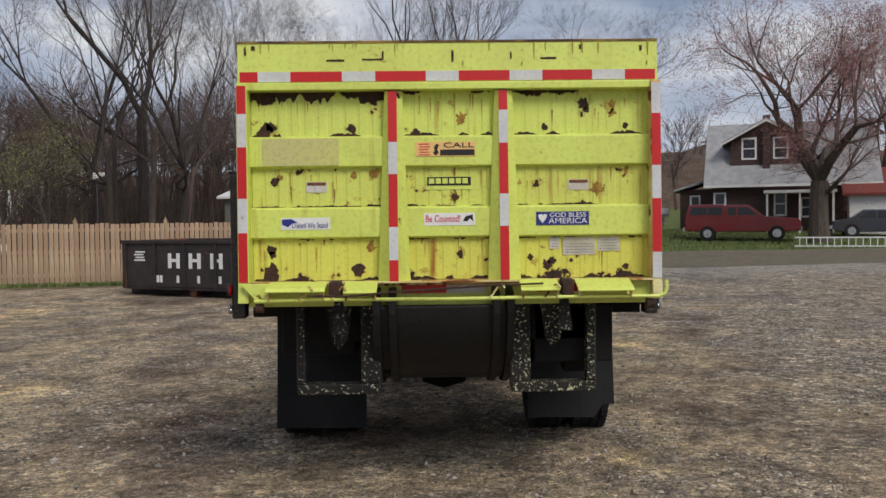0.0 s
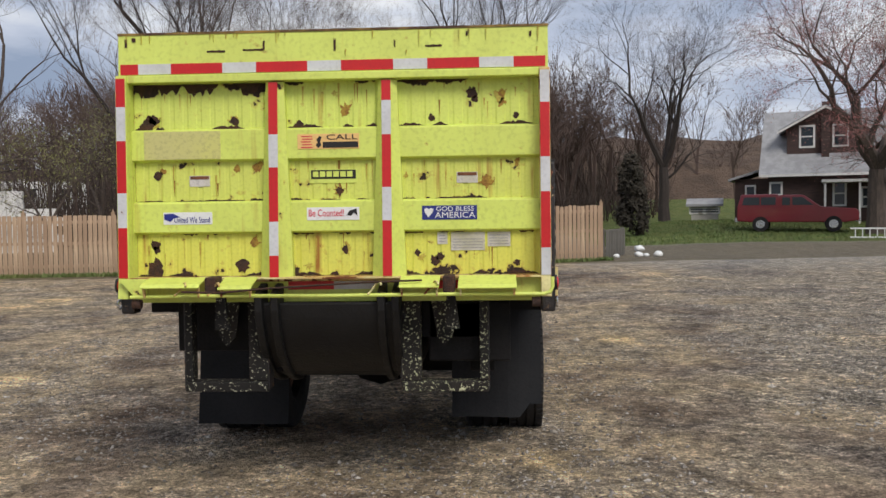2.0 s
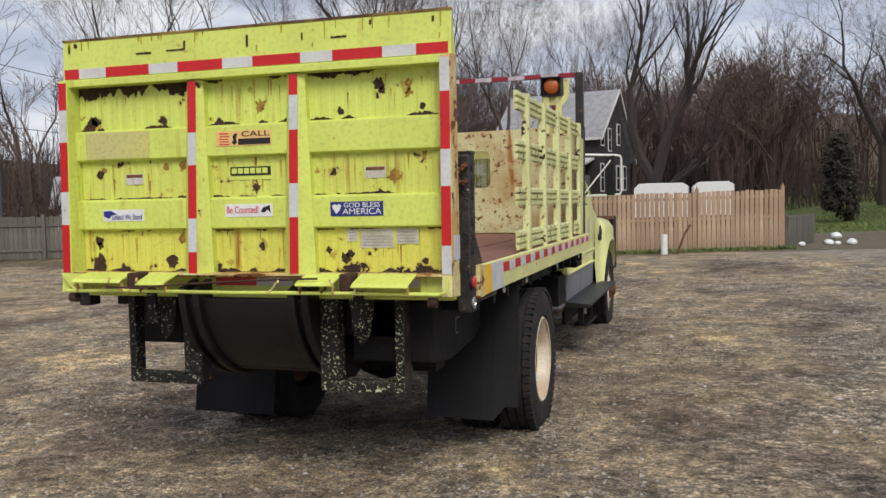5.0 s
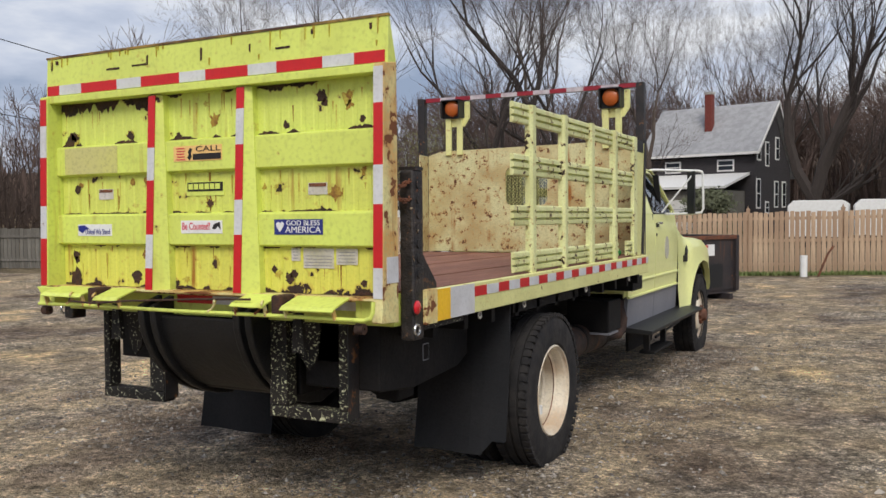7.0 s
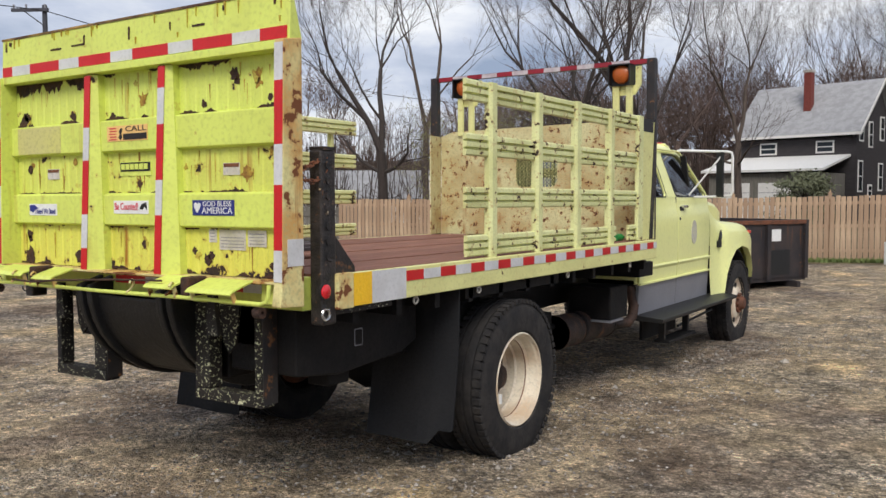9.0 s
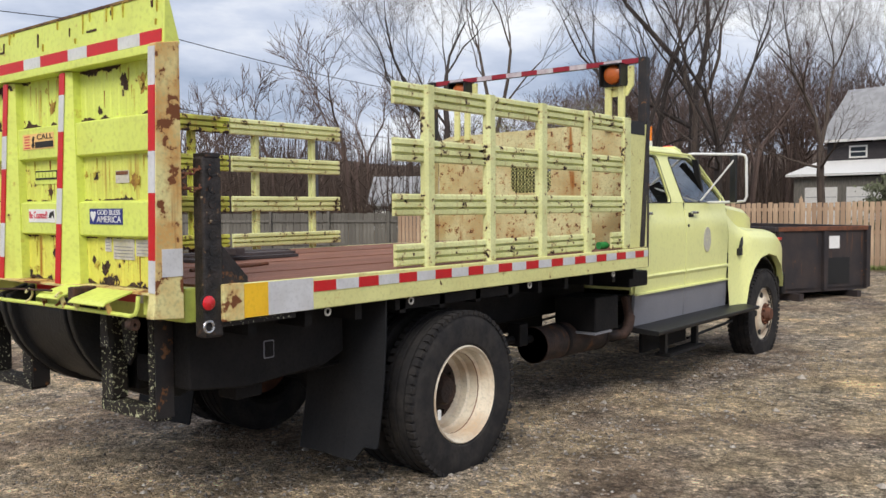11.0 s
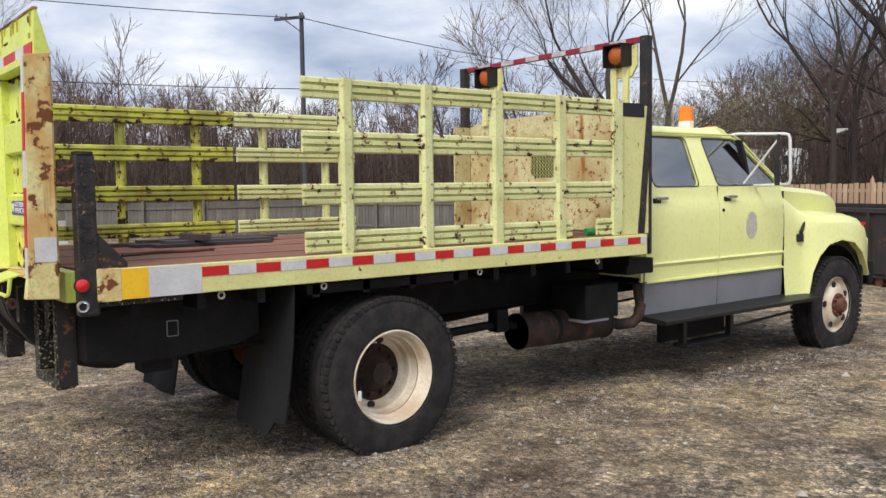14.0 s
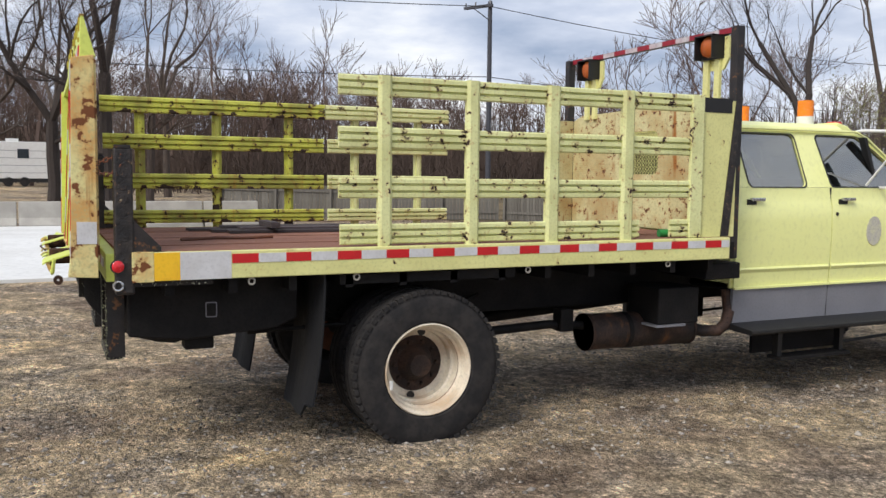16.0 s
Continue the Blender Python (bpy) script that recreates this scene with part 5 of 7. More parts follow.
W_REAR = rounded(10.06, 10.70, 1.665, 2.115, 0.05, -0.045)
W_FRONT = [(11.06, 1.67), (11.70, 1.67), (11.985, 1.68), (11.995, 1.70), (11.50, 2.075), (11.43, 2.11), (11.38, 2.115), (10.97, 2.115), (10.94, 2.105), (10.925, 2.08), (11.0, 1.70), (11.02, 1.675)]
for sx in (1, -1):
    lower = [1.66, 1.60, 1.53, 1.50, 1.38, 1.25, 1.1, 1.0, 0.955, 0.94, 0.83]
    rear = part("rear_door", cab_sheet(YB + 0.02, YD - 0.006, lower[::-1], sx), M_cab, cab, "lime-yellow rear door with grey foot", smooth=True)
    front = part("front_door", cab_sheet(YD + 0.006, YC, lower[::-1], sx), M_cab, cab, "lime-yellow front door with a round grey seal", smooth=True)
    for door, ya, yb in ((rear, YB + 0.02, YD - 0.006), (front, YD + 0.006, YC + 0.02)):
        part("grey_panel", cab_sheet(ya, yb, [0.53, 0.66, 0.815], sx), M_grey, door, "grey painted lower panel")
        part("grey_lip", box(CX + sx * 0.955, CX + sx * 0.985, ya, yb, 0.812, 0.83), M_cab, door)
        part("crease", prism([(CX + sx * 0.972, 0.945), (CX + sx * 0.990, 0.975), (CX + sx * 0.984, 0.99), (CX + sx * 0.96, 0.99)], "y", ya, yb - 0.01), M_cab, door)
        hy = ya + (0.10 if door is front else 0.13)
        part("handle", box(CX + sx * 0.975, CX + sx * 1.006, hy, hy + 0.15, 1.545, 1.572), M_chrome, door, "chrome door handle", 0.006)
        part("handle_cup", box(CX + sx * 0.962, CX + sx * 0.978, hy - 0.02, hy + 0.08, 1.515, 1.56), M_dark, door, bevel=0.004)
    part("door_lock", tube([(CX + sx * 0.97, YD + 0.06, 1.43), (CX + sx * 0.985, YD + 0.06, 1.43)], 0.016, n=10), M_dark, front)
    part("door_gap", box(CX + sx * 0.93, CX + sx * 0.952, YD - 0.008, YD + 0.008, 0.54, 1.66), M_dark, cab)
    part("door_gap", box(CX + sx * 0.93, CX + sx * 0.950, YC - 0.004, YC + 0.02, 0.83, 1.60), M_dark, cab)
    if sx > 0:
        part("door_seal", prism([(11.50 + 0.095 * math.cos(a), 1.275 + 0.13 * math.sin(a)) for a in np.linspace(0, 6.283, 25)[:-1]], "x", CX + 0.984, CX + 0.9885), M_seal, front, "faded grey oval seal")
    uo = [(YB + 0.02, 1.662), (YC + 0.06, 1.662), (12.03, 1.72), (11.50, 2.135), (11.40, 2.16), (YB + 0.02, 2.16)]
    up = part("window_surround", upper_sheet(uo, (W_REAR, W_FRONT), sx), M_cab, cab)
    for lp in (W_REAR, W_FRONT):
        part("window_rubber", ring_sheet(lp, 0.045, sx, 0.004, 0.012), M_dark, up)
        bm = bmesh.new()
        bm.faces.new([bm.verts.new((CX + sx * (side_x(z) - 0.012), y, z)) for y, z in lp])
        geo = bmesh.ops.extrude_face_region(bm, geom=bm.faces[:])
        bmesh.ops.translate(bm, vec=(-sx * 0.004, 0, 0), verts=[v for v in geo["geom"] if isinstance(v, bmesh.types.BMVert)])
        part("side_window", bm, M_glass, up, "tinted side window")
    part("vent_bar", prism([(11.60, 1.67), (11.64, 1.67), (11.46, 2.11), (11.42, 2.11)], "x", CX + sx * 0.86 - 0.02, CX + sx * 0.90), M_dark, up)
    part("drip_rail", tube([(CX + sx * 0.815, YB + 0.02, 2.16), (CX + sx * 0.815, 11.42, 2.16), (CX + sx * 0.83, 11.55, 2.10), (CX + sx * 0.93, 12.06, 1.70)], 0.012, n=6), M_cab, cab, smooth=True)
    # fender: sections from the hood's side over the wheel
    bm = bmesh.new()
    rows = []
    for y, top, xo, bot in ((12.09, 1.585, 0.985, 0.50), (12.2, 1.54, 0.992, 0.50), (12.35, 1.45, 1.01, 0.50), (12.46, 1.40, 1.04, 0.50), (12.50, 1.385, 1.06, 0.74), (12.60, 1.37, 1.075, 0.90),
                            (12.78, 1.365, 1.085, 1.02), (13.03, 1.36, 1.09, 1.06), (13.30, 1.345, 1.09, 1.02), (13.50, 1.31, 1.08, 0.90), (13.64, 1.26, 1.065, 0.72), (13.72, 1.20, 1.035, 0.62), (13.82, 1.08, 1.0, 0.62)):
        h = top - bot
        rows.append([bm.verts.new((CX + sx * x, y, z)) for x, z in ((0.50, top + 0.02), (0.70, top + 0.012), (xo - 0.14, top - 0.008), (xo - 0.06, top - 0.035), (xo - 0.015, top - 0.10), (xo, top - 0.2 * h - 0.06), (xo, bot + 0.25 * h), (xo + 0.018, bot + 0.035), (xo + 0.02, bot), (xo - 0.05, bot))])
    for a, b in zip(rows, rows[1:]):
        for k in range(9):
            bm.faces.new((a[k], a[k + 1], b[k + 1], b[k]))
    bmesh.ops.recalc_face_normals(bm, faces=bm.faces[:])
    part("fender", bm, M_cab, cab, "bulging lime-yellow front fender", smooth=True)
    part("fender_face", prism([(CX + sx * 0.50, 0.62), (CX + sx * 0.99, 0.62), (CX + sx * 0.99, 1.03), (CX + sx * 0.9, 1.12), (CX + sx * 0.50, 1.15)], "y", 13.80, 13.84), M_cab, cab)
    part("fender_flap", box(CX + sx * 0.80, CX + sx * 1.03, 13.62, 13.66, 0.50, 0.75), M_dark, cab)
    part("inner_arch", prism([(13.03 + 0.66 * math.cos(a), 0.365 + 0.66 * math.sin(a)) for a in np.linspace(0.15, 2.99, 14)] + [(13.03 + 0.64 * math.cos(a), 0.365 + 0.64 * math.sin(a)) for a in np.linspace(2.99, 0.15, 14)], "x", CX + sx * 0.45, CX + sx * 1.02), M_dark, cab)
    part("hood_latch", tube([(CX + sx * 1.02, 12.33, 1.10), (CX + sx * 1.035, 12.33, 1.18), (CX + sx * 1.03, 12.36, 1.20), (CX + sx * 0.99, 12.46, 1.30)], 0.02, n=8), M_dark, cab, "black rubber hood latch", smooth=True)
    part("latch_foot", box(CX + sx * 1.0, CX + sx * 1.045, 12.29, 12.37, 1.07, 1.15), M_dark, cab, bevel=0.008)
    part("side_marker", box(CX + sx * 1.035, CX + sx * 1.06, 13.55, 13.64, 1.20, 1.235), M_redlens, cab)
    # running board and step
    board = part("running_board", prism([(CX + sx * 0.93, 0.475), (CX + sx * 1.20, 0.465), (CX + sx * 1.215, 0.48), (CX + sx * 1.215, 0.505), (CX + sx * 0.93, 0.53)], "y", YB, 12.44), M_dark, truck, "dark running board", 0.004)
    for y in (10.30, 11.02):
        part("step_hanger", box(CX + sx * 1.02, CX + sx * 1.08, y, y + 0.05, 0.24, 0.47), M_dark, board)
    part("lower_step", box(CX + sx * 0.98, CX + sx * 1.14, 10.28, 11.10, 0.215, 0.245), M_black, board, bevel=0.004)
    part("step_back", box(CX + sx * 0.86, CX + sx * 0.89, 10.2, 11.2, 0.24, 0.50), M_black, board)
    part("step_rod", tube([(CX + sx * 0.95, 11.1, 0.28), (CX + sx * 0.95, 12.3, 0.33)], 0.015), M_dark, board)
    # mirror on white tubes
    mx = CX + sx * 1.395
    frame_m = part("mirror_frame", tube([(CX + sx * 0.80, 11.44, 2.165), (CX + sx * 0.84, 11.46, 2.172), (mx - sx * 0.05, 11.47, 2.145), (mx - sx * 0.012, 11.473, 2.135), (mx, 11.478, 2.10), (mx, 11.50, 1.72), (mx - sx * 0.02, 11.50, 1.675), (mx - sx * 0.10, 11.51, 1.665), (CX + sx * 0.94, 11.60, 1.66)], 0.014), M_white, cab, "white tubular mirror bracket", smooth=True)
    part("mirror_stay", tube([(mx - sx * 0.10, 11.475, 2.12), (CX + sx * 0.945, 11.42, 1.68)], 0.010), M_white, frame_m)
    part("mirror_head", box(-0.07, 0.07, -0.009, 0.009, 1.66, 2.14, turn=Matrix.Translation((mx - sx * 0.13, 11.48, 0)) @ Matrix.Rotation(radians(134 if sx > 0 else 46), 4, "Z")), M_dark, frame_m)
# hood, windshield, front
bm = bmesh.new()
rows = []
for y, z, w in ((12.06, 1.67, 0.90), (12.2, 1.665, 0.86), (12.45, 1.655, 0.80), (12.8, 1.64, 0.72), (13.2, 1.62, 0.66), (13.6, 1.585, 0.62), (13.80, 1.53, 0.60), (13.88, 1.44, 0.58), (13.9, 1.0, 0.58)):
    rows.append([bm.verts.new((CX + w * a, y, z + d)) for a, d in ((-1.0, -0.30), (-1.0, -0.06), (-0.93, -0.012), (-0.8, 0.0), (-0.3, 0.012), (0.3, 0.012), (0.8, 0.0), (0.93, -0.012), (1.0, -0.06), (1.0, -0.30))])
for a, b in zip(rows, rows[1:]):
    for k in range(9):
        bm.faces.new((a[k], a[k + 1], b[k + 1], b[k]))
bmesh.ops.recalc_face_normals(bm, faces=bm.faces[:])
part("hood", bm, M_cab, cab, "lime-yellow sloping hood", smooth=True)
part("front_bumper", box(CX - 1.0, CX + 1.0, 13.86, 13.98, 0.50, 0.78), M_black, truck, bevel=0.02)
bm = bmesh.new()
vs = [bm.verts.new((CX + x, y, z)) for x, y, z in ((-0.90, 12.08, 1.67), (0.90, 12.08, 1.67), (0.74, 11.48, 2.16), (-0.74, 11.48, 2.16))]
bm.faces.new(vs)
geo = bmesh.ops.extrude_face_region(bm, geom=bm.faces[:])
bmesh.ops.translate(bm, vec=(0, -0.005, -0.003), verts=[v for v in geo["geom"] if isinstance(v, bmesh.types.BMVert)])
part("windshield", bm, M_glass, cab)
part("wiper", tube([(CX + 0.5, 12.06, 1.70), (CX + 0.3, 11.85, 1.86)], 0.008), M_dark, cab)
for x, y, z in ((0.52, 11.22, 2.24), (-0.30, 11.22, 2.24)):
    part("beacon_base", tube([(x, y, z - 0.02), (x, y, z + 0.075)], 0.075, n=20), M_white, cab, smooth=True)
    part("beacon", tube([(x, y, z + 0.072), (x, y, z + 0.08), (x, y, z + 0.20), (x, y, z + 0.222)], 0.072, n=20), M_amber, cab, "amber beacon on white base", smooth=True)
for x in (-0.55, -0.2, 0.11, 0.4, 0.72):
    part("clearance_light", box(x - 0.05, x + 0.05, 11.32, 11.42, 2.215, 2.262), M_redlens, cab, bevel=0.012)

# ---- loose things on the bed ----
for k, (x, y0, y1, z) in enumerate(((-0.62, 5.75, 7.0, 1.276), (-0.42, 5.9, 6.95, 1.276), (-0.24, 6.0, 6.9, 1.278), (-0.56, 6.0, 7.1, 1.296), (-0.33, 6.1, 6.95, 1.296))):
    p = part("plank", box(x, x + 0.16, y0, y1, z, z + 0.02), M_plank, None)
    tagged(p, "dark weathered plank lying on the rusted bed", "plank", "planks on the bed")
p = part("batten", box(-0.45, -0.02, 6.30, 6.37, 1.318, 1.36), M_plank, None)
tagged(p, "dark batten across a pile of planks", "batten")
p = part("stick", tube([(0.55, 5.55, 1.282), (0.45, 5.8, 1.284), (0.5, 6.0, 1.282), (0.42, 6.2, 1.284)], 0.012), M_rust, None, smooth=True)
tagged(p, "rusty bent rod lying on the bed", "rod")
p = part("bottle", lathe([(0, 0.0), (0, 0.03), (0.09, 0.03), (0.11, 0.015), (0.13, 0.013), (0.13, 0.0)], (0, 0, 0), 18), M_green, None, smooth=True)
p.data.transform(Matrix.Translation((1.19, 9.02, 1.306)) @ Matrix.Rotation(radians(80), 4, "Z"))
tagged(p, "green plastic bottle lying on the bed", "bottle")

# ---- roll-off container ----
dump = thing("roll_off_container", (-4.1, 22.6, gh(-4, 22)), "black steel roll-off container with rust and white marks", "container")
DM = Matrix.Translation((-0.70, 19.1, -0.19)) @ Matrix.Rotation(radians(-26.5), 4, "Z")
def dpart(name, bm, m, parent=dump, label="", bevel=0.0):
    bm.transform(DM)
    return part(name, bm, m, parent, label, bevel)
L_, W_, H_ = 8.1, 2.4, 1.32
dpart("floor_plate", box(-L_, 0, 0, W_, 0.16, 0.24), M_dump)
for y0 in (0.0, W_ - 0.05):
    dpart("side_wall", box(-L_, 0, y0, y0 + 0.05, 0.2, H_), M_dump)
for k in range(2):
    dpart("end_wall", box(-0.05 if k else -L_, 0 if k else -L_ + 0.05, 0.05, W_ - 0.05, 0.2, H_), M_dump)
for y0 in (-0.05, W_ - 0.03):
    dpart("top_rim", box(-L_ - 0.04, 0.04, y0, y0 + 0.08, H_, H_ + 0.09), M_dump, bevel=0.01)
for x0 in (-L_ - 0.04, -0.04):
    dpart("top_rim", box(x0, x0 + 0.08, 0.03, W_ - 0.03, H_ + 0.002, H_ + 0.088), M_rust, bevel=0.01)
for k in range(3):
    dpart("end_stile", box(0.0, 0.07, 0.02 + k * 1.14, 0.12 + k * 1.14, 0.2, H_), M_dump)
dpart("end_sign", box(0.004, 0.012, 1.35, 1.62, 0.98, 1.22), M_sticker)
dpart("end_hole", box(0.004, 0.012, 1.3, 1.9, 0.3, 0.8), M_dark)
for x in (-0.9, -5.8):
    for y in (0.05, W_ - 0.25):
        dpart("roller", tube([(x, y, 0.09), (x, y + 0.2, 0.09)], 0.1, n=14), M_rust)
for y in (0.4, 1.9):
    dpart("skid", box(-L_ - 0.1, 0.2, y, y + 0.1, 0.0, 0.16), M_dump)
for x in (-6.55, -5.88, -5.20, -4.55):
    dpart("white_mark", box(x, x + 0.11, -0.008, 0.0, 0.70, 1.08), M_sticker)
    dpart("white_mark", box(x + 0.27, x + 0.38, -0.008, 0.0, 0.70, 1.08), M_sticker)
    dpart("white_mark", box(x + 0.112, x + 0.268, -0.008, 0.0, 0.86, 0.94), M_sticker)
for x in (-7.05, -6.94, -6.83, -6.28, -5.62, -4.95, -4.30):
    dpart("white_mark", box(x, x + 0.085, -0.006, 0.0, 0.34, 0.52), M_sticker)
for k in range(4):
    dpart("white_mark", box(-7.68 + 0.04 * (k % 2), -7.32 - 0.03 * (k % 3), -0.006, 0.0, 0.88 + 0.07 * k, 0.92 + 0.07 * k), M_sticker)
for k in range(9):
    dpart("side_stile", box(-8.0 + 0.98 * k, -7.93 + 0.98 * k, -0.05, -0.002, 0.2, H_), M_dump)


# ---- fences ----
def fence(name, a, b, height, board_w, gap, m, label, rails, posts=2.4, top_cap=False):
    a, b = Vector(a), Vector(b)
    d = b - a
    n = int(d.length / (board_w + gap))
    ang = math.atan2(d.y, d.x)
    f = thing(name, (a.x, a.y, gh(a.x, a.y)), label, "fence", kind="structure")
    bme = mesh_of(box(0, board_w, -0.022, 0, 0.03, height), "board")
    bme.materials.append(m)
    for k in range(n):
        p = a + d * (k / n)
        ob = new("board", bme)
        ob.parent = f
        ob.matrix_basis = Matrix.Translation((p.x - a.x, p.y - a.y, gh(p.x, p.y) - gh(a.x, a.y) + random.uniform(-0.02, 0.02))) @ Matrix.Rotation(ang + random.uniform(-0.02, 0.02), 4, "Z") @ Matrix.Rotation(random.uniform(-0.006, 0.006), 4, "Y")
    np_ = max(2, int(d.length / posts) + 1)
    for k in range(np_):
        p = a + d * (k / (np_ - 1))
        c = Matrix.Translation((p.x, p.y, gh(p.x, p.y))) @ Matrix.Rotation(ang, 4, "Z")
        bm = box(-0.05, 0.05, 0.045, 0.145, -0.2, height + 0.08)
        if top_cap:
            box(-0.06, 0.06, 0.035, 0.155, height + 0.08, height + 0.10, bm)
            prism([(-0.03, height + 0.10), (0.03, height + 0.10), (0.0, height + 0.2)], "y", 0.065, 0.125, bm)
        bm.transform(c)
        part("post", bm, m, f)
        if k:
            q = a + d * ((k - 1) / (np_ - 1))
            for z in rails:
                bm = bmesh.new()
                u = p - q
                nn = Vector((-u.y, u.x, 0)).normalized()
                vs = []
                for e in (q, p):
                    for o, dz in ((0.002, 0), (0.042, 0), (0.042, 0.09), (0.002, 0.09)):
                        vs.append(bm.verts.new((e.x + nn.x * o, e.y + nn.y * o, gh(e.x, e.y) + z + dz)))
                for fc in ((0, 1, 2, 3), (7, 6, 5, 4), (0, 4, 5, 1), (1, 5, 6, 2), (2, 6, 7, 3), (3, 7, 4, 0)):
                    bm.faces.new([vs[i] for i in fc])
                bmesh.ops.recalc_face_normals(bm, faces=bm.faces[:])
                part("rail", bm, m, f)
    return f


fence("board_fence", (-15.8, 25.4), (4.7, 29.7), 1.84, 0.118, 0.027, M_fence, "new pine board fence with gaps between the boards", (0.25, 0.95, 1.60), top_cap=True)
fence("grey_fence", (-16.0, 28.6), (-27.0, 23.2), 1.55, 0.14, 0.012, M_greyfence, "weathered grey board fence", (0.3, 1.2))
fence("grey_fence", (-27.4, 23.0), (-33.0, 12.0), 1.5, 0.14, 0.012, M_greyfence, "weathered grey board fence", (0.3, 1.2))
fence("pallet_fence", (4.9, 30.3), (5.9, 32.6), 0.95, 0.14, 0.06, M_greyfence, "low grey pallet fence", (0.2, 0.9))


# ---- trees ----
def grow(segs, p, d, length, r, depth, rng, up=0.12, spread=0.5, kids=3):
    """Adds tapered segments of a branch and its side branches."""
    n = 3 if depth > 0 else 2
    pts, rads = [p.copy()], [r]
    for i in range(n):
        d = (d + Vector((rng.gauss(0, 0.18), rng.gauss(0, 0.18), rng.gauss(up * 0.4, 0.10)))).normalized()
        p = p + d * (length / n)
        rr = r * (1 - 0.42 * (i + 1) / n)
        segs.append((pts[-1].copy(), p.copy(), rads[-1], rr))
        pts.append(p.copy())
        rads.append(rr)
    if depth == 0:
        return
    count = kids if depth > 1 else kids + 1
    for k in range(count):
        i = min(rng.choice((1, 2, 3, 3)) if k else 3, n)
        a = rng.uniform(0, 6.283)
        u = d.orthogonal().normalized()
        side = u * math.cos(a) + d.cross(u) * math.sin(a)
        nd = (d + side * rng.uniform(spread * (0.4 if k == 0 else 0.9), spread * (1.0 if k == 0 else 2.2)) + Vector((0, 0, up))).normalized()
        grow(segs, pts[i], nd, length * rng.uniform(0.56, 0.84), rads[i] * (rng.uniform(0.62, 0.8) if k == 0 else rng.uniform(0.36, 0.62)), depth - 1, rng, up, spread, kids)


def segs_mesh(name, segs, sides=5):
    verts, faces = [], []
    for a, b, r0, r1 in segs:
        d = (b - a).normalized()
        u = d.orthogonal().normalized()
        v = d.cross(u)
        n = sides if r0 > 0.03 else 3
        base = len(verts)
        for p, r in ((a, r0), (b, r1)):
            for k in range(n):
                t = 6.28319 * k / n
                verts.append(p + (u * math.cos(t) + v * math.sin(t)) * r)
        for k in range(n):
            faces.append((base + k, base + (k + 1) % n, base + n + (k + 1) % n, base + n + k))
    me = bpy.data.meshes.new(name)
    me.from_pydata(verts, [], faces)
    return me


def spikes(name, rows):
    """Thin tapering twigs, each from a place along a direction."""
    verts, faces = [], []
    for p, d, r in rows:
        u = d.orthogonal().normalized() * r
        v = d.normalized().cross(u)
        o = len(verts)
        verts += [p + u, p - u * 0.5 + v * 0.87, p - u * 0.5 - v * 0.87, p + d]
        faces += [(o, o + 1, o + 3), (o + 1, o + 2, o + 3), (o + 2, o, o + 3)]
    me = bpy.data.meshes.new(name)
    me.from_pydata(verts, [], faces)
    return me


def clumps(name, places, size, rng):
    verts, faces = [], []
    for p in places:
        base = len(verts)
        u = Vector((rng.gauss(0, 1), rng.gauss(0, 1), rng.gauss(0, 1))).normalized()
        v = u.orthogonal().normalized()
        s = size * rng.uniform(0.6, 1.4)
        verts += [p + u * s, p + v * s * 0.6, p - u * s, p - v * s * 0.6 + u.cross(v) * s * 0.3]
        faces.append((base, base + 1, base + 2, base + 3))
    me = bpy.data.meshes.new(name)
    me.from_pydata(verts, [], faces)
    return me


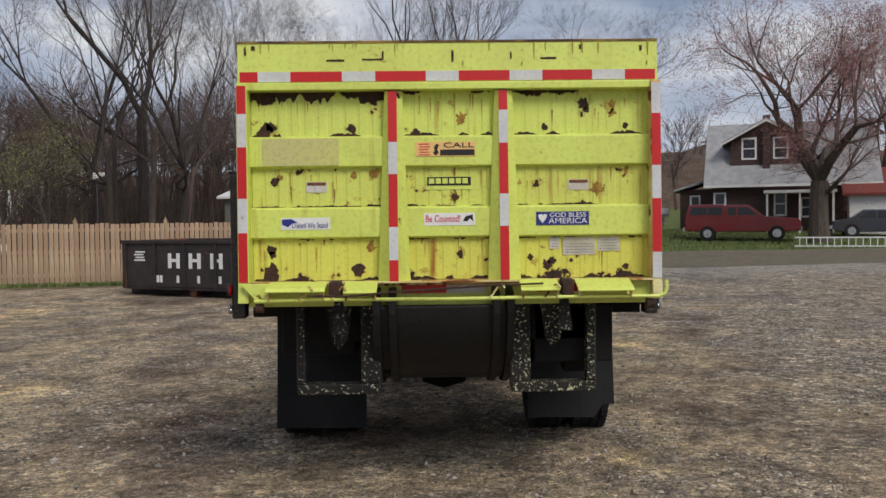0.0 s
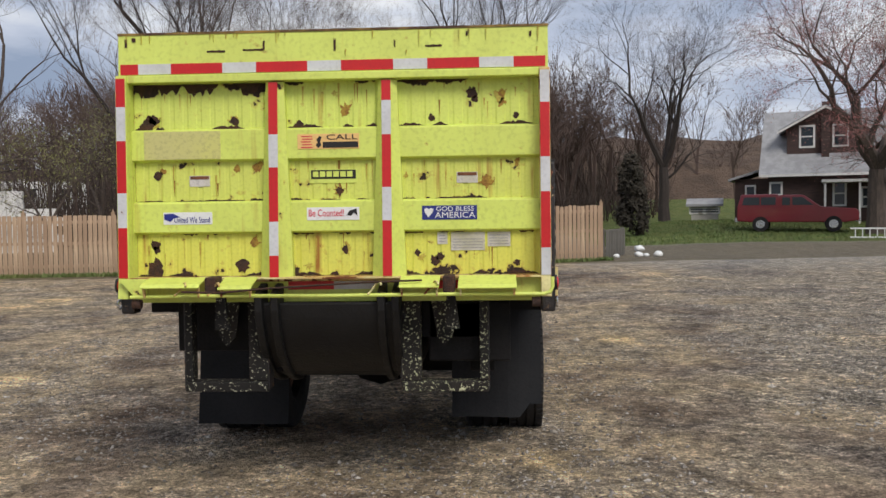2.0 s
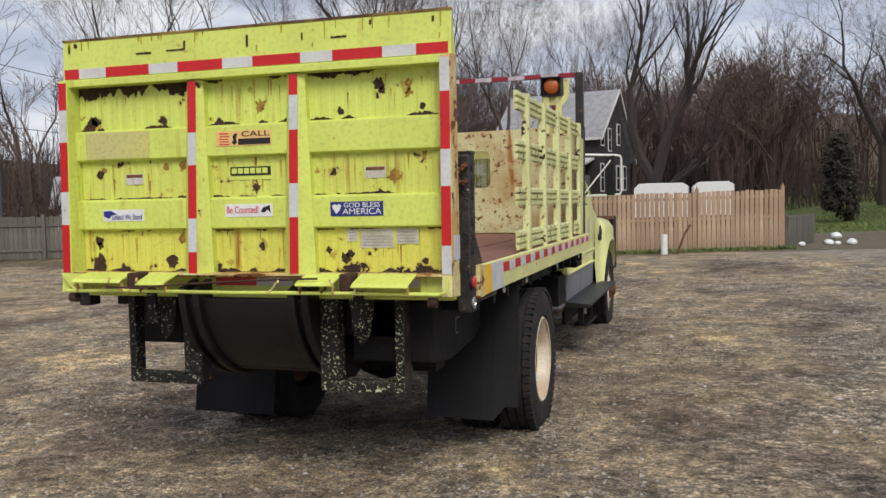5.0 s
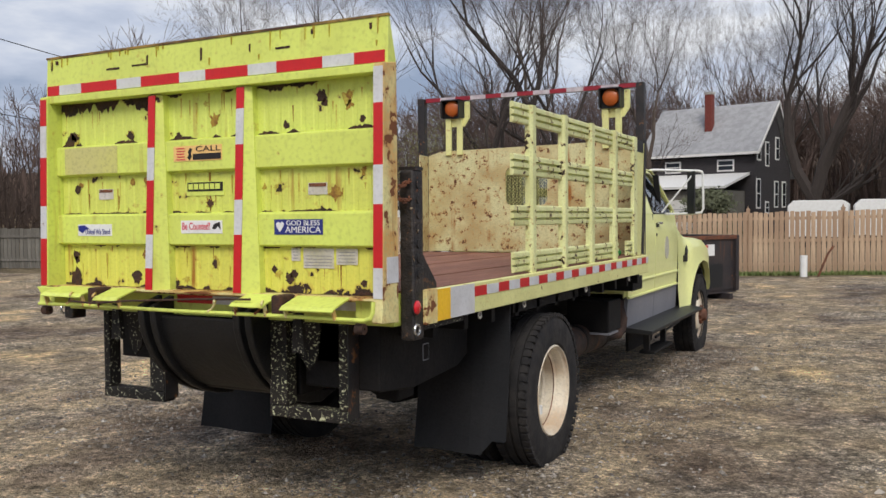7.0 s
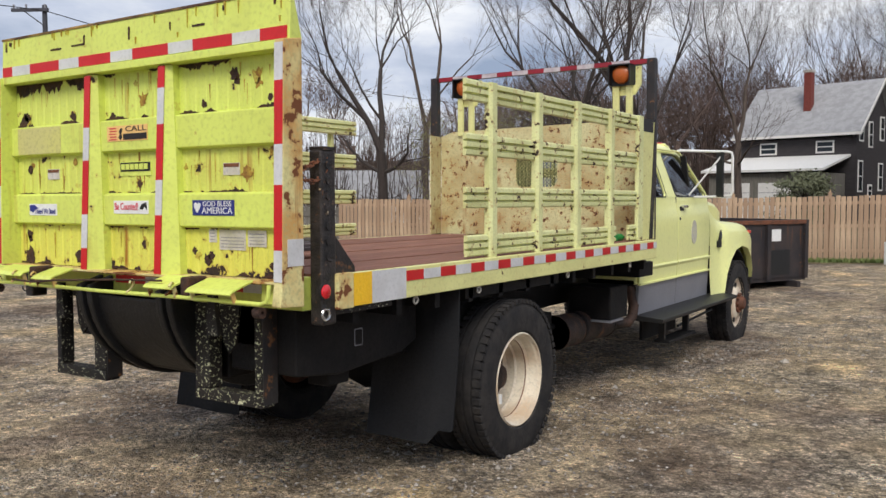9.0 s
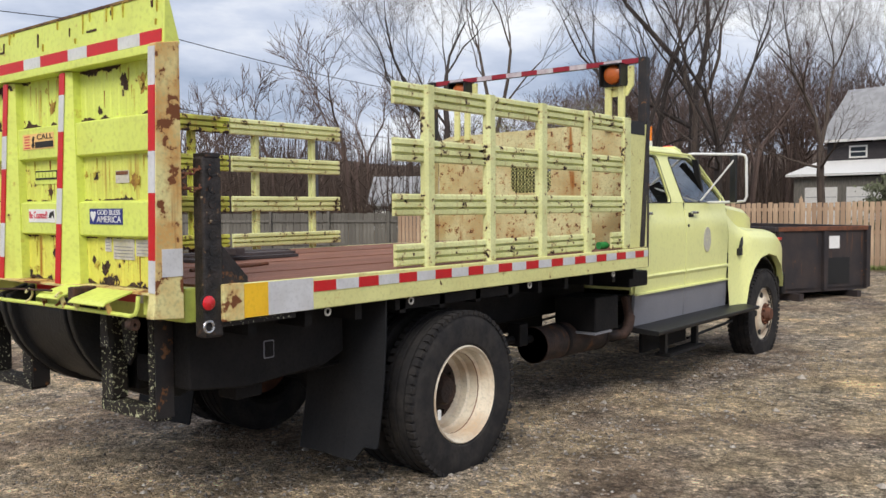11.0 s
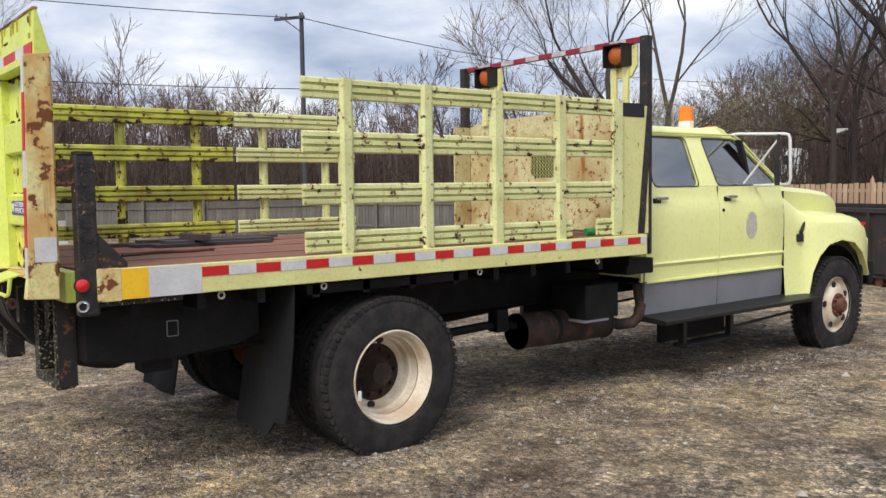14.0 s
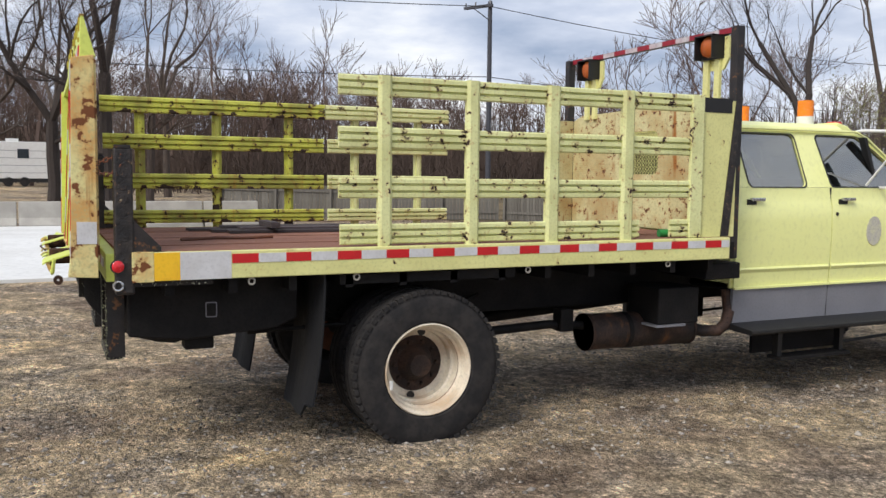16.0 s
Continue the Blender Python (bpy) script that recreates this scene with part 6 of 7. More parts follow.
def tree(x, y, height, r, seed, label, forks=2, depth=5, spread=0.42, m=M_bark, fork_at=0.3, buds=None, lean=0.0, kids=4, group=""):
    rng = random.Random(seed)
    z = gh(x, y)
    t = thing("tree", (x, y, z), label, "tree", group)
    trunk, crown = [], []
    p, d = Vector((x, y, z - 0.2)), Vector((lean, 0, 1)).normalized()
    hf = height * fork_at
    slim = 0.82 if label == BARE else 1.0
    rads = [r * 1.25, r, r * 0.93, r * 0.88]
    for i in range(3):
        q = p + (d + Vector((rng.gauss(0, 0.03), rng.gauss(0, 0.03), 0))) * (hf / 3)
        trunk.append((p, q, rads[i] * slim, rads[i + 1] * slim))
        p = q
    for k in range(forks):
        a = rng.uniform(0, 1.2) + 6.283 * k / forks
        nd = Vector((math.cos(a) * spread, math.sin(a) * spread, 1)).normalized()
        grow(crown, p, nd, height * 0.30, r * 0.88 * slim * (0.72 if forks > 1 else 0.95), depth, rng, 0.2 if spread < 0.45 else 0.1, spread * (0.9 if spread < 0.45 else 1.15), kids)
    for k in range(2):
        a = rng.uniform(0, 6.283)
        grow(crown, trunk[2][0].lerp(trunk[2][1], 0.3), Vector((math.cos(a), math.sin(a), 0.35)).normalized(), height * 0.16, r * 0.3, depth - 2, rng, 0.1, 0.5, kids)
    twigs = []
    for p0, p1, r0, r1 in crown:
        if r1 > 0.03:
            continue
        for _ in range(1 if rng.random() < 0.4 else 0):
            along = (p1 - p0).normalized()
            u = Vector((rng.gauss(0, 1), rng.gauss(0, 1), rng.gauss(0.3, 1))).normalized()
            twigs.append((p0.lerp(p1, rng.uniform(0.2, 1)), (along * 0.8 + u).normalized() * rng.uniform(0.35, 1.0), max(r1 * 0.35, 0.006)))
    part("trunk", segs_mesh("trunk", trunk, 9), m, t)
    part("twig_growth", spikes("twig_growth", twigs), M_twig, t, "fine bare twigs")
    part("crown", segs_mesh("crown", crown, 6), m, t, "bare branches")
    if buds:
        tips = [s[1] for s in crown if s[3] < 0.035]
        part("bud_growth", clumps("bud_growth", [q + Vector((rng.gauss(0, 0.12), rng.gauss(0, 0.12), rng.gauss(0, 0.12))) for q in tips for _ in range(buds[3])], buds[1], rng), buds[0], t, buds[2])
    return t


BARE = "tall bare winter tree with grey bark"
tree(-23.4, 61.0, 25, 0.40, 1, BARE, 2, 5, 0.34, M_bark2, 0.22)
tree(-18.6, 57.0, 25, 0.44, 2, BARE, 2, 5, 0.26, M_bark2, 0.36, lean=-0.02)
tree(-18.5, 52.0, 18, 0.16, 3, BARE, 2, 5, 0.28, M_bark2, 0.4)
tree(-1.0, 60.0, 22, 0.62, 4, "forked bare tree with dark bark behind the fence", 3, 5, 0.30, M_bark2, 0.13)
tree(-20.2, 33.8, 14, 0.30, 5, BARE, 2, 5, 0.42, M_bark2, 0.3)
tree(-24.6, 43.5, 17, 0.24, 6, BARE, 2, 5, 0.36, M_bark, 0.35)
tree(-17.1, 47.2, 16, 0.24, 7, BARE, 2, 5, 0.38, M_bark2, 0.34)
tree(-13.6, 48.4, 17, 0.27, 8, BARE, 3, 5, 0.35, M_bark2, 0.3)
tree(-15.9, 50.7, 18, 0.24, 9, BARE, 2, 5, 0.35, M_bark, 0.4)
tree(20.6, 45.6, 13.5, 0.50, 10, "broad maple with reddish buds on a grass lawn", 4, 5, 0.62, M_bark, 0.26, (M_bud, 0.04, "small red buds", 2))
tree(12.9, 60.9, 15.0, 0.36, 11, "round bare tree on the lawn", 3, 5, 0.5, M_bark2, 0.26)
for x, y, h, k in ((-18.5, 95, 20, 41), (-13.5, 98, 22, 42), (-8.0, 96, 21, 43), (-23.5, 93, 19, 44)):
    tree(x, y, h, 0.26, k, BARE, 3, 5, 0.4, M_bark, 0.25)
tree(-35.3, 7.4, 16, 0.36, 12, BARE, 2, 5, 0.4, M_bark2, 0.4)
tree(-36.2, 5.2, 15, 0.34, 13, BARE, 3, 5, 0.55, M_bark2, 0.28)
for x, y, h, k in ((-41.0, 9.8, 16, 51), (-40.0, 2.6, 15, 52), (-47.0, 11.5, 17, 53), (-45.0, 5.5, 16, 54)):
    tree(x, y, h, 0.24, k, BARE, 2, 5, 0.42, M_bark, 0.3)
tree(-9.5, 53.0, 15, 0.26, 14, BARE, 2, 5, 0.4, M_bark, 0.35)
LEAFY = "slim tree with the first yellow-green leaves"
tree(-20.2, 46.6, 7.5, 0.16, 15, LEAFY, 3, 4, 0.5, M_bark, 0.25, (M_leaf, 0.034, "young leaves", 1))
tree(-16.4, 33.5, 6.0, 0.10, 16, LEAFY, 3, 4, 0.5, M_bark, 0.25, (M_leaf, 0.034, "young leaves", 1))
tree(30.5, 58.0, 13, 0.30, 17, BARE, 3, 5, 0.5, M_bark, 0.3, (M_bud, 0.04, "small red buds", 2))


def evergreen(x, y, w, h, seed, label, m=M_shrub):
    rng = random.Random(seed)
    t = thing("shrub", (x, y, gh(x, y)), label, "shrub")
    segs, pts = [], []
    for k in range(46):
        a, f = rng.uniform(0, 6.283), rng.uniform(0.05, 1)
        rr = w / 2 * (1 - 0.6 * f ** 3) * rng.uniform(0.5, 1.1)
        q = Vector((x + rr * math.cos(a), y + rr * math.sin(a), gh(x, y) + h * f))
        segs.append((Vector((x, y, gh(x, y) + h * f * 0.7)), q, 0.04, 0.01))
        pts += [q + Vector((rng.gauss(0, w * 0.09), rng.gauss(0, w * 0.09), rng.gauss(0, h * 0.05))) for _ in range(120)]
    part("stems", segs_mesh("stems", segs), M_bark2, t)
    part("foliage", clumps("foliage", pts, 0.10, rng), m, t)


evergreen(8.9, 49.7, 1.5, 4.4, 30, "tall dark evergreen shrub beside the lawn")
evergreen(-8.6, 66.5, 4.0, 3.6, 31, "dull green shrub beside a house", M_bush)

# far woods: a belt of bare thin trees on a brushy rise
rng = random.Random(77)
woods = []
for k in [*range(0, 640, 2), *range(640, 960)]:
    a = rng.uniform(-0.55, 4.1)
    R_ = rng.uniform(58, 118)
    x, y = R_ * math.cos(a), 6 + R_ * math.sin(a)
    if k >= 480:
        x, y = rng.uniform(-12, 17), rng.uniform(79, 104)
    if k >= 640:
        x, y = (rng.uniform(-50, 8), rng.uniform(78, 98)) if k % 4 else (rng.uniform(-92, -58), rng.uniform(8, 62))
    if k >= 860:
        x, y = rng.uniform(-98, -62), rng.uniform(-6, 44)
    if (y < -4 and x > -30) or (x > 8 and y < 78) or (-18 < x < 2 and 56 < y < 88) or (x > 20 and y < 92):
        continue
    if x < -50 and y > 30 and rng.random() < 0.3:
        continue
    H = rng.uniform(9, 16) * (0.72 if k >= 640 and x < -45 else 0.85 if x < -45 and y > 30 else 1.0)
    segs = []
    z = gh(x, y)
    p, q = Vector((x, y, z - 0.3)), Vector((x + rng.gauss(0, 0.4), y + rng.gauss(0, 0.4), z + H * 0.4))
    segs.append((p, q, H * 0.016, H * 0.012))
    for j in range(2):
        b = rng.uniform(0, 6.283)
        grow(segs, p.lerp(q, rng.uniform(0.5, 1)), Vector((math.cos(b) * 0.4, math.sin(b) * 0.4, 1)).normalized(), H * 0.27, H * 0.009, 3, rng, 0.12, 0.45, 4)
    woods += [(a_, b_, max(r0, 0.02), max(r1, 0.014)) for a_, b_, r0, r1 in segs]
w = part("far_woods", segs_mesh("far_woods", woods, 3), M_woods, None)
tagged(w, "belt of bare brown winter woods in the distance", "woods", kind="stuff")

# undergrowth: dense stems and scrub at the foot of the woods
stems = []
for k in range(30000):
    a = rng.uniform(-0.55, 4.1)
    R_ = rng.uniform(50, 112)
    x, y = R_ * math.cos(a), 6 + R_ * math.sin(a)
    if (x > 3 and y < 72) or x > 16 or (-18 < x < 3 and 52 < y < 88) or (y < -2 and x > -30) or (-66 < x < -20 and -6 < y < 9):
        continue
    z = gh(x, y)
    t = Vector((x + rng.gauss(0, 0.7), y + rng.gauss(0, 0.7), z + rng.uniform(0.8, 3.0) + 5.5 * rng.random() ** 2))
    b = Vector((x, y, z - 0.1))
    stems.append((b, t, 0.045, 0.02))
    for j in range(3):
        c = b.lerp(t, rng.uniform(0.2, 0.8))
        stems.append((c, c + Vector((rng.gauss(0, 0.5), rng.gauss(0, 0.5), rng.uniform(0.3, 1.1))), 0.025, 0.012))
w = part("undergrowth", segs_mesh("undergrowth", stems, 3), M_scrub, None)
tagged(w, "tangle of brown bare undergrowth below the woods", "undergrowth", kind="stuff")


def far_rise():
    """A low brushy ridge behind the woods."""
    bm = bmesh.new()
    rows = []
    for i in range(161):
        a = -0.7 + 4.9 * i / 160
        row = []
        for j, (R_, h) in enumerate(((96, 0), (104, 2.6), (116, 4.6), (135, 6.0), (170, 5.0), (230, 0))):
            x, y = R_ * math.cos(a), 6 + R_ * math.sin(a)
            h *= 1 + 1.5 * math.exp(-(((a - 1.5) / 0.28) ** 2))
            k = 0.75 + 0.5 * noise.noise((x * 0.02, y * 0.02, 7)) + 0.22 * noise.noise((x * 0.12, y * 0.12, 1))
            row.append(bm.verts.new((x, y, gh(x, y) + h * k - (0.4 if j in (0, 5) else 0))))
        rows.append(row)
    for p, q in zip(rows, rows[1:]):
        for k in range(5):
            bm.faces.new((p[k], q[k], q[k + 1], p[k + 1]))
    bmesh.ops.recalc_face_normals(bm, faces=bm.faces[:])
    return tagged(part("far_ridge", bm, M_brush, None, smooth=True), "low brown wooded ridge in the distance", "hill", kind="structure")


far_rise()


# ---- houses ----
def wall_block(name, parent, x0, x1, y0, y1, z0, z1, m, c):
    bm = box(x0, x1, y0, y1, z0, z1)
    bm.transform(c)
    return part(name, bm, m, parent)


def window(parent, c, x, z, w, h, y=0.0):
    o = wall_block("window", parent, x - w / 2, x + w / 2, y - 0.05, y + 0.02, z, z + h, M_trim, c)
    half = (h - 0.32) / 2
    for k in range(2):
        zz = z + 0.12 + k * (half + 0.08)
        wall_block("pane", o, x - w / 2 + 0.12, x + w / 2 - 0.12, y - 0.056, y - 0.03, zz, zz + half, M_pane, c)


def shaped(name, parent, pts, axis, a, b, m, c):
    bm = prism(pts, axis, a, b)
    bm.transform(c)
    return part(name, bm, m, parent)


def gable_roof(parent, c, x0, x1, y0, y1, z0, zr, m, over=0.5, t=0.16):
    ym = (y0 + y1) / 2
    e = z0 - (zr - z0) / (ym - y0) * over
    shaped("roof", parent, [(y0 - over, e), (ym, zr), (y1 + over, e), (y1 + over, e + t), (ym, zr + t), (y0 - over, e + t)], "x", x0 - over, x1 + over, m, c)


def gable_wall(parent, c, x, y0, y1, z0, zr, m):
    shaped("gable_wall", parent, [(y0, z0), (y1, z0), ((y0 + y1) / 2, zr)], "x", x - 0.1, x + 0.1, m, c)


# brown house past the lawn
h1 = thing("house", (22.3, 57, 0.8), "brown shingled house with grey roof, dormer and porch", "house")
C1 = Matrix.Translation((18.7, 57.2, 0.75)) @ Matrix.Rotation(radians(-21), 4, "Z")
wall_block("wall", h1, 0, 9.6, 0, 9.0, -0.4, 3.3, M_house, C1)
gable_roof(h1, C1, 0, 9.6, 0, 9.0, 3.35, 7.3, M_roof, 0.5)
for x in (0.1, 9.5):
    gable_wall(h1, C1, x, 0.2, 8.8, 3.3, 7.1, M_house)
wall_block("dormer", h1, 1.1, 5.6, 1.0, 4.2, 4.2, 6.0, M_house, C1)
shaped("dormer_roof", h1, [(0.6, 5.75), (3.35, 7.25), (6.1, 5.75), (6.1, 5.93), (3.35, 7.43), (0.6, 5.93)], "y", 0.5, 4.4, M_roof, C1)
shaped("dormer_gable", h1, [(1.1, 6.0), (5.6, 6.0), (3.35, 7.22)], "y", 1.0, 1.1, M_house, C1)
shaped("dormer_trim", h1, [(0.55, 5.68), (3.35, 7.2), (6.15, 5.68), (6.15, 5.8), (3.35, 7.34), (0.55, 5.8)], "y", 0.42, 0.5, M_trim, C1)
for x in (2.3, 4.25):
    window(h1, C1, x, 4.75, 0.95, 1.45, 1.0)
wall_block("chimney", h1, 3.15, 3.6, 0.7, 0.95, 4.0, 7.6, M_house, C1)
for x in (0.5, 4.2):
    window(h1, C1, x, 1.0, 0.8, 1.6, 0.0)
wall_block("porch_roof", h1, 3.2, 7.4, -2.0, 0.0, 2.45, 2.62, M_trim, C1)
for x in (3.4, 5.3, 7.2):
    wall_block("porch_post", h1, x - 0.06, x + 0.06, -1.9, -1.78, -0.4, 2.45, M_trim, C1)
window(h1, C1, 6.0, 0.9, 1.2, 1.3, 0.0)
wall_block("side_wing", h1, -2.2, 0, 2, 6, -0.4, 2.9, M_house, C1)
shaped("wing_roof", h1, [(-2.6, 2.75), (-0.05, 3.5), (-0.05, 3.66), (-2.6, 2.9)], "y", 1.6, 6.4, M_roof, C1)
window(h1, C1, -1.2, 1.0, 0.7, 1.5, 2.0)
wall_block("fascia", h1, -0.5, 10.1, -0.58, -0.5, 2.9, 3.06, M_trim, C1)
g = thing("garage", (28, 52.5, 0.6), "white garage with a dark red roof", "garage")
C1g = Matrix.Translation((25.8, 53.0, 0.45)) @ Matrix.Rotation(radians(-21), 4, "Z")
wall_block("wall", g, 0, 7, 0, 6, -0.3, 2.7, M_trim, C1g)
gable_roof(g, C1g, 0, 7, 0, 6, 2.7, 4.2, M_brick, 0.4)

# dark house behind the fence
h2 = thing("house", (-11, 77, 1.0), "dark sided two-storey house with grey roof and chimney", "house")
C2 = Matrix.Translation((-15.92, 75.0, 0.0)) @ Matrix.Rotation(radians(-12.8), 4, "Z")
wall_block("wall", h2, 0.45, 9.8, 0.5, 8.6, -0.3, 6.35, M_house2, C2)
shaped("roof", h2, [(0.0, 6.52), (4.6, 10.80), (9.1, 4.76), (9.1, 4.92), (4.6, 10.98), (0.0, 6.68)], "x", 0.0, 10.24, M_roof, C2)
for x in (0.55, 9.7):
    shaped("gable_wall", h2, [(0.52, 6.35), (8.58, 5.2), (8.3, 5.75), (4.6, 10.72), (0.52, 6.9)], "x", x - 0.08, x + 0.08, M_house2, C2)
wall_block("fascia", h2, 0.0, 10.24, -0.06, -0.005, 6.46, 6.66, M_trim, C2)
for x in (2.95, 7.45):
    window(h2, C2, x, 5.2, 1.4, 0.95, 0.5)
C2e = C2 @ Matrix.Translation((9.8, 0, 0)) @ Matrix.Rotation(radians(90), 4, "Z")
for x, z, w_, hh in ((1.3, 6.0, 0.85, 1.5), (3.1, 5.6, 0.8, 2.0), (5.4, 6.2, 0.85, 1.9), (1.2, 2.2, 0.9, 2.4), (5.2, 2.3, 0.9, 2.2), (7.0, 2.3, 0.9, 2.2), (3.1, 1.8, 0.8, 1.0)):
    window(h2, C2e, x, z, w_, hh, 0.0)
shaped("verge", h2, [(-0.02, 6.42), (4.6, 10.72), (9.12, 4.66), (9.12, 4.94), (4.6, 11.0), (-0.02, 6.7)], "y", -0.50, -0.445, M_trim, C2e)
chimney = wall_block("chimney", h2, 5.0, 5.58, 2.1, 2.7, 8.0, 11.7, M_brick, C2)
wall_block("chimney_cap", chimney, 4.94, 5.64, 2.04, 2.76, 11.7, 11.9, M_barrier, C2)
wall_block("porch", h2, 0.3, 9.0, -4.0, 0.48, -0.3, 3.6, M_greyfence, C2)
shaped("porch_roof", h2, [(-4.4, 3.72), (0.48, 4.86), (0.48, 5.05), (-4.4, 3.9)], "x", -0.2, 9.4, M_trim, C2)
for k in (0, 1):
    door = wall_block("garage_door", h2, 1.2 + 3.2 * k, 3.7 + 3.2 * k, -4.05, -4.0, 0.1, 2.9, M_trim, C2)
    for j in range(3):
        wall_block("panel_groove", door, 1.25 + 3.2 * k, 3.65 + 3.2 * k, -4.058, -4.05, 0.75 + 0.7 * j, 0.79 + 0.7 * j, M_grey, C2)


# low houses and sheds far back
def small_house(x, y, w, d, h, hr, turn, wall_m, roof_m, label, name="small_house"):
    z = gh(x, y)
    s = thing(name, (x, y, z), label, "house")
    c = Matrix.Translation((x, y, z)) @ Matrix.Rotation(radians(turn), 4, "Z")
    wall_block("wall", s, -w / 2, w / 2, 0, d, -0.2, h, wall_m, c)
    gable_roof(s, c, -w / 2, w / 2, 0, d, h, hr, roof_m, 0.35)
    for xx in (-w / 2 + 0.1, w / 2 - 0.1):
        gable_wall(s, c, xx, 0.1, d - 0.1, h, hr - 0.1, wall_m)
    for k in range(3):
        window(s, c, -w / 3 + k * w / 3, h * 0.4, 0.9, h * 0.45, 0.0)


small_house(-34.0, 49.5, 9, 6, 2.0, 3.8, 35, M_trim, M_roof, "low white house with a grey roof")
small_house(-31.6, 51.7, 5.5, 5, 2.2, 3.5, 30, M_greyfence, M_greyfence, "low grey house with a brown-grey roof")
stack = thing("block_stack", (-23.4, 44.5, gh(-23.4, 44.5)), "stack of white blocks behind the fence", "block stack")
CS = Matrix.Translation((-23.4, 44.5, gh(-23.4, 44.5))) @ Matrix.Rotation(radians(24), 4, "Z")
for row in range(7):
    for k in range(4 if row < 5 else 2):
        xx = -1.55 + 0.78 * k + (0.39 if row % 2 and row < 5 else 0.0)
        wall_block("block", stack, xx, xx + 0.76, -0.4, 0.4, 0.46 * row, 0.46 * row + 0.45, M_trim, CS)


def box_trailer(x, y, l, w, h, z, turn, label, name="white_trailer", plain=False):
    t = thing(name, (x, y, gh(x, y)), label, "trailer")
    c = Matrix.Translation((x, y, gh(x, y))) @ Matrix.Rotation(radians(turn), 4, "Z")
    bm = prism([(-l / 2, z), (l / 2, z), (l / 2, z + h * 0.9), (l / 2 - 0.3, z + h), (-l / 2 + 0.3, z + h), (-l / 2, z + h * 0.85)], "y", 0, w)
    bm.transform(c)
    part("body", bm, M_white, t, bevel=0.03)
    for k in range(0 if plain else 4):
        zz = z + h * (0.15 + 0.2 * k)
        wall_block("stripe", t, -l / 2 + 0.02, l / 2 - 0.02, -0.008, 0.0, zz, zz + 0.03, M_grey, c)
    for xx in () if plain else (-l * 0.3, 0.05 * l, l * 0.33):
        wall_block("window", t, xx - 0.35, xx + 0.35, -0.02, 0.0, z + h * 0.55, z + h * 0.8, M_pane, c)
    for xx in (-0.5, 0.5):
        bm = tube([(xx, 0.0, 0.33), (xx, 0.22, 0.33)], 0.33, n=18)
        bm.transform(c)
        part("wheel", bm, M_tyre, t)
    wall_block("skirt", t, -l / 2 + 0.3, l / 2 - 0.3, 0.05, w - 0.05, z - 0.25, z, M_dark, c)
    if not plain:
        wall_block("roof_vent", t, -0.6, 0.2, w * 0.3, w * 0.7, z + h, z + h + 0.22, M_white, c)


box_trailer(-59.4, 3.2, 9.0, 2.4, 2.5, 0.55, 92, "white travel trailer with grey swoosh stripes", "travel_trailer")
box_trailer(-40.0, 75.0, 10.0, 2.6, 3.2, 0.7, 28, "low white panelled trailer behind the fence")
small_house(16.0, 62.5, 1.8, 1.8, 1.1, 1.4, -15, M_barrier, M_roof, "small pale shed beside the brown house", "garden_shed")
box_trailer(-0.2, 52.0, 3.0, 2.2, 1.95, 0.6, 0, "white covered trailer behind the fence", plain=True)
box_trailer(2.7, 52.0, 2.2, 2.2, 1.9, 0.6, 4, "white covered trailer behind the fence", plain=True)


# ---- parked vehicles ----
def vehicle(name, x, y, turn, l, k, paint, outline, glasses, label):
    v = thing(name, (x, y, gh(x, y)), label, "car")
    c = Matrix.Translation((x, y, gh(x, y))) @ Matrix.Rotation(radians(turn), 4, "Z") @ Matrix.Scale(k, 4)
    bm = prism(outline, "y", 0, 1.8)
    bm.transform(c)
    part("body", bm, paint, v, bevel=0.06)
    for g_ in glasses:
        shaped("side_window", v, g_, "y", -0.012, 0.01, M_pane, c)
    for xx in (l * 0.2, l * 0.8):
        for yy in (-0.02, 1.6):
            bm = tube([(xx, yy, 0.35), (xx, yy + 0.22, 0.35)], 0.36, n=22)
            bm.transform(c)
            w_ = part("wheel", bm, M_tyre, v)
            bm = tube([(xx, yy - 0.015, 0.35), (xx, yy + 0.02, 0.35)], 0.2, n=16)
            bm.transform(c)
            part("rim", bm, M_chrome, w_)
    wall_block("bumper", v, -0.1, 0.05, 0.1, 1.7, 0.45, 0.65, M_chrome, c)
    wall_block("bumper", v, l - 0.12, l + 0.06, 0.1, 1.7, 0.45, 0.65, M_chrome, c)


vehicle("pickup", 14.75, 49.9, -19.9, 5.2, 1.19, M_redcar,
        [(0, 0.5), (0.5, 0.45), (4.6, 0.42), (5.2, 0.5), (5.22, 0.92), (5.05, 1.04), (3.62, 1.15), (2.95, 1.66), (2.75, 1.70), (1.90, 1.70), (1.84, 1.64), (1.80, 1.74), (0.18, 1.74), (0.0, 1.15)],
        [[(0.22, 1.24), (1.0, 1.24), (1.0, 1.60), (0.32, 1.60)], [(1.06, 1.24), (1.70, 1.24), (1.70, 1.60), (1.06, 1.60)], [(1.98, 1.22), (2.32, 1.22), (2.32, 1.58), (1.98, 1.58)], [(2.42, 1.22), (3.32, 1.22), (2.86, 1.58), (2.42, 1.58)]],
        "dark red pickup with a matching bed cap on the lawn")
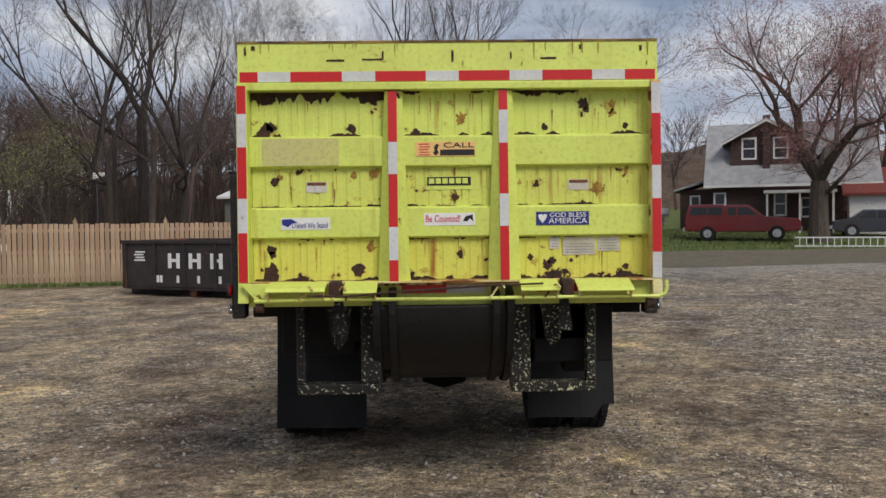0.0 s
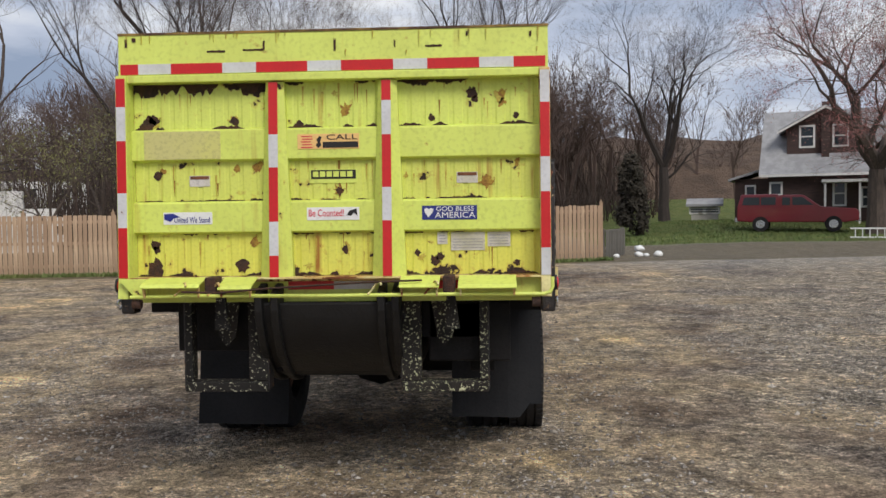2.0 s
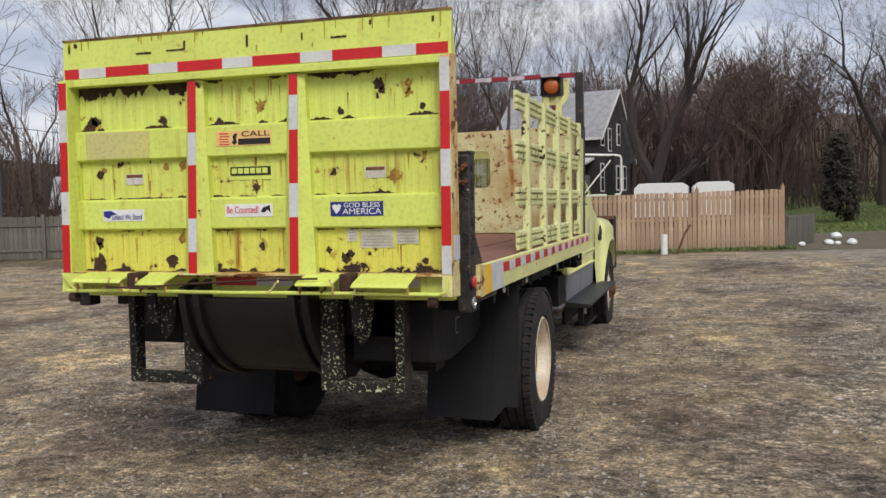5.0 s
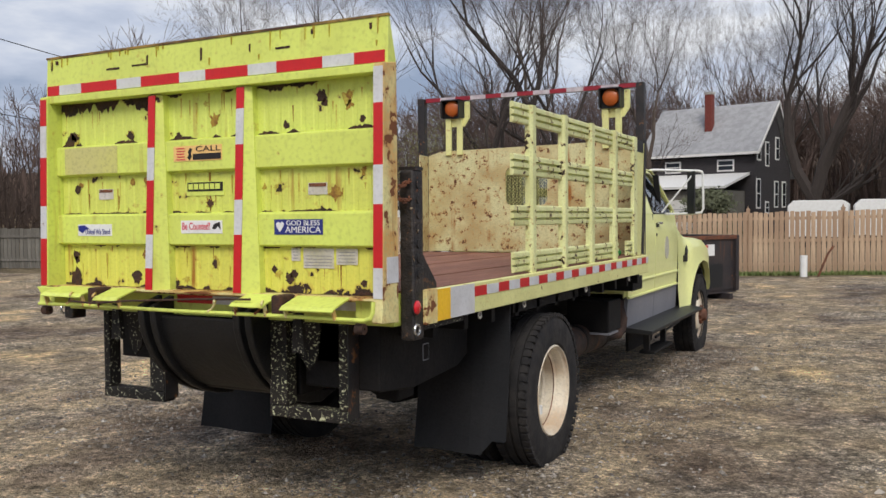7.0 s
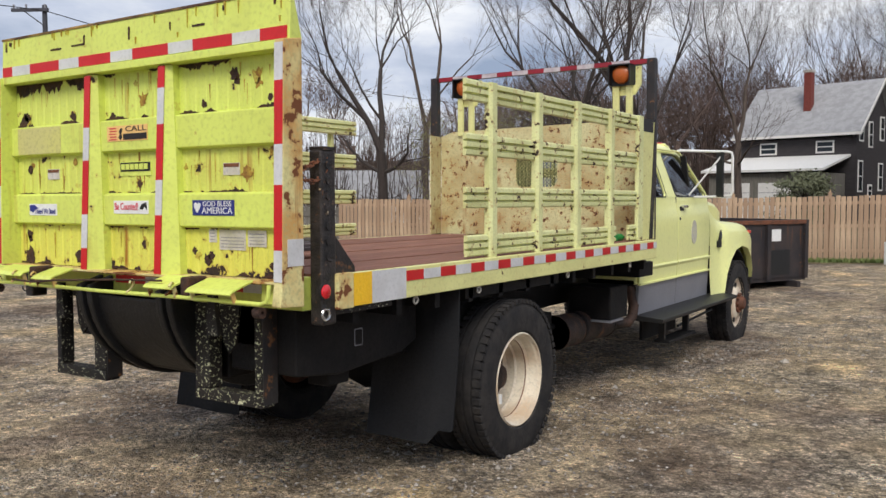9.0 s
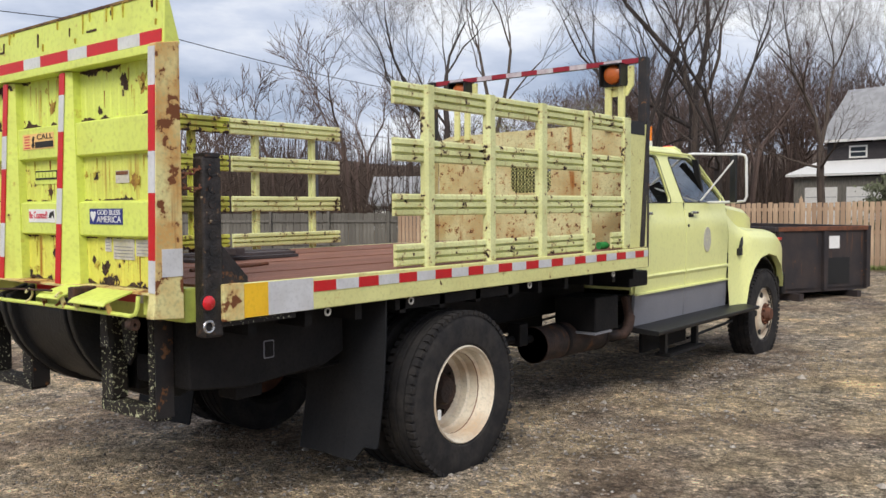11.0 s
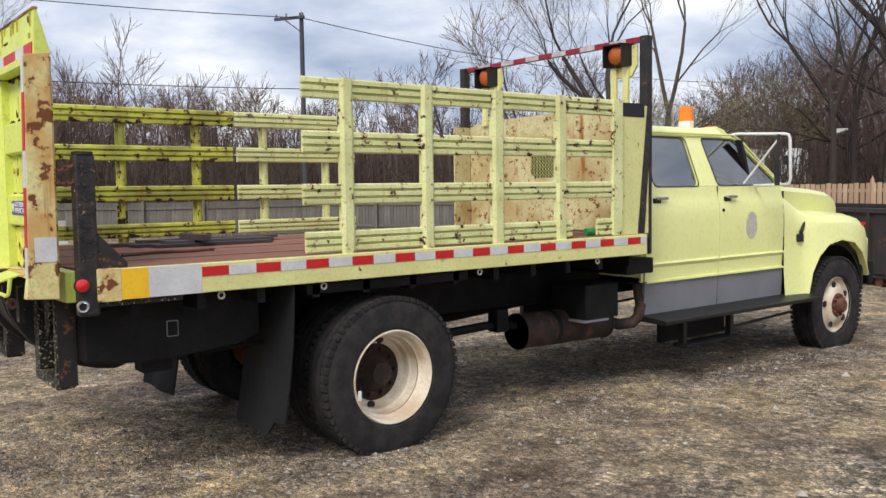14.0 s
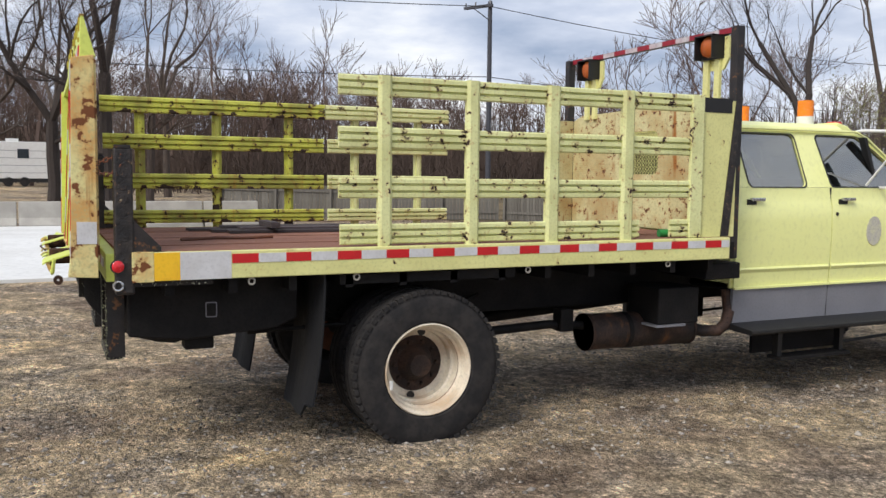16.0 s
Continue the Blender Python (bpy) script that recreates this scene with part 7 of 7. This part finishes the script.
vehicle("sedan", 23.6, 50.6, -22, 4.6, 1.15, M_darkcar,
        [(0, 0.5), (0.4, 0.3), (4.3, 0.3), (4.6, 0.5), (4.6, 0.8), (4.4, 0.95), (3.6, 1.0), (2.9, 1.42), (1.5, 1.42), (0.9, 1.0), (0.1, 0.85)],
        [[(1.25, 1.0), (2.0, 1.0), (2.0, 1.34), (1.6, 1.34)], [(2.1, 1.0), (3.2, 1.0), (2.75, 1.34), (2.1, 1.34)]],
        "dark grey sedan parked on the lawn")

# white ladder lying on its edge on the grass
lad = thing("ladder", (20, 41.5, gh(20, 41.5)), "white aluminium ladder lying on its edge on the grass", "ladder")
CL = Matrix.Translation((17.9, 42.3, gh(18, 42.3))) @ Matrix.Rotation(radians(-26), 4, "Z")
for z in (0.0, 0.42):
    wall_block("ladder_rail", lad, 0, 5.4, 0, 0.05, z, z + 0.07, M_white, CL)
for k in range(17):
    wall_block("rung", lad, 0.2 + 0.31 * k, 0.24 + 0.31 * k, 0.01, 0.04, 0.07, 0.42, M_white, CL)

# ---- yard clutter, poles and slab ----
slab = part("concrete_slab", box(-25.2, -9.4, -6.0, 7.0, -0.40, -0.045), M_concrete, None)
tagged(slab, "pale concrete slab beside the gravel", "slab", kind="structure")
for k in range(9):
    y = -6 + 2.0 * k
    bm = prism([(-25.85, -0.2), (-25.25, -0.2), (-25.25, -0.02), (-25.42, 0.22), (-25.46, 0.76), (-25.64, 0.76), (-25.68, 0.22), (-25.85, -0.02)], "y", y, y + 1.94)
    tagged(part("barrier", bm, M_barrier, None, bevel=0.02), "grey concrete traffic barrier with worn edges", "barrier", "row of barriers")
pvc = part("pipe_stub", tube([(1.2, 27.6, gh(1.2, 27.6) - 0.1), (1.2, 27.6, gh(1.2, 27.6) + 0.60)], 0.10, n=20), M_white, None, smooth=True)
tagged(pvc, "white plastic pipe stub standing by the fence", "pipe")
rod = part("leaning_rod", tube([(1.55, 27.7, gh(1.5, 27.7) - 0.05), (1.8, 27.8, 0.55), (1.95, 27.85, 0.78)], 0.03), M_rust, None)
tagged(rod, "dark bent rod leaning beside a pipe", "rod")
for k, (x, y, s_) in enumerate(((6.2, 31.4, 0.16), (6.5, 31.5, 0.11), (6.9, 31.5, 0.17), (7.0, 36.0, 0.2), (5.35, 30.9, 0.12))):
    bm = bmesh.new()
    bmesh.ops.create_icosphere(bm, subdivisions=2, radius=s_)
    for v in bm.verts:
        v.co *= 1 + 0.25 * noise.noise(v.co * 5 + Vector((k, 0, 0)))
        v.co.z *= 0.7
    bm.transform(Matrix.Translation((x, y, gh(x, y) + s_ * 0.5)))
    tagged(part("plastic_scrap", bm, M_white, None), "crumpled white plastic scrap on the gravel", "scrap", "scraps by the fence")


def utility_pole(x, y, top, turn, label, arm=True, r=0.15):
    z = gh(x, y)
    t = thing("utility_pole", (x, y, z), label, "pole")
    part("pole", tube([(x, y, z - 0.3), (x, y, top)], r, n=12, r1=r * 0.75), M_pole, t, smooth=True)
    c = Matrix.Translation((x, y, top - 0.25)) @ Matrix.Rotation(radians(turn), 4, "Z")
    if arm:
        wall_block("crossarm", t, -1.5, 0.25, -0.22, -0.08, -0.06, 0.08, M_pole, c)
        for xx in (-1.4, -0.8, 0.1):
            bm = tube([(xx, -0.15, 0.08), (xx, -0.15, 0.26)], 0.045, n=8)
            bm.transform(c)
            part("insulator", bm, M_grey, t)
        bm = tube([(-0.9, -0.15, -0.05), (0, -0.15, -0.7)], 0.03, n=6)
        bm.transform(c)
        part("brace", bm, M_pole, t)


utility_pole(-34.1, 26.0, 10.75, 30, "tall grey wooden utility pole with a crossarm")
utility_pole(-32.0, 36.5, 5.6, 0, "short dark pole at the edge of the woods", False, 0.09)


def cable(a, b, sag, r=0.022):
    a, b = Vector(a), Vector(b)
    pts = [a.lerp(b, u) - Vector((0, 0, 4 * sag * u * (1 - u))) for u in np.linspace(0, 1, 17)]
    tagged(part("power_line", tube(pts, r, n=5), M_dark, None), "black power line hanging between poles", "cable", "power lines")


cable((-34.1, 26.0, 10.5), (-39.0, -12.0, 11.2), 0.6)
cable((-34.1, 26.0, 10.5), (-36.0, 70.0, 10.2), 0.9)
cable((-34.1, 26.0, 6.9), (-39.0, -12.0, 7.6), 0.5)
cable((-34.1, 26.0, 6.9), (-40.0, 70.0, 7.2), 0.6)

lamp = thing("street_lamp", (-19.4, 51.5, gh(-19.4, 51.5)), "white street lamp behind the fence", "street lamp")
part("pole", tube([(-19.4, 51.5, gh(-19.4, 51.5) - 0.2), (-19.4, 51.5, 4.4)], 0.05), M_pole, lamp)
part("lamp_head", prism([(-19.6, 4.35), (-18.7, 4.65), (-18.7, 4.75), (-19.6, 4.75)], "y", 51.4, 51.7), M_white, lamp)
# ---- gravel stones and grass ----
def scatter_stones(n, seed):
    rng = np.random.default_rng(seed)
    verts, faces = [], []
    base = np.array([(1, 0, 0), (-1, 0, 0), (0, 1, 0), (0, -1, 0), (0, 0, 1), (0, 0, -1)], float)
    tris = ((0, 2, 4), (2, 1, 4), (1, 3, 4), (3, 0, 4), (2, 0, 5), (1, 2, 5), (3, 1, 5), (0, 3, 5))
    for k in range(n):
        x, y = rng.uniform(-9, 9), rng.uniform(0.5, 26)
        if rng.random() < 0.55:
            x, y = rng.uniform(-5, 9), rng.uniform(1.5, 14)
        if noise.noise((x * 0.5, y * 0.5, 5)) < rng.uniform(-0.5, 0.3):
            continue
        s_ = rng.gamma(1.7, 0.0042) + 0.0042
        a = rng.uniform(0, 6.28)
        pts = base * rng.uniform(0.6, 1.25, (6, 1)) * (s_, s_ * rng.uniform(0.5, 0.9), s_ * rng.uniform(0.35, 0.7))
        ca, sa = math.cos(a), math.sin(a)
        z = gh(x, y) + s_ * 0.15
        o = len(verts)
        verts += [(x + ca * p[0] - sa * p[1], y + sa * p[0] + ca * p[1], z + p[2]) for p in pts]
        faces += [(o + i, o + j, o + l_) for i, j, l_ in tris]
    me = bpy.data.meshes.new("gravel")
    me.from_pydata(verts, [], faces)
    return tagged(part("gravel", me, M_stone, None), "loose grey and tan gravel stones on the dirt", "gravel", kind="stuff")


scatter_stones(100000, 5)


def scatter_grass(seed):
    rng = np.random.default_rng(seed)
    verts, faces = [], []
    for k in range(26000):
        if k % 3 == 0:
            u = rng.uniform(0, 1)
            x = -15 + 20 * u
            y = 25.35 + 4.2 * u + rng.gamma(1.5, 0.25) - 0.55
        else:
            x, y = rng.uniform(6, 32), rng.uniform(40, 60)
        h = rng.uniform(0.05, 0.14)
        z = gh(x, y)
        a = rng.uniform(0, 6.28)
        dx, dy = 0.03 * math.cos(a), 0.03 * math.sin(a)
        o = len(verts)
        verts += [(x - dx, y - dy, z - 0.01), (x + dx, y + dy, z - 0.01), (x + dy * 2, y - dx * 2, z + h)]
        faces.append((o, o + 1, o + 2))
    me = bpy.data.meshes.new("grass")
    me.from_pydata(verts, [], faces)
    return tagged(part("grass", me, M_grass, None), "short green grass along the fence and lawn", "grass", kind="stuff")


scatter_grass(9)
